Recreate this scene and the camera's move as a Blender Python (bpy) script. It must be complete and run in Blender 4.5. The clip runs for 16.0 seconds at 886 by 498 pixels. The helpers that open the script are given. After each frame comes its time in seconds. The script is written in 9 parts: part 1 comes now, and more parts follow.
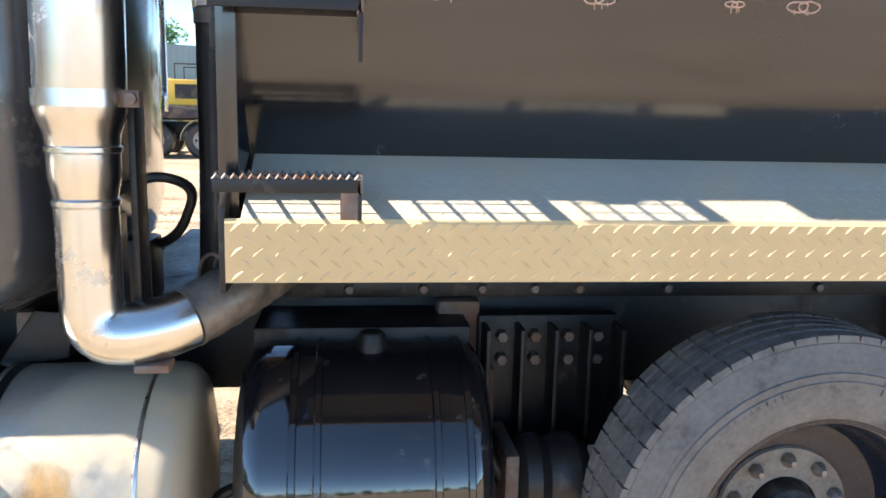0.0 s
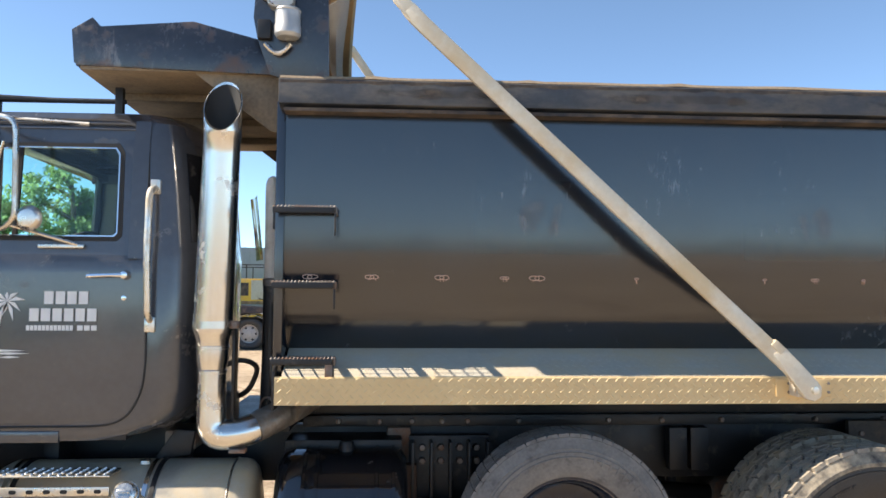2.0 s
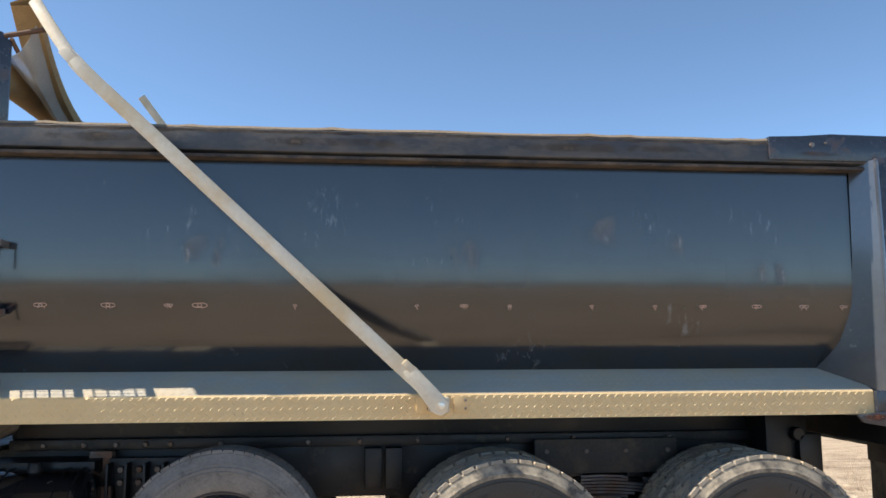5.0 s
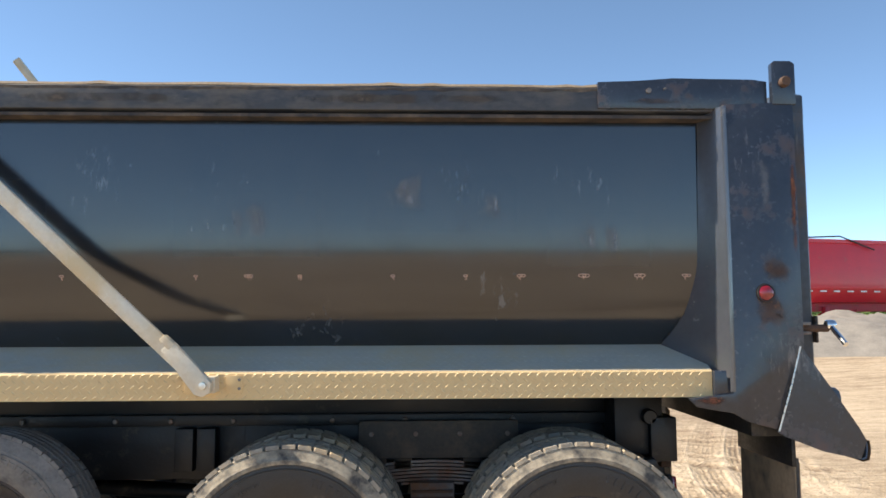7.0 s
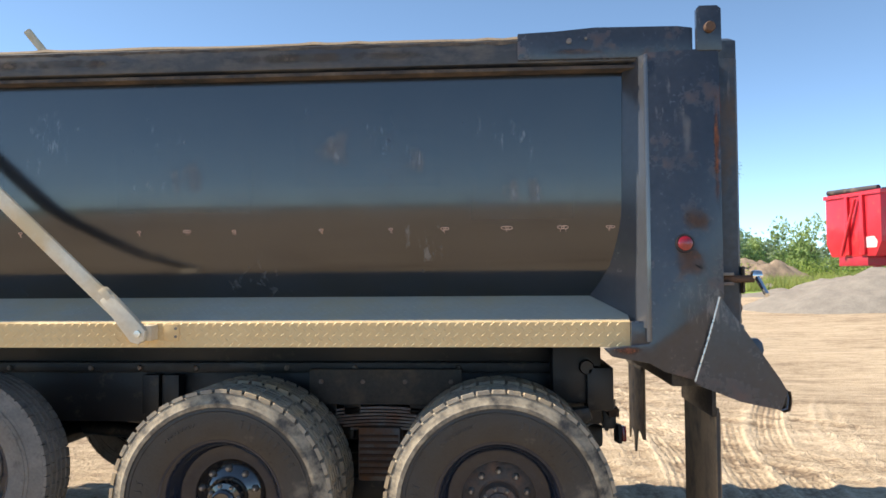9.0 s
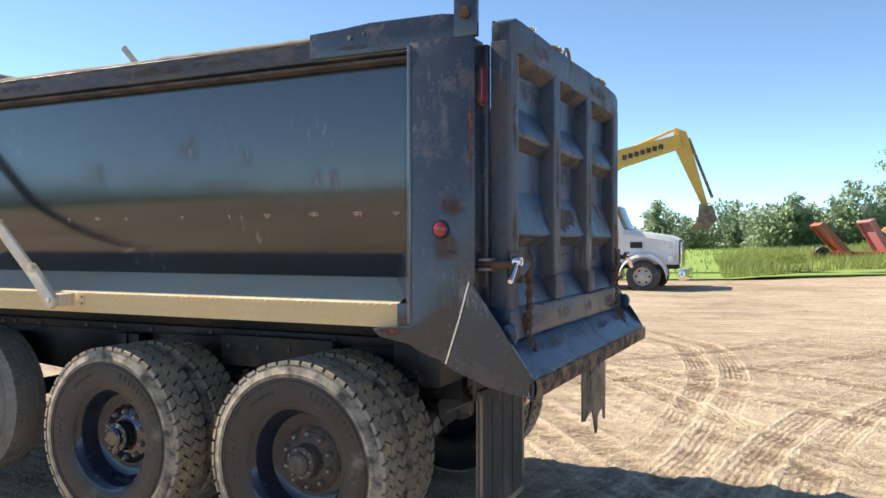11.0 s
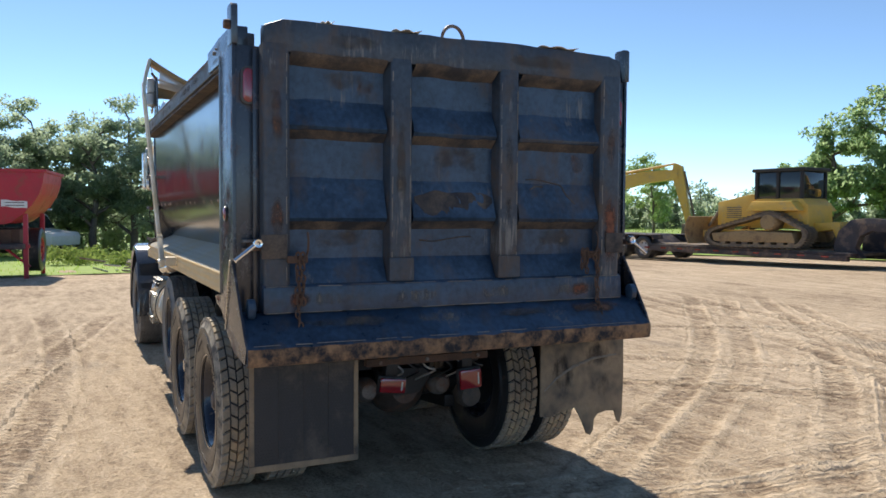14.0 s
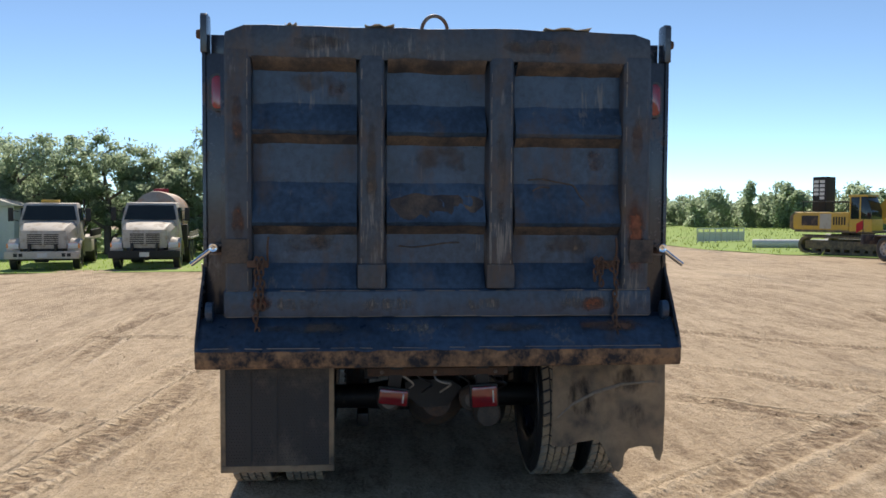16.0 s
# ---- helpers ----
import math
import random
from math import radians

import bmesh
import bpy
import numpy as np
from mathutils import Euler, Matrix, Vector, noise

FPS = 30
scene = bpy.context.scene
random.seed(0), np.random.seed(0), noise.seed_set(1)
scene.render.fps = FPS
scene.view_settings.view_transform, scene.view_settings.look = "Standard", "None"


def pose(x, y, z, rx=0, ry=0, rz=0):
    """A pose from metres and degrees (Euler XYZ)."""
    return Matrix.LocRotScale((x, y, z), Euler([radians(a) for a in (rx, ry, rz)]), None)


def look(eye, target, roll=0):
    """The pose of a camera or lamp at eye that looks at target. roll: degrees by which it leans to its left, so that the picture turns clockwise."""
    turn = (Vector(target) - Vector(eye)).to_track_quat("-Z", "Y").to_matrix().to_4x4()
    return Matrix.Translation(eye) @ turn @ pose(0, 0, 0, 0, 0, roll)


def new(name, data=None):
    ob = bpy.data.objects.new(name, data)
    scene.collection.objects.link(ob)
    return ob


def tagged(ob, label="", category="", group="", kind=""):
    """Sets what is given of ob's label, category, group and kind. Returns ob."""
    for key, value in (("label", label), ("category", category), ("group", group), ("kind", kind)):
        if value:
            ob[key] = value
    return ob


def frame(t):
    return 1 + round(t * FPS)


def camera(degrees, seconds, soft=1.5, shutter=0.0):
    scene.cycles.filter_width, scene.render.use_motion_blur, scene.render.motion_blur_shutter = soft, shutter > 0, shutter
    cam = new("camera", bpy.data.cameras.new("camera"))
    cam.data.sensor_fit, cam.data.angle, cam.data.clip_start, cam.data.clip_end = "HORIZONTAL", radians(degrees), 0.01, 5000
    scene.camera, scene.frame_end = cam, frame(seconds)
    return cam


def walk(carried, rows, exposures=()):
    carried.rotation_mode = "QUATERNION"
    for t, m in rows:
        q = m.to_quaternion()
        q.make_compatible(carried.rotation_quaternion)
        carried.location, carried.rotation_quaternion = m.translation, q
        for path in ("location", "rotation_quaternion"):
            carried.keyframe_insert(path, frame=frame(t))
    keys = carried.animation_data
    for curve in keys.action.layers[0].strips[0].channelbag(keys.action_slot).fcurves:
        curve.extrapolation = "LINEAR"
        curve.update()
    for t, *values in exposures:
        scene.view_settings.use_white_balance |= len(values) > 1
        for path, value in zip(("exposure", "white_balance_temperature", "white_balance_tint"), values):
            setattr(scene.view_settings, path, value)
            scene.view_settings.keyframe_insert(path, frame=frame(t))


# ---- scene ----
cam = camera(58.7, 16.0, soft=1.6)
PATH = [
    (0, (0.239, -1.545, 1.65), (0.476, 0.411, 1.308), 1.3),
    (0.5, (0.311, -2.105, 1.743), (0.522, -0.151, 1.374), 1.2),
    (1, (0.366, -2.667, 1.788), (0.532, -0.694, 1.505), 0.7),
    (1.5, (0.396, -3.196, 1.792), (0.528, -1.201, 1.731), 0.5),
    (2, (0.503, -3.578, 1.782), (0.64, -1.587, 1.912), 0.3),
    (2.5, (0.475, -3.859, 1.769), (0.634, -1.878, 1.992), -0.1),
    (3, (0.596, -4.009, 1.774), (0.785, -2.032, 2.011), -0.4),
    (3.5, (0.837, -4.09, 1.759), (1.054, -2.115, 1.989), -0.5),
    (4, (1.149, -3.999, 1.714), (1.38, -2.027, 1.955), -0.4),
    (4.5, (1.622, -4.024, 1.69), (1.827, -2.057, 1.932), -0.3),
    (5, (2.025, -4.023, 1.652), (2.228, -2.05, 1.909), -0.2),
    (7.3, (3.441, -3.675, 1.669), (3.486, -1.683, 1.841), -0.2),
    (7.5, (3.47, -3.674, 1.665), (3.499, -1.681, 1.83), -0.2),
    (8, (3.508, -3.678, 1.683), (3.504, -1.683, 1.815), -0.3),
    (8.5, (3.694, -3.698, 1.661), (3.646, -1.702, 1.766), -0.3),
    (9, (4.133, -3.785, 1.641), (3.993, -1.791, 1.716), -0.4),
    (9.5, (4.663, -3.743, 1.679), (4.396, -1.761, 1.706), -0.5),
    (10, (5.306, -3.749, 1.692), (4.844, -1.804, 1.713), -0.3),
    (10.2, (5.559, -3.716, 1.687), (5.017, -1.791, 1.707), -0.2),
    (12.3, (8.108, -2.572, 1.807), (6.8, -1.061, 1.731), -0.6),
    (12.5, (8.291, -2.376, 1.798), (6.915, -0.927, 1.72), -0.7),
    (13, (8.749, -1.878, 1.785), (7.21, -0.604, 1.706), -0.7),
    (13.5, (9.138, -1.393, 1.796), (7.454, -0.318, 1.712), -0.1),
    (14, (9.455, -0.867, 1.803), (7.655, 0.002, 1.715), 0.4),
    (14.5, (9.679, -0.402, 1.831), (7.795, 0.263, 1.736), 0.8),
    (15, (9.721, 0.114, 1.832), (7.781, 0.594, 1.733), 0.9),
    (15.5, (9.717, 0.559, 1.845), (7.744, 0.873, 1.748), 0.7),
    (16, (9.601, 0.895, 1.838), (7.611, 1.066, 1.745), 0.3),
]
walk(cam, [(t, look(eye, target, roll)) for t, eye, target, roll in PATH], [(0, 2.0, 6700, 12), (1.5, 1.65, 7100, 13), (3, 1.12, 6600, 10), (5, 1.2, 6700, 11), (7.5, 1.28, 7000, 11), (10, 1.26, 7000, 11), (12.5, 1.04, 6500, 11), (16, 0.56, 6900, 13)])

# ---- sky and sun ----
world = bpy.data.worlds.new("sky")
scene.world = world
world.use_nodes = True
wn = world.node_tree.nodes
sky = wn.new("ShaderNodeTexSky")
sky.sky_type = "NISHITA"
sky.sun_disc = False
sky.sun_elevation = radians(45.0)
sky.sun_rotation = radians(-89.0)
sky.altitude = 3000.0
sky.air_density = 0.55
sky.dust_density = 0.0
sky.ozone_density = 2.0
clear = wn.new("ShaderNodeMix")
clear.data_type, clear.blend_type = "RGBA", "MULTIPLY"
clear.inputs[0].default_value = 1.0
clear.inputs[7].default_value = (0.94, 1.02, 0.93, 1.0)
world.node_tree.links.new(sky.outputs[0], clear.inputs[6])
world.node_tree.links.new(clear.outputs[2], wn["Background"].inputs[0])
wn["Background"].inputs[1].default_value = 0.15
sun = new("sun", bpy.data.lights.new("sun", "SUN"))
sun.data.energy = 3.5
sun.data.angle = radians(0.55)
sun.data.color = (1.0, 0.93, 0.82)
sun.matrix_world = look((-1.0, 0.0, 1.0), (0.0, 0.014, 0.0))


# ---- materials ----
def surface(name, light, dark, rough=0.6, rough2=None, metal=0.0, scale=3.0, fine=60.0, bump=0.15, mix=0.5,
            coat=0.0, ior=1.5, dirt=None, dirt_amount=0.3, dirt_scale=2.0, streak=None, vary=0.0,
            scratch=None, scratch_amount=0.3, scratch_scale=(9.0, 9.0, 0.8)):
    """Two colours mixed by coarse and fine noise, with bump, an optional film of dirt and optional upright streaks."""
    m = bpy.data.materials.new(name)
    m.use_nodes = True
    nt = m.node_tree
    n, lk = nt.nodes, nt.links.new
    p = n["Principled BSDF"]
    p.inputs["IOR"].default_value = ior
    p.inputs["Metallic"].default_value = metal
    p.inputs["Coat Weight"].default_value = coat
    p.inputs["Coat Roughness"].default_value = 0.08
    co = n.new("ShaderNodeTexCoord")
    a = n.new("ShaderNodeTexNoise")
    a.inputs["Scale"].default_value, a.inputs["Detail"].default_value, a.inputs["Roughness"].default_value = scale, 6, 0.62
    b = n.new("ShaderNodeTexNoise")
    b.inputs["Scale"].default_value, b.inputs["Detail"].default_value = fine, 4
    lk(co.outputs["Object"], a.inputs["Vector"])
    lk(co.outputs["Object"], b.inputs["Vector"])
    add = n.new("ShaderNodeMath")
    add.operation = "MULTIPLY_ADD"
    add.inputs[1].default_value = 0.6
    lk(a.outputs[0], add.inputs[0])
    half = n.new("ShaderNodeMath")
    half.operation = "MULTIPLY"
    half.inputs[1].default_value = 0.4
    lk(b.outputs[0], half.inputs[0])
    lk(half.outputs[0], add.inputs[2])
    ramp = n.new("ShaderNodeValToRGB")
    ramp.color_ramp.elements[0].position = 0.5 - mix * 0.35
    ramp.color_ramp.elements[1].position = 0.5 + mix * 0.35
    ramp.color_ramp.elements[0].color = (*dark, 1)
    ramp.color_ramp.elements[1].color = (*light, 1)
    lk(add.outputs[0], ramp.inputs[0])
    colour = ramp.outputs[0]
    rr = n.new("ShaderNodeMapRange")
    rr.inputs[3].default_value = rough
    rr.inputs[4].default_value = rough if rough2 is None else rough2
    rr.inputs[1].default_value, rr.inputs[2].default_value = 0.35, 0.65
    lk(add.outputs[0], rr.inputs[0])
    roughness = rr.outputs[0]
    if dirt:
        d = n.new("ShaderNodeTexNoise")
        d.inputs["Scale"].default_value, d.inputs["Detail"].default_value, d.inputs["Roughness"].default_value = dirt_scale, 8, 0.68
        if streak:
            mp = n.new("ShaderNodeMapping")
            mp.inputs["Scale"].default_value = streak
            lk(co.outputs["Object"], mp.inputs[0])
            lk(mp.outputs[0], d.inputs["Vector"])
        else:
            lk(co.outputs["Object"], d.inputs["Vector"])
        dr = n.new("ShaderNodeMapRange")
        dr.inputs[1].default_value, dr.inputs[2].default_value = 0.62 - dirt_amount * 0.5, 0.82 - dirt_amount * 0.5
        lk(d.outputs[0], dr.inputs[0])
        mx = n.new("ShaderNodeMix")
        mx.data_type = "RGBA"
        mx.inputs[7].default_value = (*dirt, 1)
        lk(dr.outputs[0], mx.inputs[0])
        lk(colour, mx.inputs[6])
        colour = mx.outputs[2]
        rm = n.new("ShaderNodeMix")
        lk(dr.outputs[0], rm.inputs[0])
        lk(roughness, rm.inputs[2])
        rm.inputs[3].default_value = 0.85
        roughness = rm.outputs[0]
        if metal:
            inv = n.new("ShaderNodeMath")
            inv.operation = "MULTIPLY_ADD"
            inv.inputs[1].default_value, inv.inputs[2].default_value = -metal, metal
            lk(dr.outputs[0], inv.inputs[0])
            lk(inv.outputs[0], p.inputs["Metallic"])
    if scratch:
        sm = n.new("ShaderNodeMapping")
        sm.inputs["Scale"].default_value = scratch_scale
        sm.inputs["Rotation"].default_value = (0.05, 0.12, 0.0)
        lk(co.outputs["Object"], sm.inputs[0])
        sn = n.new("ShaderNodeTexNoise")
        sn.inputs["Scale"].default_value, sn.inputs["Detail"].default_value, sn.inputs["Roughness"].default_value = 4.0, 7, 0.75
        lk(sm.outputs[0], sn.inputs["Vector"])
        sw = n.new("ShaderNodeTexNoise")
        sw.inputs["Scale"].default_value, sw.inputs["Detail"].default_value = 2.3, 3
        lk(co.outputs["Object"], sw.inputs["Vector"])
        pr = n.new("ShaderNodeMath")
        pr.operation = "MULTIPLY"
        lk(sn.outputs[0], pr.inputs[0])
        lk(sw.outputs[0], pr.inputs[1])
        sr = n.new("ShaderNodeMapRange")
        sr.inputs[1].default_value, sr.inputs[2].default_value = 0.40 - 0.2 * scratch_amount, 0.46 - 0.2 * scratch_amount
        lk(pr.outputs[0], sr.inputs[0])
        sx = n.new("ShaderNodeMix")
        sx.data_type = "RGBA"
        sx.inputs[7].default_value = (*scratch, 1)
        lk(sr.outputs[0], sx.inputs[0])
        lk(colour, sx.inputs[6])
        colour = sx.outputs[2]
    if vary:
        oi = n.new("ShaderNodeObjectInfo")
        hv = n.new("ShaderNodeHueSaturation")
        vr = n.new("ShaderNodeMapRange")
        vr.inputs[3].default_value, vr.inputs[4].default_value = 1 - vary, 1 + vary
        lk(oi.outputs["Random"], vr.inputs[0])
        lk(vr.outputs[0], hv.inputs["Value"])
        lk(colour, hv.inputs["Color"])
        colour = hv.outputs[0]
    lk(colour, p.inputs["Base Color"])
    lk(roughness, p.inputs["Roughness"])
    if bump:
        bp = n.new("ShaderNodeBump")
        bp.inputs["Strength"].default_value = bump
        bp.inputs["Distance"].default_value = 0.01
        lk(add.outputs[0], bp.inputs["Height"])
        lk(bp.outputs[0], p.inputs["Normal"])
    return m


bed_paint = surface("bed_paint", (0.011, 0.014, 0.021), (0.007, 0.009, 0.013), 0.16, 0.23, ior=1.79, coat=0.28, scale=1.6, fine=5, bump=0.03,
                    scratch=(0.085, 0.093, 0.105), scratch_amount=0.22, scratch_scale=(6.0, 6.0, 2.0))
cab_paint = surface("cab_paint", (0.066, 0.071, 0.083), (0.050, 0.055, 0.065), 0.14, 0.2, ior=1.6, coat=0.8, scale=1.5, fine=30, bump=0.01,
                    dirt=(0.16, 0.13, 0.10), dirt_amount=0.06, dirt_scale=4.0)
post_paint = surface("post_paint", (0.034, 0.041, 0.057), (0.017, 0.021, 0.030), 0.17, 0.32, ior=1.65, scale=4, fine=50, bump=0.06,
                     dirt=(0.15, 0.08, 0.055), dirt_amount=0.14, dirt_scale=4.0, scratch=(0.13, 0.13, 0.14), scratch_amount=0.24, scratch_scale=(7.0, 7.0, 1.5))
# blue base raised to stand in for the glare over the gate
gate_paint = surface("gate_paint", (0.044, 0.086, 0.146), (0.016, 0.033, 0.060), 0.27, 0.46, ior=1.5, scale=2.2, fine=30, bump=0.24, mix=0.3,
                     dirt=(0.095, 0.070, 0.054), dirt_amount=0.17, dirt_scale=2.2, streak=(1.5, 1.5, 0.8), scratch=(0.13, 0.13, 0.135), scratch_amount=0.30)
gate_frame = surface("gate_frame", (0.052, 0.074, 0.102), (0.022, 0.032, 0.048), 0.34, 0.55, ior=1.52, scale=2.6, fine=34, bump=0.22, mix=0.3,
                     dirt=(0.115, 0.082, 0.060), dirt_amount=0.26, dirt_scale=3.0, streak=(1.2, 1.2, 0.7), scratch=(0.17, 0.165, 0.16), scratch_amount=0.34)
lip_rust = surface("lip_rust", (0.42, 0.235, 0.115), (0.21, 0.120, 0.066), 0.75, 0.9, scale=7, fine=60, bump=0.5, dirt=(0.02, 0.02, 0.024), dirt_amount=0.42, dirt_scale=9)
cast_alu = surface("cast_alu", (0.56, 0.56, 0.55), (0.46, 0.46, 0.44), 0.36, 0.5, metal=0.5, scale=5, fine=60, bump=0.06, dirt=(0.5, 0.42, 0.3), dirt_amount=0.12, dirt_scale=4)
tank_alu = surface("tank_alu", (0.60, 0.555, 0.47), (0.47, 0.42, 0.335), 0.28, 0.42, metal=0.6, scale=3, fine=50, bump=0.03, dirt=(0.54, 0.44, 0.29), dirt_amount=0.44, dirt_scale=2.5)
# rust brown; also the ground's bounced light painted under the gate's ribs
rust_and_bounce = surface("rust_and_bounce", (0.175, 0.132, 0.098), (0.060, 0.046, 0.037), 0.75, 0.9, scale=8, fine=70, bump=0.5,
                    dirt=(0.03, 0.03, 0.035), dirt_amount=0.4, dirt_scale=5)
# caked dust; also paints the bounced light under the cab guard
dust_and_bounce = surface("dust_and_bounce", (0.32, 0.25, 0.17), (0.16, 0.12, 0.085), 0.8, 0.95, scale=5, fine=60, bump=0.4)
black_iron = surface("black_iron", (0.014, 0.014, 0.016), (0.007, 0.007, 0.008), 0.32, 0.6, scale=5, fine=60, bump=0.2,
                     dirt=(0.15, 0.12, 0.09), dirt_amount=0.07, dirt_scale=6)
black_gloss = surface("black_gloss", (0.016, 0.016, 0.018), (0.010, 0.010, 0.012), 0.05, 0.10, ior=1.8, coat=0.5, scale=3, fine=60, bump=0.015,
                      dirt=(0.12, 0.10, 0.08), dirt_amount=0.05, dirt_scale=9)
rubber = surface("rubber", (0.042, 0.041, 0.042), (0.020, 0.020, 0.021), 0.26, 0.46, scale=6, fine=90, bump=0.2,
                 dirt=(0.22, 0.185, 0.14), dirt_amount=0.09, dirt_scale=4)
worn_rubber = surface("worn_rubber", (0.25, 0.235, 0.215), (0.105, 0.10, 0.095), 0.6, 0.8, scale=7, fine=70, bump=0.4, mix=0.6,
                      dirt=(0.065, 0.062, 0.060), dirt_amount=0.16, dirt_scale=9)
rail_paint = surface("rail_paint", (0.050, 0.056, 0.070), (0.026, 0.029, 0.037), 0.35, 0.55, ior=1.55, scale=5, fine=50, bump=0.12,
                     dirt=(0.135, 0.125, 0.115), dirt_amount=0.34, dirt_scale=3.5, streak=(0.8, 0.8, 2.0))
tread_rubber = surface("tread_rubber", (0.40, 0.345, 0.27), (0.20, 0.18, 0.15), 0.8, 0.95, scale=8, fine=90, bump=0.3,
                       dirt=(0.50, 0.38, 0.24), dirt_amount=0.34, dirt_scale=5)
flap_rubber = surface("flap_rubber", (0.060, 0.055, 0.052), (0.035, 0.033, 0.032), 0.6, 0.8, scale=6, fine=80, bump=0.2,
                      dirt=(0.16, 0.13, 0.10), dirt_amount=0.2, dirt_scale=3)
lug_metal = surface("lug_metal", (0.76, 0.58, 0.32), (0.62, 0.46, 0.25), 0.4, 0.55, metal=0.1, scale=6, fine=40, bump=0.05)
# fascia tan set brighter than the plate, standing in for light off sand
checker = surface("checker", (0.80, 0.60, 0.32), (0.62, 0.45, 0.235), 0.35, 0.6, metal=0.12, scale=3, fine=40, bump=0.1,
                  dirt=(0.72, 0.52, 0.27), dirt_amount=0.5, dirt_scale=2.2)
checker_top = surface("checker_top", (0.50, 0.465, 0.385), (0.41, 0.38, 0.315), 0.6, 0.75, metal=0.05, scale=3, fine=40, bump=0.08,
                      dirt=(0.50, 0.41, 0.28), dirt_amount=0.36, dirt_scale=2.0)
aluminium = surface("aluminium", (0.82, 0.79, 0.73), (0.66, 0.62, 0.55), 0.2, 0.38, metal=1.0, scale=4, fine=50, bump=0.05,
                    dirt=(0.5, 0.42, 0.3), dirt_amount=0.2, dirt_scale=3)
chrome = surface("chrome", (0.86, 0.86, 0.85), (0.76, 0.76, 0.76), 0.08, 0.16, metal=1.0, scale=8, fine=50, bump=0.02,
                 dirt=(0.4, 0.33, 0.25), dirt_amount=0.04, dirt_scale=6)
stack_steel = surface("stack_steel", (0.80, 0.78, 0.74), (0.74, 0.72, 0.68), 0.22, 0.27, metal=1.0, scale=2, fine=20, bump=0.0,
                      dirt=(0.42, 0.34, 0.25), dirt_amount=0.03, dirt_scale=5)
arm_metal = surface("arm_metal", (0.78, 0.71, 0.58), (0.64, 0.56, 0.43), 0.42, 0.6, metal=0.15, scale=5, fine=50, bump=0.08,
                    dirt=(0.62, 0.49, 0.31), dirt_amount=0.34, dirt_scale=3)
worn_steel = surface("worn_steel", (0.30, 0.28, 0.26), (0.14, 0.12, 0.11), 0.45, 0.7, metal=0.6, scale=9, fine=60, bump=0.3,
                     dirt=(0.22, 0.11, 0.06), dirt_amount=0.35, dirt_scale=8)
nut_steel = surface("nut_steel", (0.42, 0.39, 0.36), (0.20, 0.17, 0.15), 0.35, 0.55, metal=0.7, scale=20, fine=80, bump=0.1)
flex_steel = surface("flex_steel", (0.40, 0.36, 0.32), (0.22, 0.19, 0.165), 0.35, 0.55, metal=0.8, scale=9, fine=60, bump=0.15, dirt=(0.2, 0.14, 0.09), dirt_amount=0.25, dirt_scale=7)
rust_iron = surface("rust_iron", (0.16, 0.088, 0.055), (0.07, 0.042, 0.030), 0.8, 0.95, scale=10, fine=70, bump=0.5)
white_letter = surface("white_letter", (0.78, 0.78, 0.77), (0.7, 0.7, 0.69), 0.5, fine=20, bump=0)
tarp_cloth = surface("tarp_cloth", (0.46, 0.32, 0.16), (0.28, 0.19, 0.10), 0.85, 0.95, scale=6, fine=90, bump=0.4)
tarp_mesh = surface("tarp_mesh", (0.60, 0.57, 0.53), (0.46, 0.43, 0.39), 0.85, 0.95, scale=5, fine=120, bump=0.3)
tn = tarp_mesh.node_tree
see = tn.nodes.new("ShaderNodeBsdfTransparent")
net = tn.nodes.new("ShaderNodeMixShader")
net.inputs[0].default_value = 0.4
tn.links.new(tn.nodes["Principled BSDF"].outputs[0], net.inputs[1])
tn.links.new(see.outputs[0], net.inputs[2])
tn.links.new(net.outputs[0], tn.nodes["Material Output"].inputs[0])
seat_black = surface("seat_black", (0.03, 0.03, 0.03), (0.02, 0.02, 0.02), 0.7, 0.8, bump=0.1)


def lens(name, colour, glow=0.0):
    m = bpy.data.materials.new(name)
    m.use_nodes = True
    p = m.node_tree.nodes["Principled BSDF"]
    p.inputs["Base Color"].default_value = (*colour, 1)
    p.inputs["Roughness"].default_value = 0.12
    p.inputs["Coat Weight"].default_value = 1.0
    p.inputs["Subsurface Weight"].default_value = 0.2
    return m


red_lens = lens("red_lens", (0.26, 0.006, 0.013))
amber_lens = lens("amber_lens", (0.8, 0.25, 0.02))
clear_lens = lens("clear_lens", (0.6, 0.6, 0.6))


def glass(name, tint, rough=0.0):
    m = bpy.data.materials.new(name)
    m.use_nodes = True
    nt = m.node_tree
    n, lk = nt.nodes, nt.links.new
    out = n["Material Output"]
    n.remove(n["Principled BSDF"])
    tr = n.new("ShaderNodeBsdfTransparent")
    tr.inputs[0].default_value = (*tint, 1)
    gl = n.new("ShaderNodeBsdfGlossy")
    gl.inputs["Roughness"].default_value = rough
    lw = n.new("ShaderNodeLayerWeight")
    lw.inputs[0].default_value = 0.5
    pw = n.new("ShaderNodeMath")
    pw.operation = "POWER"
    pw.inputs[1].default_value = 5.0
    lk(lw.outputs["Facing"], pw.inputs[0])
    fr = n.new("ShaderNodeMath")
    fr.operation = "MULTIPLY_ADD"
    fr.inputs[1].default_value, fr.inputs[2].default_value = 0.6, 0.035
    lk(pw.outputs[0], fr.inputs[0])
    mx = n.new("ShaderNodeMixShader")
    lk(fr.outputs[0], mx.inputs[0])
    lk(tr.outputs[0], mx.inputs[1])
    lk(gl.outputs[0], mx.inputs[2])
    lk(mx.outputs[0], out.inputs[0])
    return m


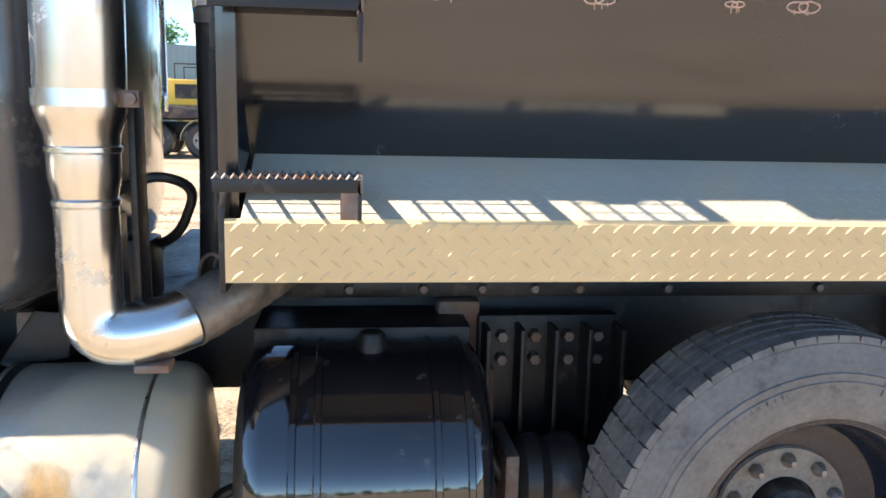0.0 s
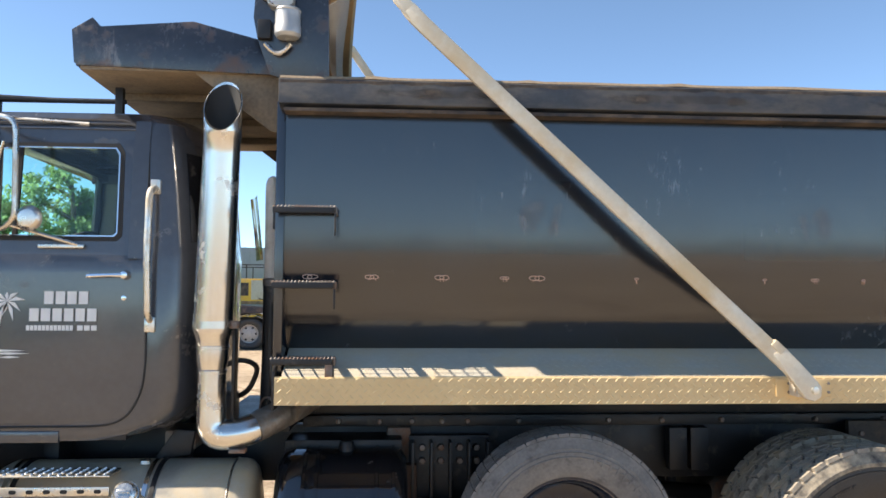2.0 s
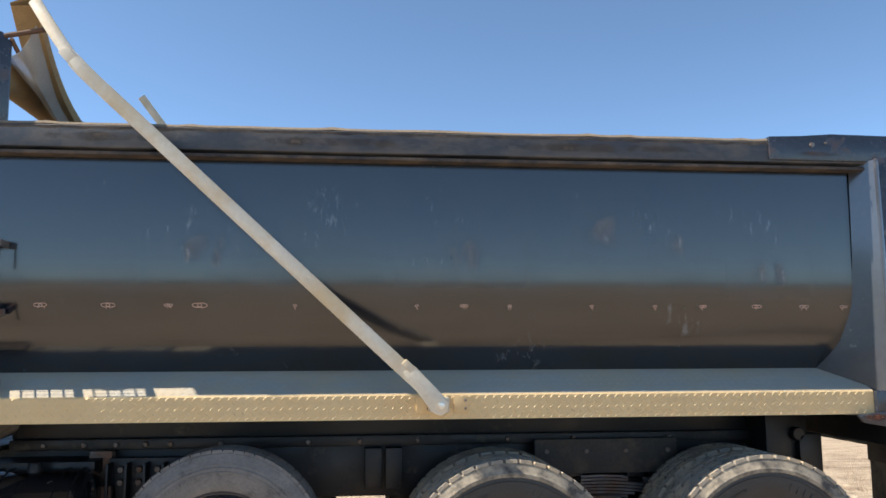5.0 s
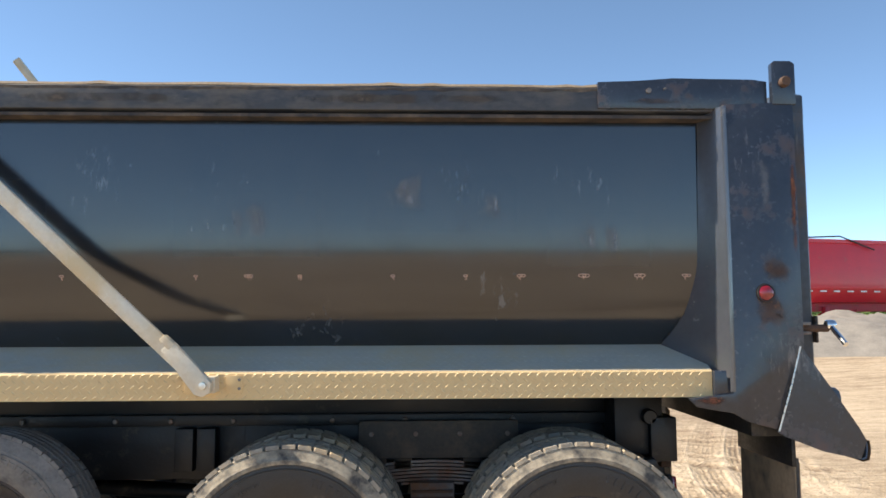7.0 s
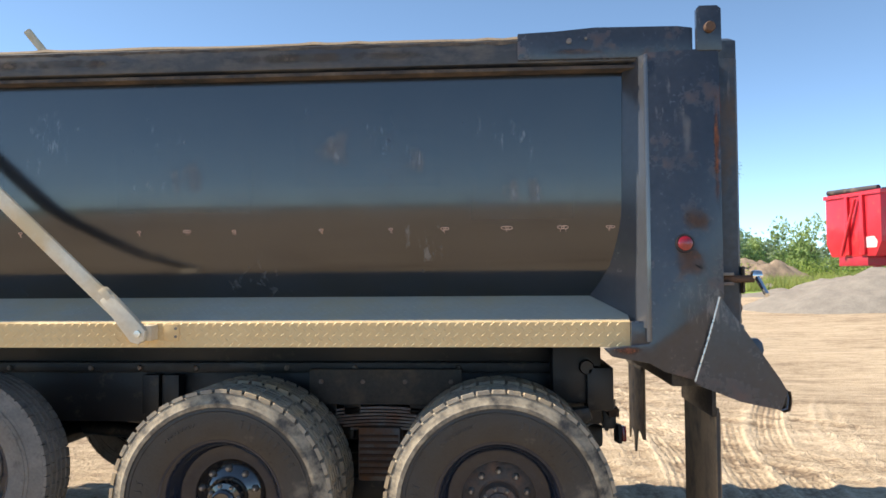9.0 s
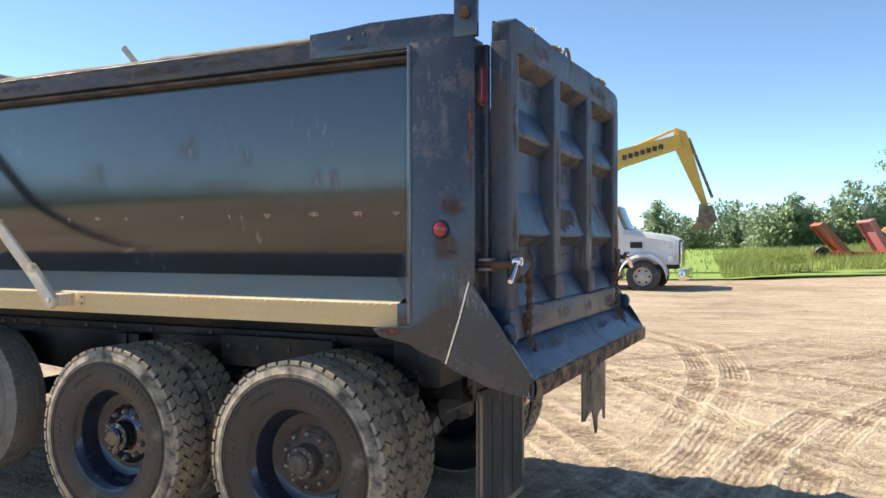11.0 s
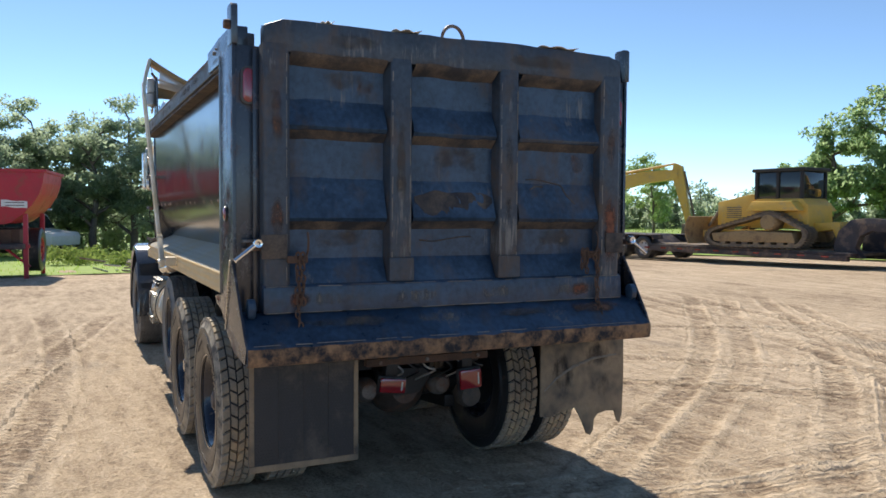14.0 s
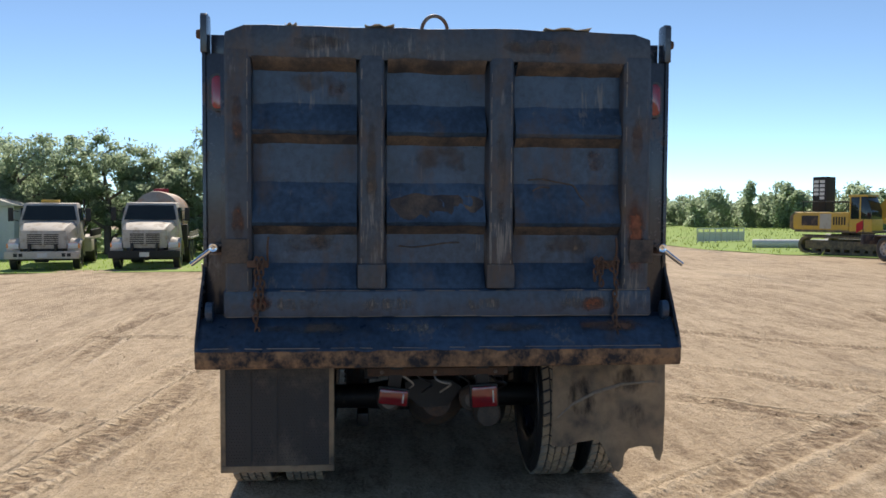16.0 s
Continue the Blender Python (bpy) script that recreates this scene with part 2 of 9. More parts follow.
pane_glass = glass("pane_glass", (0.84, 0.96, 0.93))
mirror_glass = surface("mirror_glass", (0.9, 0.9, 0.9), (0.9, 0.9, 0.9), 0.02, metal=1.0, bump=0)


# ---- building helpers ----
def mesh_of(name, bm, mat, angle=35):
    me = bpy.data.meshes.new(name)
    bm.normal_update()
    bm.to_mesh(me)
    bm.free()
    me.materials.append(mat)
    if angle:
        me.polygons.foreach_set("use_smooth", [True] * len(me.polygons))
        me.set_sharp_from_angle(angle=radians(angle))
    return me


def part(name, bm, mat, parent=None, label="", at=None, angle=35, kind=""):
    """Links a bmesh (or a mesh) as one object under a thing or a part."""
    me = bm if isinstance(bm, bpy.types.Mesh) else mesh_of(name, bm, mat, angle)
    ob = new(name, me)
    ob.parent = parent
    if at is not None:
        ob.matrix_local = at if isinstance(at, Matrix) else Matrix.Translation(at)
    return tagged(ob, label, kind=kind)


def thing(name, label, category, group="", at=None):
    ob = new(name)
    ob.empty_display_size = 0.3
    if at is not None:
        ob.matrix_world = at if isinstance(at, Matrix) else Matrix.Translation(at)
    return tagged(ob, label, category, group)


def box(x0, x1, y0, y1, z0, z1, bevel=0.0, bm=None, seg=2):
    own = bmesh.new()
    bmesh.ops.create_cube(own, size=1.0)
    for v in own.verts:
        v.co = Vector((x0 + (v.co.x + 0.5) * (x1 - x0), y0 + (v.co.y + 0.5) * (y1 - y0), z0 + (v.co.z + 0.5) * (z1 - z0)))
    if bevel:
        bmesh.ops.bevel(own, geom=own.edges[:], offset=bevel, segments=seg, profile=0.6, affect="EDGES")
    return join(bm, own)


def join(bm, own):
    if bm is None:
        return own
    me = bpy.data.meshes.new("tmp")
    own.to_mesh(me)
    own.free()
    bm.from_mesh(me)
    bpy.data.meshes.remove(me)
    return bm


def prism(poly, lo, hi, axis="y", bevel=0.0, bm=None):
    """A flat outline pushed out from lo to hi along an axis. The outline is in the two other axes, in the order x, y, z."""
    own = bmesh.new()

    def put(a, b, c):
        return {"x": (c, a, b), "y": (a, c, b), "z": (a, b, c)}[axis]

    v0 = [own.verts.new(put(a, b, lo)) for a, b in poly]
    v1 = [own.verts.new(put(a, b, hi)) for a, b in poly]
    k = len(poly)
    own.faces.new(v0)
    own.faces.new(v1[::-1])
    for i in range(k):
        own.faces.new((v0[i], v1[i], v1[(i + 1) % k], v0[(i + 1) % k]))
    bmesh.ops.recalc_face_normals(own, faces=own.faces[:])
    if bevel:
        bmesh.ops.bevel(own, geom=own.edges[:], offset=bevel, segments=2, profile=0.6, affect="EDGES")
    return join(bm, own)


def sheet(rows, bm=None, closed=False, thick=0.0):
    """A skin through rows of points."""
    own = bmesh.new()
    vs = [[own.verts.new(p) for p in r] for r in rows]
    for a, b in zip(vs, vs[1:]):
        k = len(a)
        for i in range(k if closed else k - 1):
            own.faces.new((a[i], a[(i + 1) % k], b[(i + 1) % k], b[i]))
    bmesh.ops.recalc_face_normals(own, faces=own.faces[:])
    if thick:
        bmesh.ops.solidify(own, geom=own.faces[:], thickness=thick)
    return join(bm, own)


def tube(points, radius, sides=12, bm=None, cap=True):
    """A round bar along points. radius: a number, or one for each point."""
    own = bmesh.new()
    pts = [Vector(p) for p in points]
    rad = radius if isinstance(radius, (list, tuple)) else [radius] * len(pts)
    rings, side = [], None
    for i, p in enumerate(pts):
        d = (pts[min(i + 1, len(pts) - 1)] - pts[max(i - 1, 0)]).normalized()
        if side is None:
            side = d.orthogonal().normalized()
        side = (side - d * side.dot(d)).normalized()
        up = d.cross(side)
        rings.append([own.verts.new(p + rad[i] * (math.cos(2 * math.pi * k / sides) * side + math.sin(2 * math.pi * k / sides) * up)) for k in range(sides)])
    for a, b in zip(rings, rings[1:]):
        for k in range(sides):
            own.faces.new((a[k], a[(k + 1) % sides], b[(k + 1) % sides], b[k]))
    if cap:
        own.faces.new(rings[0][::-1])
        own.faces.new(rings[-1])
    bmesh.ops.recalc_face_normals(own, faces=own.faces[:])
    return join(bm, own)


def bend(points, r, steps=6):
    """Points with the corners rounded off."""
    pts = [Vector(p) for p in points]
    out = [pts[0]]
    for a, b, c in zip(pts, pts[1:], pts[2:]):
        u, w = (a - b), (c - b)
        k = min(r, u.length * 0.49, w.length * 0.49)
        p, q = b + u.normalized() * k, b + w.normalized() * k
        for i in range(steps + 1):
            t = i / steps
            out.append((1 - t) ** 2 * p + 2 * t * (1 - t) * b + t * t * q)
    out.append(pts[-1])
    return out


def lathe(profile, sides=48, axis="y", centre=(0, 0, 0), bm=None, close=False):
    """A body turned round an axis: profile of (radius, along)."""
    own = bmesh.new()
    rows = []
    for r, t in profile + (profile[:1] if close else []):
        ring = []
        for k in range(sides):
            a = 2 * math.pi * k / sides
            c, s = r * math.cos(a), r * math.sin(a)
            ring.append(own.verts.new(Vector({"x": (t, c, s), "y": (c, t, s), "z": (c, s, t)}[axis]) + Vector(centre)))
        rows.append(ring)
    for a, b in zip(rows, rows[1:]):
        for k in range(sides):
            own.faces.new((a[k], a[(k + 1) % sides], b[(k + 1) % sides], b[k]))
    if close:
        bmesh.ops.remove_doubles(own, verts=own.verts[:], dist=1e-5)
    bmesh.ops.remove_doubles(own, verts=own.verts[:], dist=1e-6)
    bmesh.ops.recalc_face_normals(own, faces=own.faces[:])
    return join(bm, own)


def rounded(x0, x1, z0, z1, r, steps=5):
    """The outline of a rectangle with round corners."""
    out = []
    for cx, cz, a0 in ((x1 - r, z1 - r, 0), (x0 + r, z1 - r, 90), (x0 + r, z0 + r, 180), (x1 - r, z0 + r, 270)):
        for i in range(steps + 1):
            a = radians(a0 + 90 * i / steps)
            out.append((cx + r * math.cos(a), cz + r * math.sin(a)))
    return out


def ring_plate(outer, inner, lo, hi, axis="y", bm=None):
    """A frame between two outlines with the same number of points."""
    own = bmesh.new()

    def put(a, b, c):
        return {"x": (c, a, b), "y": (a, c, b), "z": (a, b, c)}[axis]

    loops = [[own.verts.new(put(a, b, c)) for a, b in o] for o, c in ((outer, lo), (outer, hi), (inner, hi), (inner, lo))]
    k = len(outer)
    for j in range(4):
        a, b = loops[j], loops[(j + 1) % 4]
        for i in range(k):
            own.faces.new((a[i], a[(i + 1) % k], b[(i + 1) % k], b[i]))
    bmesh.ops.recalc_face_normals(own, faces=own.faces[:])
    return join(bm, own)


def stain(name, colour, cover=0.5, scale=6.0, stretch=(1.0, 1.0, 1.0), rough=0.85):
    """A film of rust, mud or scraped paint with a ragged outline, thinning out towards the patch's rim."""
    m = bpy.data.materials.new(name)
    m.use_nodes = True
    nt = m.node_tree
    n, lk = nt.nodes, nt.links.new
    p = n["Principled BSDF"]
    p.inputs["Roughness"].default_value = rough
    co = n.new("ShaderNodeTexCoord")
    mp = n.new("ShaderNodeMapping")
    mp.inputs["Scale"].default_value = stretch
    lk(co.outputs["Object"], mp.inputs[0])
    a = n.new("ShaderNodeTexNoise")
    a.inputs["Scale"].default_value, a.inputs["Detail"].default_value, a.inputs["Roughness"].default_value = scale, 8, 0.7
    lk(mp.outputs[0], a.inputs["Vector"])
    tone = n.new("ShaderNodeTexNoise")
    tone.inputs["Scale"].default_value, tone.inputs["Detail"].default_value = scale * 5, 4
    lk(co.outputs["Object"], tone.inputs["Vector"])
    ramp = n.new("ShaderNodeValToRGB")
    ramp.color_ramp.elements[0].position, ramp.color_ramp.elements[0].color = 0.35, (*[c * 0.5 for c in colour], 1)
    ramp.color_ramp.elements[1].position, ramp.color_ramp.elements[1].color = 0.65, (*colour, 1)
    lk(tone.outputs[0], ramp.inputs[0])
    lk(ramp.outputs[0], p.inputs["Base Color"])
    mid = n.new("ShaderNodeVectorMath")
    mid.operation = "MULTIPLY_ADD"
    mid.inputs[1].default_value, mid.inputs[2].default_value = (2, 2, 0), (-1, -1, 0)
    lk(co.outputs["UV"], mid.inputs[0])
    far_off = n.new("ShaderNodeVectorMath")
    far_off.operation = "LENGTH"
    lk(mid.outputs[0], far_off.inputs[0])
    fade = n.new("ShaderNodeMapRange")
    fade.inputs[1].default_value, fade.inputs[2].default_value, fade.inputs[3].default_value, fade.inputs[4].default_value = 0.35, 1.0, 0.03, -0.30
    lk(far_off.outputs["Value"], fade.inputs[0])
    both = n.new("ShaderNodeMath")
    lk(a.outputs[0], both.inputs[0])
    lk(fade.outputs[0], both.inputs[1])
    edge = n.new("ShaderNodeMapRange")
    edge.inputs[1].default_value, edge.inputs[2].default_value = 0.60 - 0.3 * cover, 0.86 - 0.3 * cover
    lk(both.outputs[0], edge.inputs[0])
    clear_part = n.new("ShaderNodeBsdfTransparent")
    mx = n.new("ShaderNodeMixShader")
    lk(edge.outputs[0], mx.inputs[0])
    lk(clear_part.outputs[0], mx.inputs[1])
    lk(p.outputs[0], mx.inputs[2])
    lk(mx.outputs[0], n["Material Output"].inputs[0])
    return m


def film(name, point, mat, parent, label="", nu=6, nv=6):
    """A stain lying on a surface: point(u, v) gives its place for u and v from 0 to 1."""
    verts = [point(i / nu, j / nv) for i in range(nu + 1) for j in range(nv + 1)]
    faces = [(i * (nv + 1) + j, (i + 1) * (nv + 1) + j, (i + 1) * (nv + 1) + j + 1, i * (nv + 1) + j + 1) for i in range(nu) for j in range(nv)]
    me = bpy.data.meshes.new(name)
    me.from_pydata(verts, [], faces)
    me.materials.append(mat)
    uv = me.uv_layers.new(name="patch")
    for loop in me.loops:
        i, j = divmod(loop.vertex_index, nv + 1)
        uv.data[loop.index].uv = (i / nu, j / nv)
    return part(name, me, None, parent, label)


rust_film = stain("rust_film", (0.16, 0.085, 0.055), 0.66, 5.0)
red_rust = stain("red_rust", (0.26, 0.095, 0.050), 0.95, 6.0)
mud_film = stain("mud_film", (0.145, 0.115, 0.092), 0.55, 4.0)
drip_film = stain("drip_film", (0.23, 0.21, 0.185), 0.50, 7.0, (2.5, 2.5, 0.35))
scuff_film = stain("scuff_film", (0.30, 0.315, 0.34), 0.40, 5.0, (2.2, 2.2, 0.5), 0.6)
dark_film = stain("dark_film", (0.050, 0.042, 0.036), 0.44, 4.0, (1.0, 2.0, 0.7))
tank_stain = stain("tank_stain", (0.50, 0.30, 0.11), 0.62, 4.0, (1.2, 1.0, 0.6), 0.6)
bare_scrape = surface("bare_scrape", (0.36, 0.32, 0.27), (0.16, 0.13, 0.10), 0.6, 0.8, scale=12, fine=80, bump=0.3)

# ---- ground ----
def rise(x, y):
    """The yard is level round the truck; farther off it falls to the west and climbs to the north-east."""
    d = math.hypot(x - 3.0, y - 1.0)
    t = min(max((d - 9.0) / 16.0, 0.0), 1.0)
    u, w = min(max(x, -60.0), 60.0), min(max(y, -60.0), 60.0)
    return (0.06 + 0.0135 * u + 0.0103 * w + 0.035 * min(max(w - 28.0, 0.0), 14.0)) * t * t * (3 - 2 * t)


def sand_material():
    m = bpy.data.materials.new("sand")
    m.use_nodes = True
    nt = m.node_tree
    n, lk = nt.nodes, nt.links.new
    p = n["Principled BSDF"]
    p.inputs["Roughness"].default_value = 0.95
    co = n.new("ShaderNodeTexCoord")

    def noise_tex(scale, detail, stretch=None, rough=0.6):
        t = n.new("ShaderNodeTexNoise")
        t.inputs["Scale"].default_value, t.inputs["Detail"].default_value, t.inputs["Roughness"].default_value = scale, detail, rough
        if stretch:
            mp = n.new("ShaderNodeMapping")
            mp.inputs["Scale"].default_value, mp.inputs["Rotation"].default_value = stretch[0], (0, 0, radians(stretch[1]))
            lk(co.outputs["Object"], mp.inputs[0])
            lk(mp.outputs[0], t.inputs["Vector"])
        else:
            lk(co.outputs["Object"], t.inputs["Vector"])
        return t.outputs[0]

    big = noise_tex(0.16, 5)
    mid = noise_tex(1.1, 8, ((0.35, 1.6, 1.0), 12))
    cross = noise_tex(0.9, 8, ((0.3, 1.8, 1.0), 118))
    ruts = noise_tex(7.0, 5, ((0.22, 1.0, 1.0), 100))
    fine = noise_tex(38.0, 6)
    clod = noise_tex(9.0, 6, None, 0.7)

    def mul_add(a, k, b):
        q = n.new("ShaderNodeMath")
        q.operation = "MULTIPLY_ADD"
        q.inputs[1].default_value = k
        lk(a, q.inputs[0])
        if isinstance(b, float):
            q.inputs[2].default_value = b
        else:
            lk(b, q.inputs[2])
        return q.outputs[0]

    tone = mul_add(big, 0.26, mul_add(mid, 0.18, mul_add(cross, 0.16, mul_add(ruts, 0.30, mul_add(clod, 0.24, mul_add(fine, 0.32, -0.23))))))
    ramp = n.new("ShaderNodeValToRGB")
    e = ramp.color_ramp.elements
    e[0].position, e[0].color = 0.385, (0.232, 0.161, 0.101, 1)
    e[1].position, e[1].color = 0.60, (0.655, 0.52, 0.366, 1)
    s = ramp.color_ramp.elements.new(0.49)
    s.color = (0.478, 0.364, 0.243, 1)
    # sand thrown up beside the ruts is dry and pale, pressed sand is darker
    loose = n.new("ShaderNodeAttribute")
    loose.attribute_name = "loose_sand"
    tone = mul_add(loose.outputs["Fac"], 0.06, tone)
    # prints of the tyres' lugs and ribs inside each lane
    def lane(name):
        q = n.new("ShaderNodeAttribute")
        q.attribute_name = name
        return q.outputs["Fac"]

    def op(kind, a, b):
        q = n.new("ShaderNodeMath")
        q.operation = kind
        for k, v in enumerate((a, b)):
            if v is None:
                continue
            if isinstance(v, float):
                q.inputs[k].default_value = v
            else:
                lk(v, q.inputs[k])
        return q.outputs[0]

    lug = op("SINE", mul_add(op("ABSOLUTE", lane("lane_side"), None), 42.0, op("MULTIPLY", lane("lane_along"), 74.0)), None)
    rib = op("COSINE", op("MULTIPLY", lane("lane_side"), 2 * math.pi / 0.062), None)
    ribbed = n.new("ShaderNodeMix")
    lk(lane("lane_ribbed"), ribbed.inputs[0])
    lk(lug, ribbed.inputs[2])
    lk(rib, ribbed.inputs[3])
    worn = n.new("ShaderNodeMapRange")
    worn.inputs[1].default_value, worn.inputs[2].default_value = 0.40, 0.60
    lk(clod, worn.inputs[0])
    prints = op("MULTIPLY", op("MULTIPLY", ribbed.outputs[0], lane("lane_mask")), worn.outputs[0])
    tone = mul_add(prints, 0.055, tone)
    lk(tone, ramp.inputs[0])
    # grey crushed stone in patches
    spot = noise_tex(0.33, 6, ((0.5, 1.3, 1), 30), 0.7)
    sr = n.new("ShaderNodeMapRange")
    sr.inputs[1].default_value, sr.inputs[2].default_value, sr.inputs[4].default_value = 0.58, 0.70, 0.55
    lk(spot, sr.inputs[0])
    mx = n.new("ShaderNodeMix")
    mx.data_type = "RGBA"
    mx.inputs[7].default_value = (0.23, 0.20, 0.165, 1)
    lk(sr.outputs[0], mx.inputs[0])
    lk(ramp.outputs[0], mx.inputs[6])
    lk(mx.outputs[2], p.inputs["Base Color"])
    h = mul_add(prints, 0.13, mul_add(mid, 0.3, mul_add(cross, 0.3, mul_add(ruts, 0.55, mul_add(clod, 0.55, mul_add(fine, 0.40, 0.0))))))
    bp = n.new("ShaderNodeBump")
    bp.inputs["Strength"].default_value, bp.inputs["Distance"].default_value = 0.9, 0.085
    lk(h, bp.inputs["Height"])
    lk(bp.outputs[0], p.inputs["Normal"])
    return m


sand = sand_material()


def soft_noise(x, y, step, seed):
    """Smooth noise between -1 and 1 on a plan, for whole arrays."""
    table = np.random.default_rng(seed).uniform(-1, 1, (256, 256))
    u, w = x / step, y / step
    i, j = np.floor(u).astype(int), np.floor(w).astype(int)
    fu, fw = u - i, w - j
    fu, fw = fu * fu * (3 - 2 * fu), fw * fw * (3 - 2 * fw)
    a, b = table[i % 256, j % 256], table[(i + 1) % 256, j % 256]
    c, d = table[i % 256, (j + 1) % 256], table[(i + 1) % 256, (j + 1) % 256]
    return (a * (1 - fu) + b * fu) * (1 - fw) + (c * (1 - fu) + d * fu) * fw


# ruts of tyres: the turning curves behind the truck and the runs past its sides
RUTS = [
    [(5.0, 1.0), (5.4, 3.0), (5.45, 6.4), (5.2, 8.0), (4.7, 10.1), (3.0, 12.5), (-2, 15)], [(5.3, 1.0), (5.75, 3.0), (5.8, 6.4), (5.6, 8.4), (5.1, 10.4), (3.4, 13.0), (-2, 15.6)],
    [(6.0, 1.0), (6.2, 3.5), (6.8, 6.0), (8.5, 10)], [(6.4, 1.0), (6.7, 4.0), (7.3, 6.0), (9.0, 10)],
    [(6.5, 0.6), (4.8, 2.8), (3.5, 4.6), (2.4, 6.0), (0.8, 7.6), (-4.0, 11.8)], [(6.9, 1.0), (5.1, 3.0), (3.8, 4.9), (2.8, 6.3), (1.2, 7.9), (-3.1, 12.0)],
    [(7.2, 2.4), (5.2, 4.7), (4.2, 6.1), (3.0, 7.5), (1.0, 9.6), (-4.0, 13.6)], [(7.6, 2.8), (5.6, 5.0), (4.5, 6.5), (3.2, 8.2), (1.2, 10.2), (-4, 14.2)],
    [(9.5, -3.4), (5, -1.6), (1, -0.9), (-4, -1.0), (-12, -2.0)], [(9.5, -4.4), (3, -3.6), (-4, -3.0), (-12, -2.2)], [(7.5, -3.9), (6.3, -2.4), (4.6, -1.5), (1.5, -1.6), (-8, 0.4)],
    [(8.5, 4.0), (6.0, 6.0), (2.0, 8.3), (-5.5, 10.4)], [(8.5, 4.6), (6.2, 6.6), (2.2, 8.9), (-5.5, 11.0)], [(8.4, 6.6), (5.0, 8.6), (0.5, 10.2), (-5, 11.9)],
    [(1.6, 3.4), (3.6, 5.6), (6.6, 8.8), (8.4, 12)], [(-0.6, 3.6), (2.6, 6.6), (5.4, 9.6), (6.8, 12.8)], [(-3.5, 4.4), (-1.0, 7.0), (1.6, 10.4), (2.4, 12.8)],
    [(8.4, -0.6), (7.7, -2.0), (7.4, -3.9)], [(6.7, -0.5), (6.2, -2.0), (6.2, -3.9)], [(8.3, -1.0), (5.5, -2.4), (0.5, -2.6), (-5.8, -3.3)], [(3.2, -0.9), (2.2, -2.2), (1.9, -3.9)], [(-1.6, -0.8), (-2.2, -2.2), (-2.1, -3.9)],
]


# thin lines drawn beside each rut, metres from its middle
LINES = [(0.42, 0.55, 0.75, 0.86), (-0.5, -0.64, -0.9, -1.05), (0.6, 0.74), (-0.5, -0.62, -0.8), (-0.5, -0.75, -0.87, -1.3), (0.45, 0.58, 0.7), (-0.55, -0.68, 1.3), (0.6, 0.85, 0.97, 1.4), (0.5, -0.4), (-0.6, -0.75), (0.5,),
         (0.45, 0.6), (0.5, 0.66, 0.8), (-0.5, 0.5, 0.64), (0.5, -0.55), (0.55, 0.7), (-0.5, 0.6), (0.5, -0.62), (0.55, -0.5), (0.5, 0.64), (0.5,), (-0.5, 0.55)]


def rut_relief(px, py):
    """A pressed lane with lug marks and a raised edge on each side."""
    out, lanes = np.zeros_like(px), np.zeros((4, len(px)))
    for seed, line in enumerate(RUTS):
        pts = bend([(x, y, 0) for x, y in line], 2.0, 8)
        path, run = [], 0.0
        for a, b in zip(pts, pts[1:]):
            k = max(1, int((b - a).length / 0.12))
            for i in range(k):
                q = a.lerp(b, i / k)
                path.append((q.x, q.y, run + (b - a).length * i / k, (b - a).normalized().x, (b - a).normalized().y))
            run += (b - a).length
        path = np.array(path)
        near = np.where((px > path[:, 0].min() - 1.6) & (px < path[:, 0].max() + 1.6) & (py > path[:, 1].min() - 1.6) & (py < path[:, 1].max() + 1.6))[0]
        for part_of in np.array_split(near, max(1, len(near) // 6000)):
            dx, dy = px[part_of, None] - path[None, :, 0], py[part_of, None] - path[None, :, 1]
            k = np.argmin(dx * dx + dy * dy, 1)
            r = np.arange(len(part_of))
            ox, oy = dx[r, k], dy[r, k]
            side = path[k, 3] * oy - path[k, 4] * ox
            along = path[k, 2] + path[k, 3] * ox + path[k, 4] * oy
            d = np.abs(side)
            fade = np.clip((np.minimum(along, run - along)) / 1.0, 0, 1) * np.clip(0.85 + 0.6 * soft_noise(px[part_of], py[part_of], 1.3, seed), 0.25, 1)
            inside = np.clip((0.16 - d) / 0.03, 0, 1)
            lugs = 0.55 * np.cos(side * 2 * math.pi / 0.105) if seed < 4 else 0.5 * np.sin(along * 40 + np.sign(side) * 1.6 + d * 14)
            lift = inside * (-0.011 + 0.014 * lugs) + 0.017 * np.exp(-((d - 0.195) / 0.035) ** 2)
            for off in LINES[seed]:
                lift += 0.016 * np.exp(-((side - off) / 0.034) ** 2) * np.clip(0.4 + 1.6 * soft_noise(px[part_of], py[part_of], 0.8, 80 + seed), 0, 1)
            out[part_of] += fade * lift * (d < 2.2)
            mask = np.clip((0.27 - d) / 0.05, 0, 1) * fade
            on = part_of[mask > lanes[2, part_of]]
            keep = mask > lanes[2, part_of]
            lanes[:, on] = np.stack([along[keep], side[keep], mask[keep], np.full(keep.sum(), float(seed < 4 or seed in (7, 9, 12, 14, 17)))])
    return out, lanes


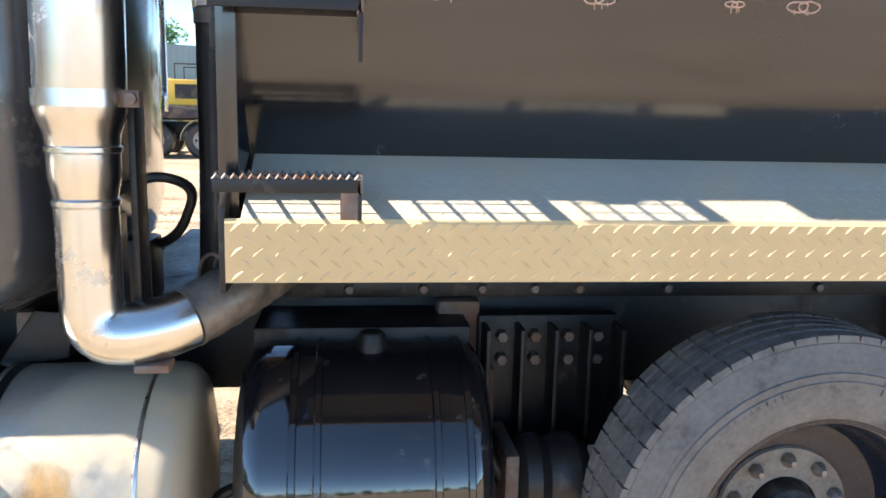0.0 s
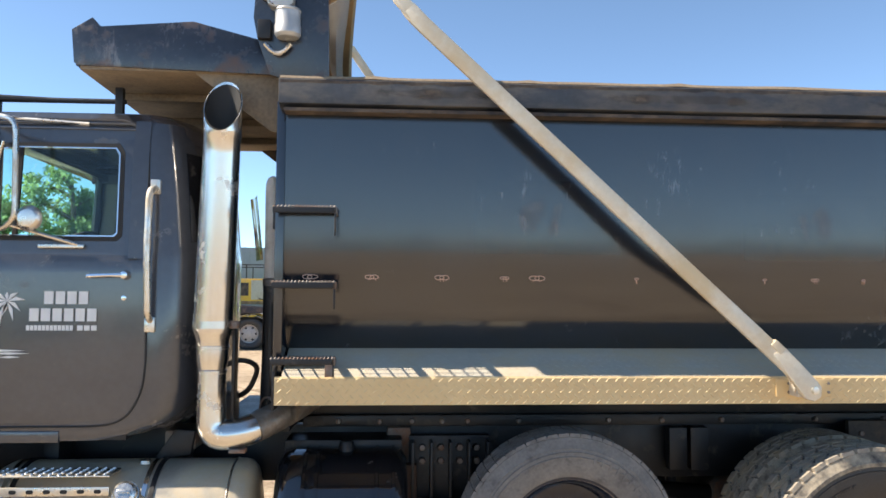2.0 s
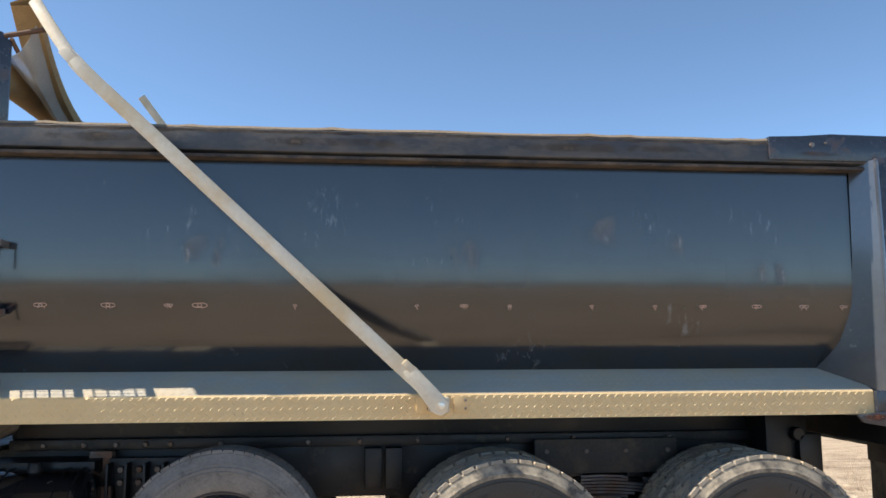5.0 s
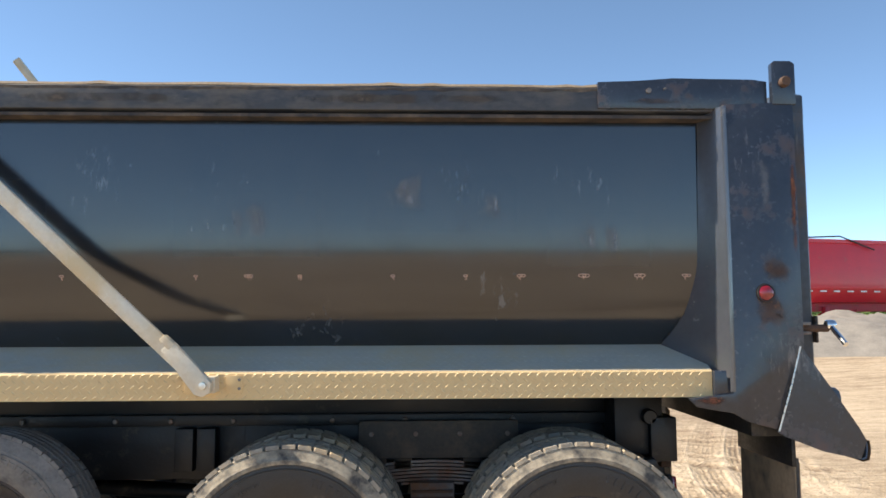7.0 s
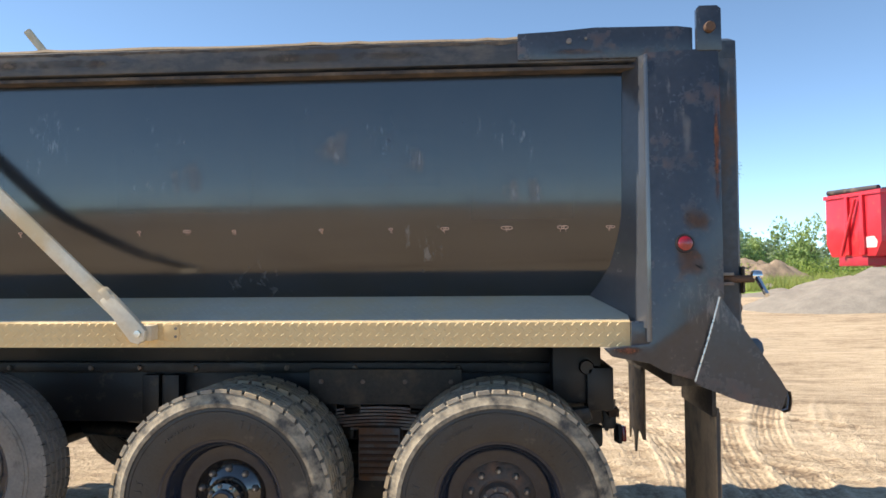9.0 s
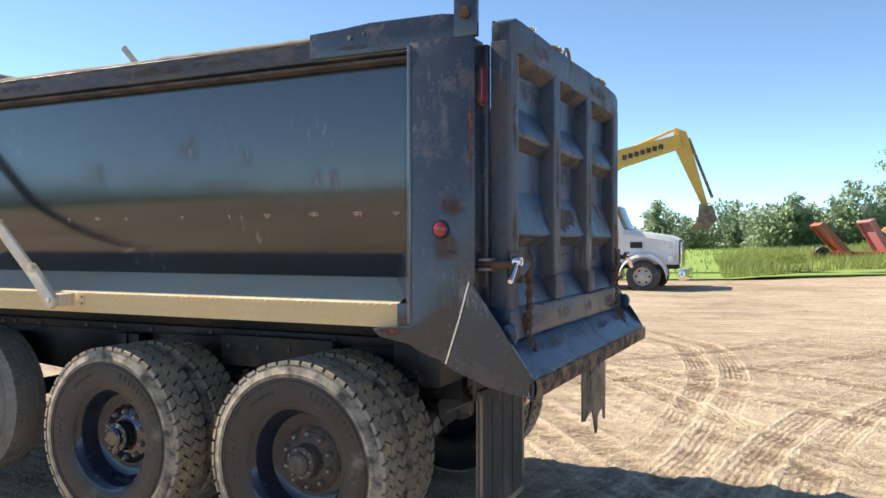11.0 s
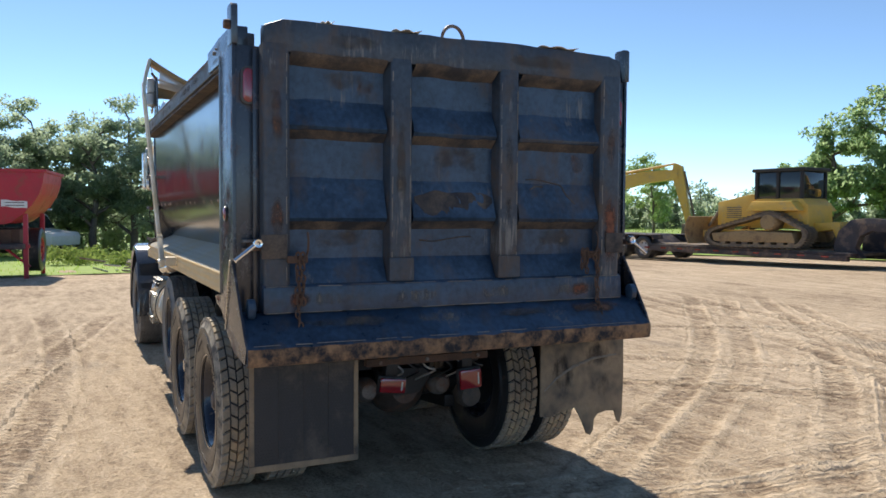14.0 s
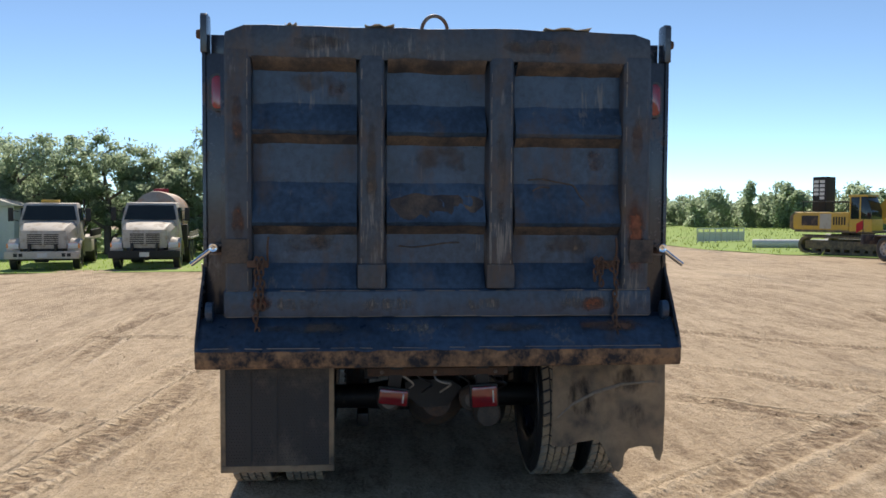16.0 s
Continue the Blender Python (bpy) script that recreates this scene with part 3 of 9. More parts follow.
def build_ground():
    """One sheet to the horizon, close-meshed where the truck stands."""
    far = [-1500, -700, -300, -150, -90, -60]

    def lines(lo, hi, step):
        coarse_lo = list(np.arange(-40, lo - 0.3, 0.7))
        coarse_hi = list(np.arange(hi + 0.3, 41, 0.7))
        return np.array(far + coarse_lo + list(np.arange(lo, hi, step)) + coarse_hi + [-v for v in far[::-1]])

    xs, ys = lines(-6.0, 8.6, 0.042), lines(-4.0, 13.0, 0.042)
    gx, gy = np.meshgrid(xs, ys)
    px, py = gx.ravel(), gy.ravel()
    d = np.hypot(px - 3.0, py - 1.0)
    t = np.clip((d - 9.0) / 16.0, 0, 1)
    cx, cy = np.clip(px, -60, 60), np.clip(py, -60, 60)
    z = (0.06 + 0.0135 * cx + 0.0103 * cy + 0.035 * np.clip(cy - 28, 0, 14)) * t * t * (3 - 2 * t)
    away = np.clip((np.hypot(np.maximum(np.abs(px - 2) - 5, 0), np.maximum(np.abs(py - 1.3) - 2.2, 0)) - 0.3) / 4, 0, 1)
    yard = np.clip((60 - d) / 20, 0, 1)
    z += away * yard * (0.035 * soft_noise(px, py, 3.1, 50) + 0.014 * soft_noise(px, py, 0.9, 51))
    close = np.clip((np.minimum(np.minimum(px + 6, 8.6 - px), np.minimum(py + 4, 13 - py))) / 0.8, 0, 1)
    turn = 0.35
    ux, uy = px * math.cos(turn) + py * math.sin(turn), -px * math.sin(turn) + py * math.cos(turn)
    z += close * (0.005 * soft_noise(px, py, 0.33, 52) + 0.004 * soft_noise(px, py, 0.15, 53) + 0.006 * soft_noise(px, py, 0.07, 54) + 0.004 * soft_noise(ux / 6, uy, 0.09, 55) + 0.005 * soft_noise(ux, uy / 6, 0.10, 56))
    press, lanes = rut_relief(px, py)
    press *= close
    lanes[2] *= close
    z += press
    nx, ny = len(xs), len(ys)
    me = bpy.data.meshes.new("ground")
    i = (np.arange(ny - 1)[:, None] * nx + np.arange(nx - 1)[None, :]).ravel()
    quads = np.stack([i, i + 1, i + nx + 1, i + nx], 1)
    me.vertices.add(nx * ny)
    me.vertices.foreach_set("co", np.stack([px, py, z], 1).ravel())
    me.loops.add(4 * len(quads))
    me.loops.foreach_set("vertex_index", quads.ravel())
    me.polygons.add(len(quads))
    me.polygons.foreach_set("loop_start", np.arange(len(quads)) * 4)
    me.update(calc_edges=True)
    me.materials.append(sand)
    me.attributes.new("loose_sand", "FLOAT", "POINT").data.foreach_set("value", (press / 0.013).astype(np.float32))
    for name, values in zip(("lane_along", "lane_side", "lane_mask", "lane_ribbed"), lanes):
        me.attributes.new(name, "FLOAT", "POINT").data.foreach_set("value", values.astype(np.float32))
    me.polygons.foreach_set("use_smooth", np.ones(len(quads), dtype=bool))
    return tagged(new("ground", me), "bare tan sandy dirt yard with tyre tracks", "ground", kind="structure")


build_ground()


# ---- the dump truck ----
W = 2.56  # across the dump bed's rails
truck = thing("dump_truck", "dark grey dump truck with glossy black steel bed on sand", "truck")
truck.scale = (1.0, 0.985, 1.0)
SIDE = [(0.079, 2.67), (0.081, 2.40), (0.085, 2.15), (0.0885, 2.02), (0.093, 1.95), (0.101, 1.90), (0.112, 1.85), (0.126, 1.80), (0.142, 1.75), (0.162, 1.70),
        (0.190, 1.65), (0.225, 1.60), (0.272, 1.545)]


def flip(bm, on=True):
    """The same piece on the truck's other side."""
    if on:
        for v in bm.verts:
            v.co.y = W - v.co.y
        bmesh.ops.reverse_faces(bm, faces=bm.faces[:])
    return bm


def dump_bed():
    profile = [(y, z) for y, z in SIDE] + [(0.40, 1.46), (0.62, 1.42)]
    bed = part("dump_bed", sheet([[(x, y, z) for y, z in profile] for x in (0.0, 0.4, 1.2, 2.0, 2.8, 3.6, 4.4, 4.8, 5.18)], thick=-0.008), bed_paint, truck,
               "glossy black steel dump bed with dusty rails", angle=60)
    part("side_wall", flip(sheet([[(x, y, z) for y, z in profile] for x in (0.0, 1.2, 2.8, 4.4, 5.18)], thick=-0.008)), bed_paint, bed, angle=60)
    part("floor_plate", box(0.0, 5.18, 0.6, W - 0.6, 1.405, 1.42), black_iron, bed)
    part("front_wall", prism([(0.07, 1.36), (W - 0.07, 1.36), (W - 0.07, 2.70), (0.07, 2.70)], -0.02, 0.02, "x", 0.004), bed_paint, bed)
    for far in (False, True):
        # the rail: a boxed flange with a dusty worn top
        part("top_rail", flip(prism([(-0.008, 2.675), (0.10, 2.655), (0.10, 2.79), (0.004, 2.795), (-0.008, 2.785)], -0.005, 5.05, "x", 0.006), far), rail_paint, bed)
        part("rail_cap", flip(wobbly_cap(), far), dust_and_bounce, bed, "dust-caked worn top of the rail")
        part("rail_scrape", flip(sheet([[(4.235 * i / 120, -0.0105, 2.783 + 0.004 * noise.noise((i * 0.31, 2, 0))), (4.235 * i / 120, -0.0105, 2.769 + 0.010 * noise.noise((i * 0.43, 7, 0)))] for i in range(121)], thick=0.001), far), rust_and_bounce, bed, "brown scraped edge of the rail")
        part("rail_underside", flip(box(0.02, 4.8, -0.004, 0.08, 2.640, 2.656), far), rust_and_bounce, bed)
        part("rail_plate", flip(prism([(4.235, 2.684), (5.06, 2.684), (5.06, 2.822), (4.99, 2.832), (4.60, 2.836), (4.42, 2.822), (4.235, 2.815)], -0.022, 0.06, "y", 0.005), far), post_paint, bed)
        for x, z, r in ((4.48, 2.771, 0.013), (4.56, 2.782, 0.007)):
            part("bolt", flip(lathe([(0, -0.032), (r, -0.032), (r, -0.020), (0, -0.020)], 12, centre=(x, 0, z)), far), worn_steel, bed)
        # the flared corner and the corner post
        # bevel takes the paler cab paint, lightened as by reflected sky
        part("corner_bevel", flip(sheet([[(4.835, -0.05, 2.69), (4.752, 0.074, 2.69)], [(4.835, -0.05, 2.15), (4.745, 0.085, 2.15)], [(4.835, -0.05, 1.9), (4.735, 0.106, 1.9)],
                                         [(4.835, -0.05, 1.7), (4.69, 0.165, 1.7)], [(4.835, -0.05, 1.545), (4.60, 0.275, 1.545)], [(4.835, -0.05, 1.40), (4.66, 0.20, 1.45)]], thick=0.01), far),
             cab_paint, bed, angle=20)
        post = part("corner_post", flip(prism([(4.83, 2.70), (5.17, 2.715), (5.175, 1.55), (5.03, 1.165), (4.90, 1.20), (4.83, 1.24), (4.66, 1.27), (4.62, 1.31), (4.83, 1.33)], -0.05, -0.030, "y", 0.004), far),
                    post_paint, bed, "scraped black corner post")
        part("post_back", flip(box(4.84, 5.160, -0.03, 0.10, 1.24, 2.70, 0.004), far), post_paint, post)
        part("post_web", flip(box(5.02, 5.20, 0.055, 0.092, 1.27, 2.68, 0.004), far), post_paint, post)
        part("weld_bead", flip(tube([(4.832, -0.046, 2.69), (4.834, -0.047, 2.0), (4.832, -0.046, 1.34)], 0.013, 8), far), cab_paint, post, "rounded bright corner seam")
        part("pin_plate", flip(prism([(5.07, 2.70), (5.185, 2.70), (5.185, 2.90), (5.165, 2.915), (5.085, 2.915), (5.07, 2.90)], -0.055, -0.02, "y", 0.004), far), post_paint, post)
        part("pin", flip(lathe([(0, -0.085), (0.022, -0.085), (0.026, -0.075), (0.026, -0.05), (0, -0.05)], 14, centre=(5.128, 0, 2.808)), far), rust_iron, post)
        part("wing_plate", flip(sheet([[(5.15, -0.055, 1.545), (5.17, -0.054, 1.53), (5.19, -0.052, 1.50)], [(5.10, -0.058, 1.36), (5.2, -0.056, 1.36), (5.30, -0.05, 1.345)],
                                       [(5.04, -0.06, 1.17), (5.2, -0.06, 1.12), (5.42, -0.045, 1.17)], [(5.03, -0.06, 1.155), (5.22, -0.06, 1.085), (5.455, -0.04, 1.11)],
                                       [(5.06, -0.06, 1.135), (5.24, -0.06, 1.065), (5.425, -0.04, 1.025)]], thick=0.014), far), post_paint, bed, "scraped black wing plate of the spill apron", angle=50)
        part("wing_weld", flip(tube([(5.150, -0.062, 1.548), (5.10, -0.064, 1.37), (5.032, -0.066, 1.16)], 0.0045, 6), far), aluminium, bed)
        part("side_lamp", flip(lathe([(0, -0.070), (0.024, -0.069), (0.034, -0.062), (0.036, -0.05), (0, -0.048)], 24, centre=(5.0, 0, 1.797)), far), red_lens, post, "round red side marker lamp")
        part("lamp_bezel", flip(lathe([(0.036, -0.052), (0.036, -0.062), (0.043, -0.062), (0.045, -0.050)], 24, centre=(5.0, 0, 1.797), close=True), far), black_iron, post)
        part("tail_lamp", flip(prism(rounded(0.005, 0.07, 2.395, 2.575, 0.032), 5.165, 5.19, "x", 0.006), far), red_lens, post, "oval red tail lamp in a grommet")
        part("lamp_grommet", flip(ring_plate(rounded(-0.007, 0.082, 2.383, 2.587, 0.04), rounded(0.006, 0.069, 2.396, 2.574, 0.031), 5.165, 5.184, "x"), far), rubber, post)
    for mat, x0, x1, z0, z1 in ((rust_film, 4.94, 5.165, 1.84, 2.00), (rust_film, 4.88, 5.16, 1.58, 1.84), (red_rust, 5.135, 5.172, 1.95, 2.62), (scuff_film, 4.86, 5.10, 2.05, 2.60), (mud_film, 4.85, 5.10, 1.30, 1.62), (red_rust, 4.64, 4.82, 1.272, 1.325)):
        film("stain", lambda u, v: (x0 + (x1 - x0) * u, -0.0512, z0 + (z1 - z0) * v), mat, bed)
    for x0, x1, z0, z1 in ((2.2, 2.9, 1.98, 2.30), (3.12, 3.62, 2.10, 2.48), (3.55, 3.85, 2.10, 2.38), (4.0, 4.5, 1.93, 2.20), (0.9, 1.6, 2.0, 2.35)):
        film("scuff_stain", lambda u, v: (x0 + (x1 - x0) * u, float(np.interp(z0 + (z1 - z0) * v, [z for y, z in SIDE[::-1]], [y for y, z in SIDE[::-1]])) - 0.0025, z0 + (z1 - z0) * v), scuff_film, bed, "pale upright scuffs on the paint", 8, 8)
    for x0, x1 in ((0.1, 1.4), (1.2, 2.6), (2.4, 4.2)):
        film("stain", lambda u, v: (x0 + (x1 - x0) * u, -0.0096, 2.685 + 0.09 * v), mud_film, bed)
    film("stain", lambda u, v: (4.26 + 0.5 * u, -0.0235, 2.69 + 0.06 * v), rust_film, bed)
    part("keyhole", prism([(5.045, 1.70), (5.055, 1.69), (5.065, 1.70), (5.085, 1.682), (5.078, 1.676), (5.058, 1.69)], -0.0525, -0.0495, "y"), seat_black, bed)
    return bed


def wobbly_cap():
    """The bent, mud-caked upper edge of the rail."""
    rng = random.Random(5)
    rows = []
    for i in range(60):
        x = 4.235 * i / 59
        dz = 0.006 * noise.noise((x * 2.3, 0, 1)) + (0.006 if rng.random() < 0.1 else 0)
        rows.append([(x, -0.004, 2.792 + dz * 0.6), (x, 0.008, 2.806 + dz), (x, 0.05, 2.808 + dz), (x, 0.098, 2.796)])
    return sheet(rows, thick=0.004)


def side_step(bed):
    """The checker-plate shed along the bed: a sloped top, a fascia and raised lugs on both."""
    a, b = (0.0, 1.437), (0.272, 1.550)
    for far in (False, True):
        fascia = part("step_fascia", flip(prism([(-0.002, 1.312), (-0.002, 1.430), (0.004, 1.4385), (0.012, 1.437), (0.012, 1.312)], 0.0, 4.75, "x"), far), checker, bed,
                      "dusty tan checker-plate fascia, brightened for light off the sand", angle=20)
        part("step_top", flip(sheet([[(x, 0.004, 1.4385), (x, 0.140, 1.4955), (x, 0.275, 1.5525)] for x in (0.03, 1.5, 3.0, 4.75)], thick=0.006), far), checker_top, bed, "grey checker-plate top of the side shed")
        if far:
            continue
        lug = bmesh.new()
        rng = random.Random(3)

        def one(c, u, w, nrm, length, width, height):
            vs = [lug.verts.new(c - u * length), lug.verts.new(c - w * width), lug.verts.new(c + u * length), lug.verts.new(c + w * width)]
            t1, t2 = lug.verts.new(c - u * length * 0.45 + nrm * height), lug.verts.new(c + u * length * 0.45 + nrm * height)
            for f in ((vs[0], vs[1], t1), (vs[1], t2, t1), (vs[1], vs[2], t2), (vs[2], vs[3], t2), (vs[3], t1, t2), (vs[3], vs[0], t1)):
                lug.faces.new(f)

        X, Z, N = Vector((1, 0, 0)), Vector((0, 0, 1)), Vector((0, -1, 0))
        for row in range(5):
            for i in range(-1, 112):
                x = 0.022 + i * 0.0425 + (0.0212 if row % 2 else 0)
                if not 0.015 < x < 4.735:
                    continue
                up = 1 if row % 2 == 0 else -1
                u = (X * 0.75 + Z * 0.66 * up).normalized()
                one(Vector((x, -0.002, 1.325 + row * 0.0245)), u, N.cross(u), N, 0.0162, 0.0042, 0.0022)
        bmesh.ops.recalc_face_normals(lug, faces=lug.faces[:])
        part("tread_pattern", lug, lug_metal, fascia, "raised lugs of the checker plate", kind="stuff", angle=0)
        lug = bmesh.new()
        S = Vector((0, b[0] - a[0], b[1] - a[1])).normalized()
        T = X.cross(S)
        for row in range(10):
            for i in range(-1, 112):
                x = 0.04 + i * 0.0425 + (0.0212 if row % 2 else 0)
                if not 0.05 < x < 4.56:
                    continue
                up = 1 if row % 2 == 0 else -1
                u = (X * 0.75 + S * 0.66 * up).normalized()
                one(Vector((x, 0.006, 1.4395)) + S * (0.016 + row * 0.0275), u, T.cross(u), T, 0.0145, 0.0034, 0.0011)
        bmesh.ops.recalc_face_normals(lug, faces=lug.faces[:])
        part("tread_pattern", lug, checker_top, fascia, "raised lugs of the checker plate", kind="stuff", angle=0)
    for x in (2.30, 2.49):
        part("splice_plate", box(x, x + 0.075, -0.008, -0.002, 1.345, 1.425, 0.002), checker, bed)
        for z in (1.365, 1.405):
            part("bolt", lathe([(0, -0.014), (0.007, -0.013), (0.007, -0.006), (0, -0.006)], 8, centre=(x + 0.06, 0, z)), worn_steel, bed)
    part("end_plate", prism([(0.0, 1.29), (0.0, 1.46), (0.30, 1.58), (0.30, 1.29)], -0.012, 0.0, "x", 0.002), black_iron, bed)
    part("end_bracket", box(4.752, 4.86, -0.03, 0.02, 1.30, 1.435, 0.004), post_paint, bed)


def rungs(bed):
    """The climbing rungs at the bed's front corner."""
    for z, low in ((2.205, 0.135), (1.865, 0.125), (1.523, 0.085)):
        bar = part("rung", box(-0.02, 0.262, -0.012, -0.004, z - 0.032, z - 0.006, 0.001), black_iron, bed, "serrated black steel climbing rung")
        part("rung_back", box(-0.02, 0.262, 0.085, 0.093, z - 0.032, z - 0.006, 0.001), black_iron, bar)
        teeth = bmesh.new()
        for i in range(5):
            tube([(-0.012 + i * 0.066, -0.010, z - 0.014), (-0.012 + i * 0.066, 0.09, z - 0.014)], 0.0042, 5, teeth)
        for y in (-0.008, 0.089):
            for i in range(17):
                x = -0.018 + i * 0.0168
                tube([(x, y, z - 0.008), (x + 0.006, y, z + 0.001), (x + 0.012, y, z - 0.006)], 0.0042, 5, teeth)
        part("grating", teeth, worn_steel, bar, "worn twisted bars of the rung")
        for y in (0.022, 0.056):
            part("grate_bar", box(-0.015, 0.258, y, y + 0.004, z - 0.022, z - 0.006), black_iron, bar)
        part("rung_end", box(0.254, 0.266, -0.012, 0.09, z - 0.036, z - 0.002, 0.001), worn_steel, bar)
        part("rung_leg", box(0.256, 0.264, -0.012, -0.002, z - low, z - 0.03, 0.001), black_iron, bar)
        if z < 1.6:
            part("rung_foot", box(0.222, 0.262, -0.011, -0.004, z - 0.085, z - 0.02, 0.002), worn_steel, bar, "rusty bolted foot plate")
        part("rung_stay", box(-0.03, -0.018, 0.072, 0.10, z - 0.10, z, 0.002), black_iron, bar)


def tailgate():
    """The ribbed gate: frame, ribs and formed panels."""
    gate = part("tailgate", box(5.205, 5.218, 0.10, 2.46, 1.30, 2.80), gate_paint, truck, "scraped dark blue-black ribbed steel tailgate with rust")
    top = [(0.095, 2.66), (2.455, 2.66), (2.455, 2.80), (2.36, 2.83), (1.70, 2.842), (0.93, 2.83), (0.20, 2.83), (0.095, 2.79)]
    part("top_beam", prism(dented(top, 3), 5.20, 5.295, "x", 0.012), gate_frame, gate)
    part("bottom_beam", prism([(5.19, 1.262), (5.315, 1.268), (5.305, 1.405), (5.275, 1.425), (5.19, 1.43)], 0.085, 2.475, "y", 0.01), gate_paint, gate)
    for y0, y1 in ((0.088, 0.235), (2.30, 2.462)):
        part("side_beam", prism([(5.20, y0), (5.285, y0 + 0.004), (5.298, y0 + 0.02), (5.298, y1 - 0.02), (5.285, y1), (5.20, y1)], 1.40, 2.70, "z", 0.006), gate_frame, gate)
    for y0, y1 in ((0.815, 0.962), (1.535, 1.683)):
        part("upright_rib", prism([(5.21, y0 - 0.012), (5.29, y0 + 0.008), (5.297, y0 + 0.02), (5.297, y1 - 0.02), (5.29, y1 - 0.008), (5.21, y1 + 0.012)], 1.42, 2.68, "z", 0.004), gate_frame, gate)
        part("rib_foot", box(5.215, 5.312, y0 - 0.005, y1 + 0.005, 1.42, 1.555, 0.012), gate_frame, gate)
    rng = random.Random(9)
    for y0, y1 in ((0.235, 0.805), (0.972, 1.525), (1.693, 2.30)):
        for zl, zh in ((2.262, 2.435), (1.765, 2.005)):
            k = 0.010 * (rng.random() - 0.5)
            rows = []
            for i in range(13):
                t = i / 12
                y = y0 + (y1 - y0) * t
                w = 0.006 * noise.noise((y * 6, zl * 3, 2)) + 0.004 * noise.noise((y * 17, zl, 7))
                rows.append([(5.216, y, zl - 0.050 + k + w), (5.272 + w, y, zl - 0.002 + k + w), (5.286 + w, y, zl + 0.016 + k), (5.275 + 1.5 * w, y, zl + 0.05), (5.247 + 1.5 * w, y, (zl + zh) / 2 + 0.02), (5.225 + w, y, zh - 0.03), (5.216, y, zh + w)])
            part("cross_rib", sheet(rows), gate_paint, gate, angle=40)
            # brown strip puts the ground's bounced light on the rib's lower face
            ledge = []
            for i in range(13):
                y = y0 + (y1 - y0) * i / 12
                w = 0.006 * noise.noise((y * 6, zl * 3, 2)) + 0.004 * noise.noise((y * 17, zl, 7))
                ledge.append([(5.219, y, zl - 0.051 + k + w), (5.246 + 0.5 * w, y, zl - 0.028 + k + w), (5.274 + w, y, zl - 0.005 + k + w)])
            part("rib_ledge", sheet(ledge, thick=-0.002), rust_and_bounce, gate, "stained lower face of a rib, browned for light off the ground")
        part("panel_foot", prism([(5.215, 1.42), (5.285, 1.42), (5.216, 1.56)], y0, y1, "y", 0.003), gate_paint, gate)
        lip = []
        for i in range(15):
            y = y0 + 0.004 + (y1 - y0 - 0.008) * i / 14
            w = 0.010 * noise.noise((y * 5, 3, 8)) + 0.004 * noise.noise((y * 21, 1, 3))
            lip.append([(5.219, y, 2.603 + w), (5.262, y, 2.630 + w), (5.293, y, 2.652 + w), (5.2975, y, 2.664 + w)])
        part("beam_lip", sheet(lip, thick=-0.003), rust_and_bounce, gate, "rusty bent lower lip of the top beam")
    part("lifting_ring", tube([(5.25, 1.165 + 0.07 - 0.072 * math.cos(a), 2.825 + 0.085 * math.sin(a)) for a in [math.pi * i / 14 for i in range(15)]], 0.0105, 8), worn_steel, gate)
    scab = []
    for i in range(29):
        y = 0.99 + 0.0187 * i
        fade = min(1.0, i / 4, (28 - i) / 4)
        zt = 1.905 + fade * (0.03 + 0.022 * noise.noise((y * 11, 0, 3)))
        zb = 1.875 - fade * (0.055 + 0.03 * abs(math.sin(y * 19)) + 0.02 * noise.noise((y * 15, 4, 0)))
        scab.append([(5.216 + 0.068 * (2.005 - z) / 0.24 + 0.006 + 0.007 * fade * noise.noise((y * 26, z * 26, 0)), y, z) for z in [zt + (zb - zt) * j / 6 for j in range(7)]])
    part("mud_scab", sheet(scab, thick=0.003), rust_and_bounce, gate, "caked mud smear", angle=60)
    for line in (((1.776, 2.022), (1.85, 2.03), (1.95, 2.01), (2.043, 1.995), (2.07, 1.93), (2.13, 1.872)), ((1.04, 1.652), (1.12, 1.642), (1.22, 1.655), (1.30, 1.668), (1.383, 1.67)), ((1.80, 1.96), (1.84, 1.985), (1.90, 1.98))):
        pts = [(5.220 + 0.068 * min(max((2.005 - z) / 0.24, 0), 1) * (1 if z > 1.76 else 0), y, z) for y, z in line]
        part("gouge", tube(bend(pts, 0.03, 4), 0.0045, 5), rust_and_bounce, gate, "bare scraped gouge")
    for y0 in (0.815, 0.962, 1.535, 1.683, 0.235, 2.30):
        edge = bmesh.new()
        z = 1.44
        while z < 2.62:
            l = rng.uniform(0.03, 0.16)
            dy = 0.018 if y0 in (0.815, 1.535) else -0.018
            if y0 in (0.235, 2.30):
                dy = -0.02 if y0 < 1 else 0.02
            tube([(5.2965, y0 + dy, z), (5.2975, y0 + dy + rng.uniform(-0.002, 0.002), z + l)], rng.uniform(0.0015, 0.0035), 4, edge)
            z += l + rng.uniform(0.01, 0.13)
        part("worn_edge", edge, bare_scrape, gate, "scraped bare edge of a rib", kind="stuff")
    for i, (y, z, w) in enumerate(((0.42, 2.832, 0.06), (0.85, 2.836, 0.16), (1.85, 2.842, 0.26))):
        part("bent_edge", sheet([[(5.205 + 0.1 * j / 3, y + w * t / 6, z + 0.006 + 0.008 * math.sin(t * 1.9 + j)) for j in range(4)] for t in range(7)], thick=0.003), arm_metal, gate, "bent bare-metal edge")
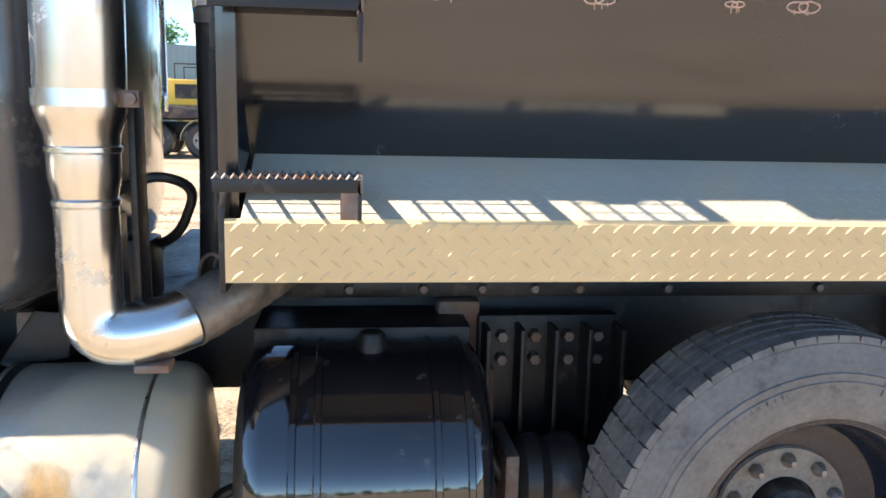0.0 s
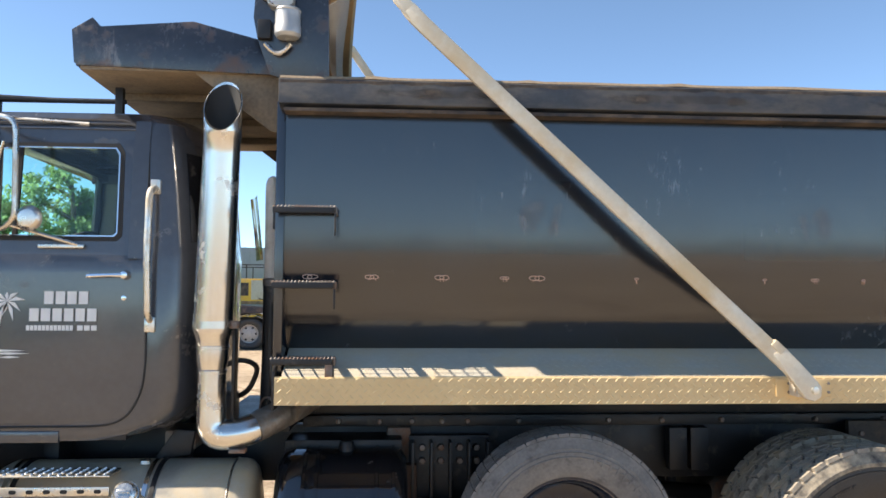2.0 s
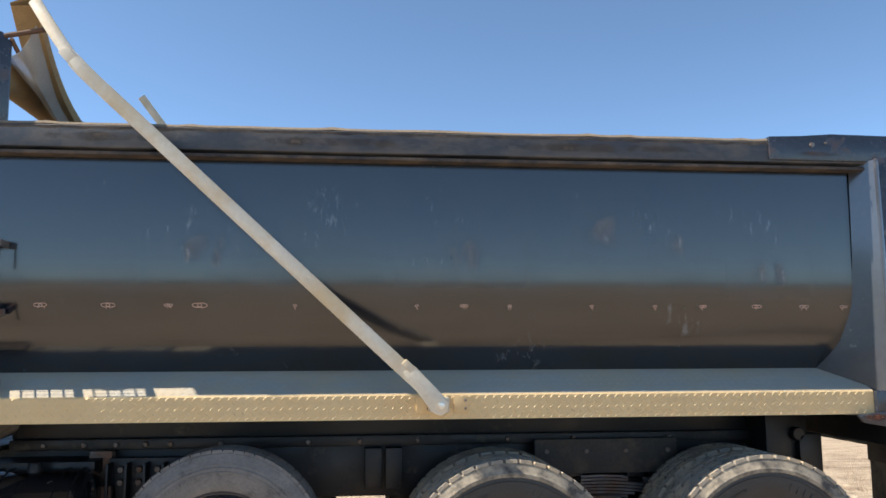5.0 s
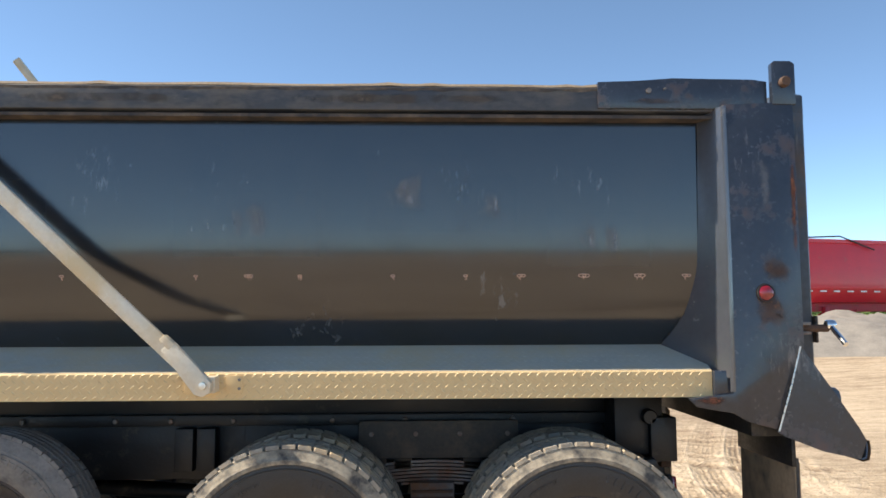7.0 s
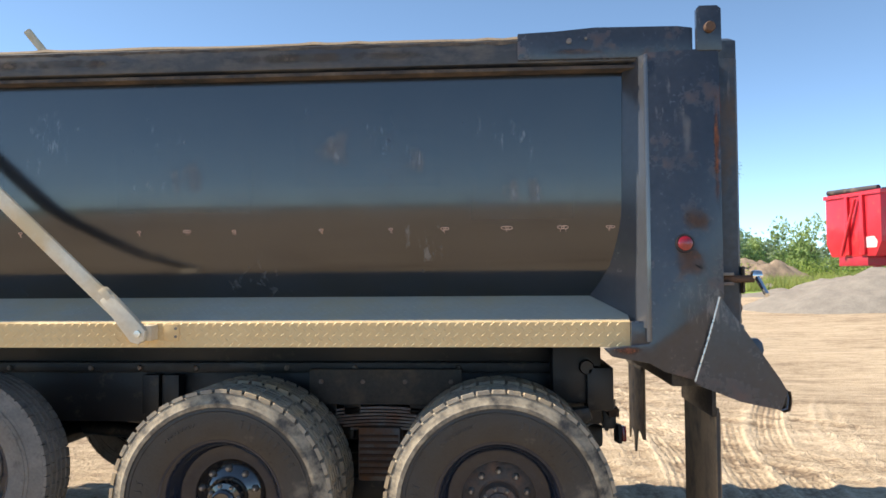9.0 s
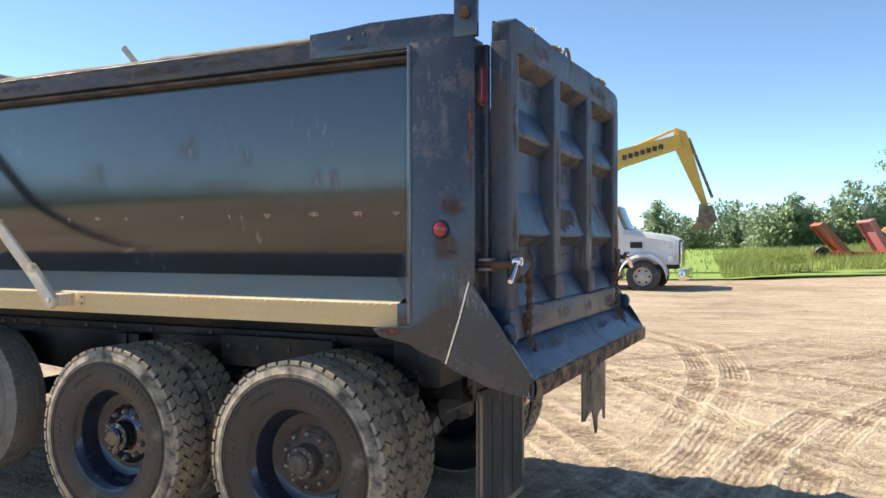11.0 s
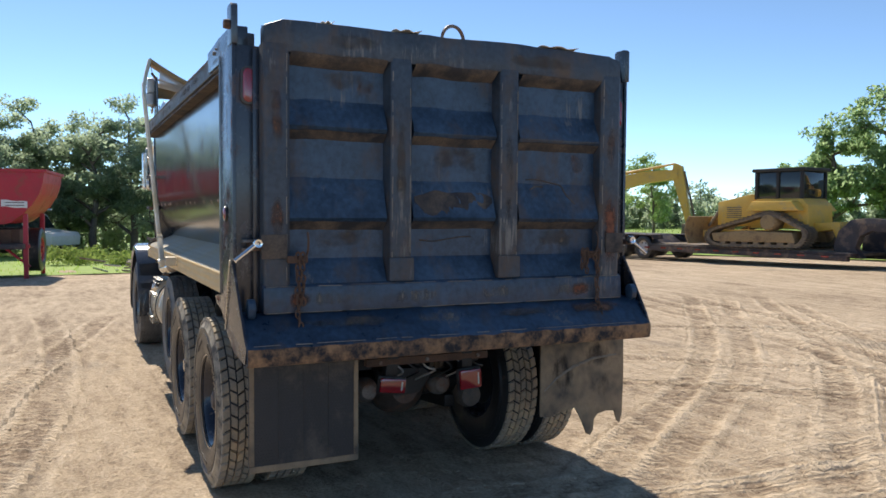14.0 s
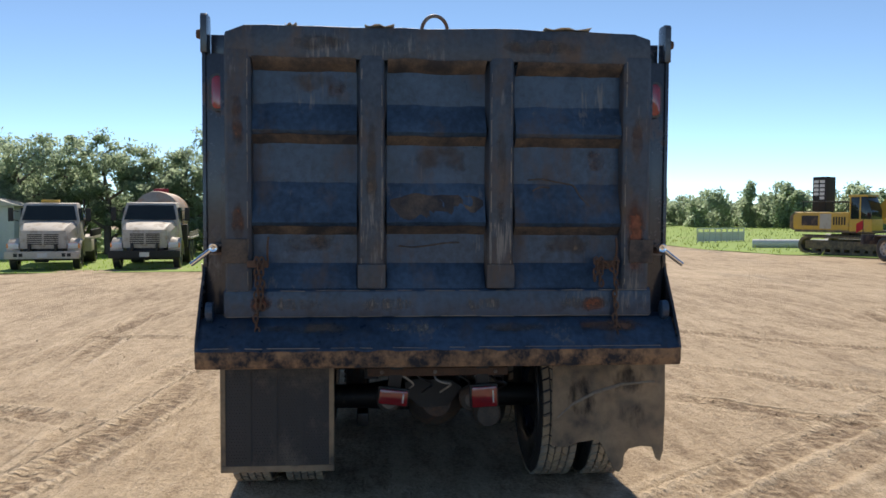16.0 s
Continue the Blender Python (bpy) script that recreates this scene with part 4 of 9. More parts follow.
    for y, s in ((0.045, -1), (W - 0.045, 1)):
        # latch with its chrome lever
        latch = part("latch", box(5.17, 5.235, y - 0.05, y + 0.05, 1.60, 1.615, 0.003), worn_steel, gate, "worn steel tailgate latch")
        part("latch_plate", box(5.17, 5.235, y - 0.05, y + 0.05, 1.645, 1.66, 0.003), worn_steel, latch)
        part("latch_pad", box(5.298, 5.31, y + (0.03 if s < 0 else -0.17), y + (0.17 if s < 0 else -0.03), 1.56, 1.69, 0.006), rust_and_bounce, latch, "rust-brown latch plate")
        part("latch_pin", tube([(5.16, y, 1.63), (5.34, y, 1.63)], 0.018, 10), rust_iron, latch)
        part("lever", tube([(5.345, y, 1.645), (5.352, y + s * 0.02, 1.63), (5.36, y + s * 0.12, 1.555)], [0.018, 0.013, 0.012], 10), chrome, latch, "chrome latch lever")
        part("lever_boss", lathe([(0.011, 5.33), (0.011, 5.372), (0.021, 5.374), (0.025, 5.366), (0.025, 5.336), (0.021, 5.33)], 20, "x", (0, y, 1.645), close=True), chrome, latch, "ring eye of the lever")
        part("hinge_ear", prism([(a * 0.04 + 5.325, b * 0.055 + 1.30) for a, b in [(math.cos(k * math.pi / 5), math.sin(k * math.pi / 5)) for k in range(10)]], y - 0.05 if s < 0 else y + 0.01, y - 0.01 if s < 0 else y + 0.05, "y", 0.006), gate_paint, gate)
    for x, z, r in ((5.305, 1.409, 0.0022), (5.3165, 1.270, 0.0030)):
        edge = bmesh.new()
        y = 0.10
        while y < 2.44:
            l = min(rng.uniform(0.05, 0.30), 2.46 - y)
            tube([(x, y, z + rng.uniform(-0.002, 0.002)), (x, y + l, z + rng.uniform(-0.002, 0.002))], rng.uniform(0.6, 1.3) * r, 4, edge)
            y += l + rng.uniform(0.0, 0.10)
        part("worn_edge", edge, bare_scrape, gate, "scraped bare edge of the bottom beam", kind="stuff")
    # films of rust, mud and wear
    def on_gate(x, y0, y1, z0, z1):
        return lambda u, v: (x, y0 + (y1 - y0) * u, z0 + (z1 - z0) * v)

    for mat, x, y0, y1, z0, z1 in ((rust_film, 5.2995, 0.105, 0.222, 1.50, 2.00), (rust_film, 5.2995, 0.105, 0.222, 2.05, 2.62), (red_rust, 5.2995, 2.315, 2.452, 1.44, 1.98), (rust_film, 5.2995, 2.315, 2.452, 1.95, 2.5),
                                   (mud_film, 5.2985, 0.838, 0.940, 1.55, 2.60), (mud_film, 5.2985, 1.558, 1.660, 1.55, 2.60), (mud_film, 5.2970, 0.25, 0.95, 2.67, 2.82), (mud_film, 5.2970, 1.30, 2.30, 2.67, 2.82),
                                   (mud_film, 5.2195, 0.25, 0.80, 1.565, 1.76), (mud_film, 5.2195, 0.98, 1.52, 2.01, 2.25), (mud_film, 5.2195, 0.25, 0.80, 2.44, 2.64), (mud_film, 5.2195, 1.70, 2.29, 1.57, 1.76),
                                   (rust_film, 5.2195, 0.60, 0.80, 2.42, 2.65), (rust_film, 5.2195, 2.05, 2.29, 2.02, 2.24)):
        film("stain", on_gate(x, y0, y1, z0, z1), mat, gate)
    for y0, y1 in ((0.20, 0.75), (0.70, 1.30), (1.25, 1.75), (1.80, 2.40)):
        film("drip_stain", lambda u, v: (5.3185 - 0.010 * v, y0 + (y1 - y0) * u, 1.272 + 0.128 * v), drip_film, gate, "pale runs down the bottom beam")
    film("stain", lambda u, v: (5.3190 - 0.010 * v, 0.20 + 0.16 * u, 1.272 + 0.128 * v), red_rust, gate)
    film("stain", lambda u, v: (5.3190 - 0.010 * v, 2.05 + 0.18 * u, 1.272 + 0.128 * v), red_rust, gate)
    # bent bracket plate at each chain, and the chains
    for y, strands, bunch in ((0.268, ((0.0, 13), (0.026, 9)), 0), (2.205, ((0.055, 14), (-0.03, 5), (-0.06, 4)), 6)):
        chain = part("chain", box(5.296, 5.322, y - 0.055, y + 0.06, 1.535, 1.575, 0.008), rust_iron, gate, "rusty tailgate chain hanging from its bracket")
        part("chain_hook", tube(bend([(5.30, y + 0.055, 1.575), (5.33, y + 0.056, 1.60), (5.335, y + 0.058, 1.66), (5.31, y + 0.06, 1.70)], 0.02), 0.006, 6), rust_iron, chain)
        for dy, count in strands:
            for i in range(count):
                z = 1.575 - 0.031 * i
                x = 5.332 + (0.0 if i < 9 else 0.012 * (i - 9))
                pts = [(x + (0.012 * math.cos(a) if i % 2 else 0), y + dy + 0.006 * math.sin(i * 1.7) + (0 if i % 2 else 0.012 * math.cos(a)), z + 0.021 * math.sin(a)) for a in [2 * math.pi * k / 8 for k in range(9)]]
                part("link", tube(pts, 0.0058, 5, cap=False), rust_iron, chain)
        for i in range(bunch):
            a0 = i * 1.3
            c = (5.335 + 0.008 * math.sin(3 * a0), y - 0.05 + 0.10 * (i / 5), 1.548 + 0.022 * math.cos(2 * a0))
            pts = [(c[0] + 0.006 * math.sin(a + a0), c[1] + 0.021 * math.cos(a) * math.cos(a0) - 0.012 * math.sin(a) * math.sin(a0), c[2] + 0.021 * math.cos(a) * math.sin(a0) + 0.012 * math.sin(a) * math.cos(a0)) for a in [2 * math.pi * k / 8 for k in range(9)]]
            part("link", tube(pts, 0.0058, 5, cap=False), rust_iron, chain)
    return gate


def dented(poly, seed):
    """An outline with its long edges broken up and slightly bent."""
    rng = random.Random(seed)
    out = []
    for (a, b), (c, d) in zip(poly, poly[1:] + poly[:1]):
        k = max(1, int(math.hypot(c - a, d - b) / 0.12))
        for i in range(k):
            t = i / k
            out.append((a + (c - a) * t, b + (d - b) * t + (rng.uniform(-0.005, 0.004) if i else 0)))
    return out


def spill_apron():
    apron = part("spill_apron", sheet([[(5.12, y, 1.268), (5.32, y, 1.258), (5.40, y, 1.165 + w), (5.435, y, 1.135 + w), (5.456, y, 1.115 + w), (5.462, y, 1.075 + w), (5.455, y, 1.03 + w), (5.43, y, 1.02 + w)]
                                       for y, w in [(-0.035 + 0.0875 * i, 0.004 * noise.noise((i * 0.7, 2, 0))) for i in range(31)]], thick=0.008), gate_paint, truck, "dented black spill apron with a rusty lip", angle=50)
    part("rusty_lip", sheet([[(x + 0.003 * noise.noise((y * 14, 5, z * 20)), y, z + (0.010 * noise.noise((y * 11, z * 9, 1)) if z > 1.05 else 0)) for x, z in ((5.440, 1.012), (5.466, 1.02), (5.474, 1.05), (5.476, 1.075), (5.472, 1.108))] for y in [-0.034 + 0.0328 * i for i in range(81)]], thick=0.002), lip_rust, apron,
         "rust-scraped outer lip")
    edge = bmesh.new()
    rng = random.Random(8)
    y = 0.0
    while y < 2.55:
        l = min(rng.uniform(0.06, 0.4), 2.58 - y)
        tube([(5.4565, y, 1.122), (5.4575, y + l, 1.121 + rng.uniform(-0.003, 0.003))], rng.uniform(0.0015, 0.0035), 4, edge)
        y += l + rng.uniform(0.0, 0.12)
    part("worn_edge", edge, bare_scrape, apron, "scraped bare bend of the apron", kind="stuff")
    for y0, y1, mat in ((0.15, 0.9, mud_film), (0.75, 1.45, drip_film), (1.3, 2.0, mud_film), (1.9, 2.5, rust_film)):
        film("stain", lambda u, v: (5.326 + 0.078 * v, y0 + (y1 - y0) * u, 1.262 - 0.090 * v), mat, apron)
    return apron


def rear_beam(bed):
    part("rear_beam", box(4.95, 5.19, 0.05, W - 0.05, 1.12, 1.262, 0.01), black_iron, bed)
    part("rear_sill", box(5.0, 5.19, 0.09, W - 0.09, 1.272, 1.42, 0.01), black_iron, bed)


bed = dump_bed()
rear_beam(bed)
side_step(bed)
rungs(bed)
tailgate()
spill_apron()


# ---- wheels ----
def tyre_meshes(R, width, kind):
    """The tyre's carcass and its tread, outer face at y = 0."""
    rim_r, w = 0.297, width
    prof = [(rim_r, 0.030), (rim_r + 0.012, 0.018), (rim_r + 0.04, 0.010), (rim_r + 0.085, 0.002), (rim_r + 0.128, 0.0), (R - 0.112, 0.001), (R - 0.110, -0.003), (R - 0.106, -0.003), (R - 0.104, 0.002), (R - 0.092, 0.003), (R - 0.090, -0.001), (R - 0.087, -0.001), (R - 0.085, 0.004), (R - 0.075, 0.006), (R - 0.072, 0.004), (R - 0.052, 0.012), (R - 0.022, 0.022), (R - 0.016, 0.034)]
    inner = [(r, w - t) for r, t in prof][::-1]
    carcass = mesh_of("tyre", lathe(prof + inner, 56, "y"), worn_rubber if kind == "rib" else rubber, 40)
    bm = bmesh.new()

    def block(a0, a1, t0, t1, h, skew=0.0):
        vs = []
        for r in (R - 0.020, R - 0.020 + h):
            k = 0.0 if r < R - 0.01 else 0.13
            for a, t, sg in ((a0, t0, 0), (a1, t0, 0), (a1, t1, 1), (a0, t1, 1)):
                am, tm = (a0 + a1) / 2, (t0 + t1) / 2
                aa, tt = a + (am - a) * k + skew * sg, t + (tm - t) * k
                vs.append(bm.verts.new((r * math.cos(aa), tt, r * math.sin(aa))))
        for f in ((4, 5, 6, 7), (0, 1, 5, 4), (1, 2, 6, 5), (2, 3, 7, 6), (3, 0, 4, 7)):
            bm.faces.new([vs[i] for i in f])

    if kind == "drive":
        n = 46
        for k in range(n):
            a = 2 * math.pi * k / n
            d = 2 * math.pi / n
            block(a, a + d * 0.84, 0.016, 0.062, 0.018, 0.03)
            block(a + d * 0.45, a + d * 1.31, 0.069, 0.109, 0.017, -0.04)
            block(a, a + d * 0.86, 0.115, 0.155, 0.017, 0.04)
            block(a + d * 0.5, a + d * 1.36, 0.161, 0.201, 0.017, -0.04)
            block(a + d * 0.1, a + d * 0.94, 0.208, width - 0.016, 0.018, 0.03)
    else:
        n = 60
        for t0, t1 in ((0.020, 0.068), (0.078, 0.112), (0.122, 0.156), (0.166, 0.200), (0.210, 0.25), (0.26, 0.31), (0.32, 0.38)):
            if t1 > width - 0.018:
                continue
            t1 = min(t1, width - 0.02)
            for k in range(n):
                a = 2 * math.pi * k / n
                d = 2 * math.pi / n
                block(a, a + d * (1.064 if t0 > 0.03 and t1 < width - 0.05 else 1.0), t0, t1, 0.016, 0.0)
    bmesh.ops.recalc_face_normals(bm, faces=bm.faces[:])
    tread = mesh_of("tread", bm, tread_rubber if kind == "drive" else worn_rubber, 30)
    return carcass, tread


def rim_mesh(width, mat, name):
    """A disc wheel with a deep outer dish."""
    prof = [(0.300, 0.020), (0.312, 0.016), (0.316, 0.024), (0.300, 0.034), (0.282, 0.050), (0.272, 0.080), (0.262, 0.14), (0.250, 0.168), (0.228, 0.180), (0.170, 0.186), (0.095, 0.186), (0.093, 0.196), (0.17, 0.198), (0.235, 0.196),
            (0.268, 0.18), (0.276, width - 0.05), (0.312, width - 0.02), (0.300, width - 0.016)]
    return mesh_of(name, lathe(prof, 56, "y"), mat, 35)


hub_steel = surface("hub_steel", (0.16, 0.135, 0.12), (0.06, 0.05, 0.045), 0.5, 0.75, metal=0.4, scale=14, fine=70, bump=0.3, dirt=(0.24, 0.13, 0.08), dirt_amount=0.25, dirt_scale=9)
rim_black = surface("rim_black", (0.020, 0.028, 0.048), (0.010, 0.014, 0.025), 0.10, 0.2, ior=1.48, coat=0.15, scale=6, fine=60, bump=0.04, dirt=(0.20, 0.15, 0.10), dirt_amount=0.03, dirt_scale=5)
rim_silver = surface("rim_silver", (0.56, 0.53, 0.50), (0.40, 0.37, 0.34), 0.45, 0.6, metal=0.15, scale=6, fine=60, bump=0.08, dirt=(0.35, 0.28, 0.2), dirt_amount=0.15, dirt_scale=5)
TYRES = {"drive": tyre_meshes(0.557, 0.27, "drive"), "rib": tyre_meshes(0.515, 0.27, "rib"), "steer": tyre_meshes(0.565, 0.40, "rib")}
SCUFF = mesh_of("scuff_ring", lathe([(0.4700, -0.0008), (0.4740, -0.0030), (0.4900, -0.0020), (0.4940, 0.0020), (0.5060, 0.0090), (0.5350, 0.0195), (0.5400, 0.0310)], 56, "y"), surface("tyre_dust", (0.50, 0.42, 0.30), (0.24, 0.21, 0.17), 0.8, 0.95, scale=5, fine=60, bump=0.3, dirt=(0.050, 0.048, 0.047), dirt_amount=0.36, dirt_scale=7), 40)
def sidewall_marks(mat):
    """Raised bars where the sidewall's lettering stands."""
    bm = bmesh.new()
    for start, count, r, h, step in ((0.5, 9, 0.405, 0.038, 0.098), (2.9, 6, 0.405, 0.038, 0.098), (4.4, 10, 0.40, 0.018, 0.05), (1.9, 9, 0.40, 0.016, 0.05)):
        for k in range(count):
            a = start + k * step
            q = box(-0.006, 0.006, -0.0035, 0.001, -h / 2, h / 2, 0.001)
            if k % 3 != 1:
                box(-0.006, 0.012, -0.0035, 0.001, h / 2 - 0.007, h / 2, 0, q)
            bmesh.ops.rotate(q, verts=q.verts[:], cent=(0, 0, 0), matrix=Matrix.Rotation(math.pi / 2 - a, 3, "Y"))
            bmesh.ops.translate(q, verts=q.verts[:], vec=(r * math.cos(a), 0, r * math.sin(a)))
            join(bm, q)
    return mesh_of("sidewall_mark", bm, mat, 0)


MARKS, PALE_MARKS = sidewall_marks(rubber), sidewall_marks(worn_rubber)
RIM = rim_mesh(0.27, rim_black, "wheel")
NUT = mesh_of("nut", lathe([(0, -0.034), (0.008, -0.034), (0.016, -0.022), (0.019, -0.006), (0.019, 0.0), (0, 0.0)], 6), nut_steel, 20)


def wheel(parent, x, y, z, kind, far=False, hub="drive", label=""):
    at = pose(x, y, z, 0, 0, 180 if far else 0)
    w = part("wheel", RIM, None, parent, label, at)
    tyre, tread = TYRES[kind]
    part("tyre", tyre, None, w)
    part("tread", tread, None, w)
    if kind == "drive":
        part("scuff_ring", SCUFF, None, w, "dusty scuffed ring on the sidewall")
    if kind != "steer":
        part("sidewall_mark", MARKS if kind == "drive" else PALE_MARKS, None, w, "raised unreadable marks on the sidewall", kind="stuff")
    if hub == "none":
        return w
    if hub == "lift":
        part("hub", lathe([(0, 0.075), (0.03, 0.075), (0.036, 0.08), (0.038, 0.10), (0.052, 0.102), (0.056, 0.11), (0.056, 0.13), (0.075, 0.14), (0.085, 0.16), (0.088, 0.19), (0, 0.19)], 28), black_iron, w)
        part("hub_cap", lathe([(0, 0.056), (0.020, 0.054), (0.022, 0.060), (0.050, 0.060), (0.060, 0.068), (0.061, 0.098), (0.066, 0.104), (0, 0.108)], 28), chrome, w, "bright oil-filled hub cap")
        part("cap_plug", lathe([(0, 0.047), (0.014, 0.048), (0.018, 0.056)], 18), tank_alu, w)
        part("flange_ring", lathe([(0.095, 0.184), (0.095, 0.176), (0.172, 0.176), (0.176, 0.187)], 40), bare_scrape, w, "rusty wheel flange")
        count, rad, ny = 10, 0.1425, 0.176
    else:
        part("hub", lathe([(0, 0.045), (0.045, 0.045), (0.05, 0.052), (0.058, 0.056), (0.060, 0.075), (0.085, 0.080), (0.092, 0.10), (0.095, 0.19), (0, 0.19)], 28), black_gloss if x < 4 else hub_steel, w, "drive axle hub")
        part("flange_ring", lathe([(0.092, 0.150), (0.105, 0.146), (0.165, 0.168), (0.185, 0.187)], 40), black_gloss if x < 4 else hub_steel, w)
        for k in range(8):
            a = 2 * math.pi * (k + 0.3) / 8
            part("stud", NUT, None, w, at=pose(0.075 * math.cos(a), 0.080, 0.075 * math.sin(a)) @ Matrix.Diagonal((0.6, 0.6, 0.6, 1)))
        count, rad, ny = 10, 0.1425, 0.165
    for k in range(count):
        a = 2 * math.pi * (k + 0.5) / count
        part("nut", NUT, None, w, at=(rad * math.cos(a), ny, rad * math.sin(a)))
    return w


wheel(truck, 1.345, 0.045, 0.66, "rib", hub="lift", label="raised lift-axle wheel with a worn grey tyre")
wheel(truck, 1.345, W - 0.045, 0.66, "rib", True, "lift")
for x in (2.775, 4.125):
    wheel(truck, x, -0.035, 0.556, "drive", label="black dual drive wheel with dusty lugged tyre")
    wheel(truck, x, 0.305, 0.556, "drive", hub="none")
    wheel(truck, x, W + 0.035, 0.556, "drive", True)
    wheel(truck, x, W - 0.305, 0.556, "drive", True, "none")
wheel(truck, -2.10, 0.02, 0.563, "steer", hub="lift")
wheel(truck, -2.10, W - 0.02, 0.563, "steer", True, "lift")


# ---- chassis ----
dusty_iron = surface("dusty_iron", (0.085, 0.072, 0.060), (0.030, 0.027, 0.025), 0.6, 0.8, scale=7, fine=60, bump=0.4, dirt=(0.15, 0.115, 0.08), dirt_amount=0.25, dirt_scale=5)


def chassis():
    frame_rail = part("frame_rail", box(-3.3, 4.72, 0.84, 0.93, 0.80, 1.10, 0.006), black_iron, truck, "black chassis rail")
    part("frame_rail", box(-3.3, 4.72, W - 0.93, W - 0.84, 0.80, 1.10, 0.006), black_iron, truck)
    part("sub_frame", box(0.05, 4.65, 0.80, 0.90, 1.16, 1.40, 0.006), black_iron, truck)
    part("sub_frame", box(0.05, 4.65, W - 0.90, W - 0.80, 1.16, 1.40, 0.006), black_iron, truck)
    part("sill_strip", box(0.05, 4.65, 0.76, 0.94, 1.10, 1.16, 0.01), black_iron, truck)
    part("bed_crossbeam", box(0.06, 4.6, 0.30, 0.80, 1.335, 1.40, 0.006), black_iron, truck)
    for x in (0.06, 0.66, 1.55, 2.12, 2.60, 3.45, 4.30):
        part("crossmember", box(x, x + 0.07, 0.28, W - 0.28, 1.30, 1.41, 0.006), black_iron, truck)
    for x in (-0.3, 1.9, 3.45, 4.6):
        part("frame_crossmember", box(x, x + 0.1, 0.93, W - 0.93, 0.83, 1.06, 0.006), black_iron, truck)
    for x in (0.24, 0.46, 0.637, 0.80, 0.939, 1.22, 1.72, 2.02, 2.36, 2.9, 3.3, 3.9):
        part("frame_bolt", lathe([(0, 0.74), (0.012, 0.742), (0.016, 0.75), (0.016, 0.765), (0, 0.765)], 8, centre=(x, 0, 1.128)), worn_steel, truck)
    # hanger bracket with its ribs, lift-axle springs and air bags
    hanger = part("hanger_bracket", box(0.62, 1.05, 0.70, 0.76, 0.64, 1.06, 0.008), black_iron, truck, "black bolted lift-axle hanger")
    for x in (0.63, 0.73, 0.83, 0.93, 1.03):
        part("hanger_rib", box(x, x + 0.014, 0.60, 0.70, 0.66, 1.04, 0.003), black_iron, hanger)
    for x in (0.69, 0.79, 0.89, 0.98):
        for z in (0.93, 1.0):
            part("hanger_bolt", lathe([(0, 0.665), (0.016, 0.667), (0.02, 0.68), (0.02, 0.70), (0, 0.70)], 6, centre=(x, 0, z)), worn_steel, hanger)
    part("dusty_web", box(0.50, 0.63, 0.72, 0.80, 0.80, 1.10, 0.02), worn_steel, truck, "dusty frame gusset")
    bag = [(0.0, 0.0), (0.09, 0.0), (0.12, 0.03), (0.125, 0.07), (0.108, 0.10), (0.125, 0.13), (0.125, 0.18), (0.10, 0.215), (0.0, 0.215)]
    part("air_bag", lathe(bag, 28, "x", (0.70, 0.55, 0.62)), rubber, truck, "black rubber air spring")
    part("air_bag", lathe(bag, 28, "x", (0.70, W - 0.55, 0.62)), rubber, truck)
    part("bag_plate", box(0.66, 0.70, 0.42, 0.68, 0.50, 0.74, 0.01), worn_steel, truck)
    arm = part("trailing_arm", prism([(0.55, 0.50), (0.70, 0.44), (1.35, 0.60), (1.35, 0.70), (0.72, 0.56), (0.60, 0.66)], 0.52, 0.60, "y", 0.008), rust_iron, truck, "rusty lift-axle trailing arm")
    part("pivot_eye", lathe([(0, 0.48), (0.035, 0.48), (0.05, 0.49), (0.05, 0.62), (0, 0.62)], 20, centre=(0.62, 0, 0.50)), hub_steel, arm)
    part("hanger_leg", box(0.56, 0.66, 0.62, 0.68, 0.44, 0.92, 0.008), rust_iron, truck)
    part("lift_axle", tube([(1.345, 0.25, 0.66), (1.345, W - 0.25, 0.66)], 0.065, 16), black_iron, truck)
    for x in (2.775, 4.125):
        axle = part("drive_axle", tube([(x, 0.17, 0.556), (x, 0.85, 0.556), (x, 1.05, 0.565), (x, W - 1.05, 0.565), (x, W - 0.85, 0.556), (x, W - 0.17, 0.556)], [0.075, 0.085, 0.11, 0.11, 0.085, 0.075], 20), black_iron, truck)
        part("differential", lathe([(0, -0.24), (0.10, -0.23), (0.19, -0.14), (0.215, 0.0), (0.19, 0.12), (0.10, 0.22), (0, 0.24)], 28, "x", (x, 1.33, 0.56)), hub_steel, axle, "greasy differential housing")
        part("brake_drum", lathe([(0.21, 0.30), (0.215, 0.50), (0.18, 0.52), (0, 0.52)], 36, centre=(x, 0.0, 0.556)), black_iron, axle)
        part("brake_drum", flip(lathe([(0.21, 0.30), (0.215, 0.50), (0.18, 0.52), (0, 0.52)], 36, centre=(x, 0.0, 0.556))), black_iron, axle)
        for y in (0.78, W - 0.78):
            part("brake_chamber", lathe([(0, 0.0), (0.06, 0.005), (0.078, 0.03), (0.085, 0.07), (0.085, 0.085), (0.078, 0.12), (0.05, 0.16), (0, 0.165)], 24, "x", (x + 0.20, y + (0.22 if y < 1 else -0.22), 0.60)), worn_steel, axle, "brake chamber")
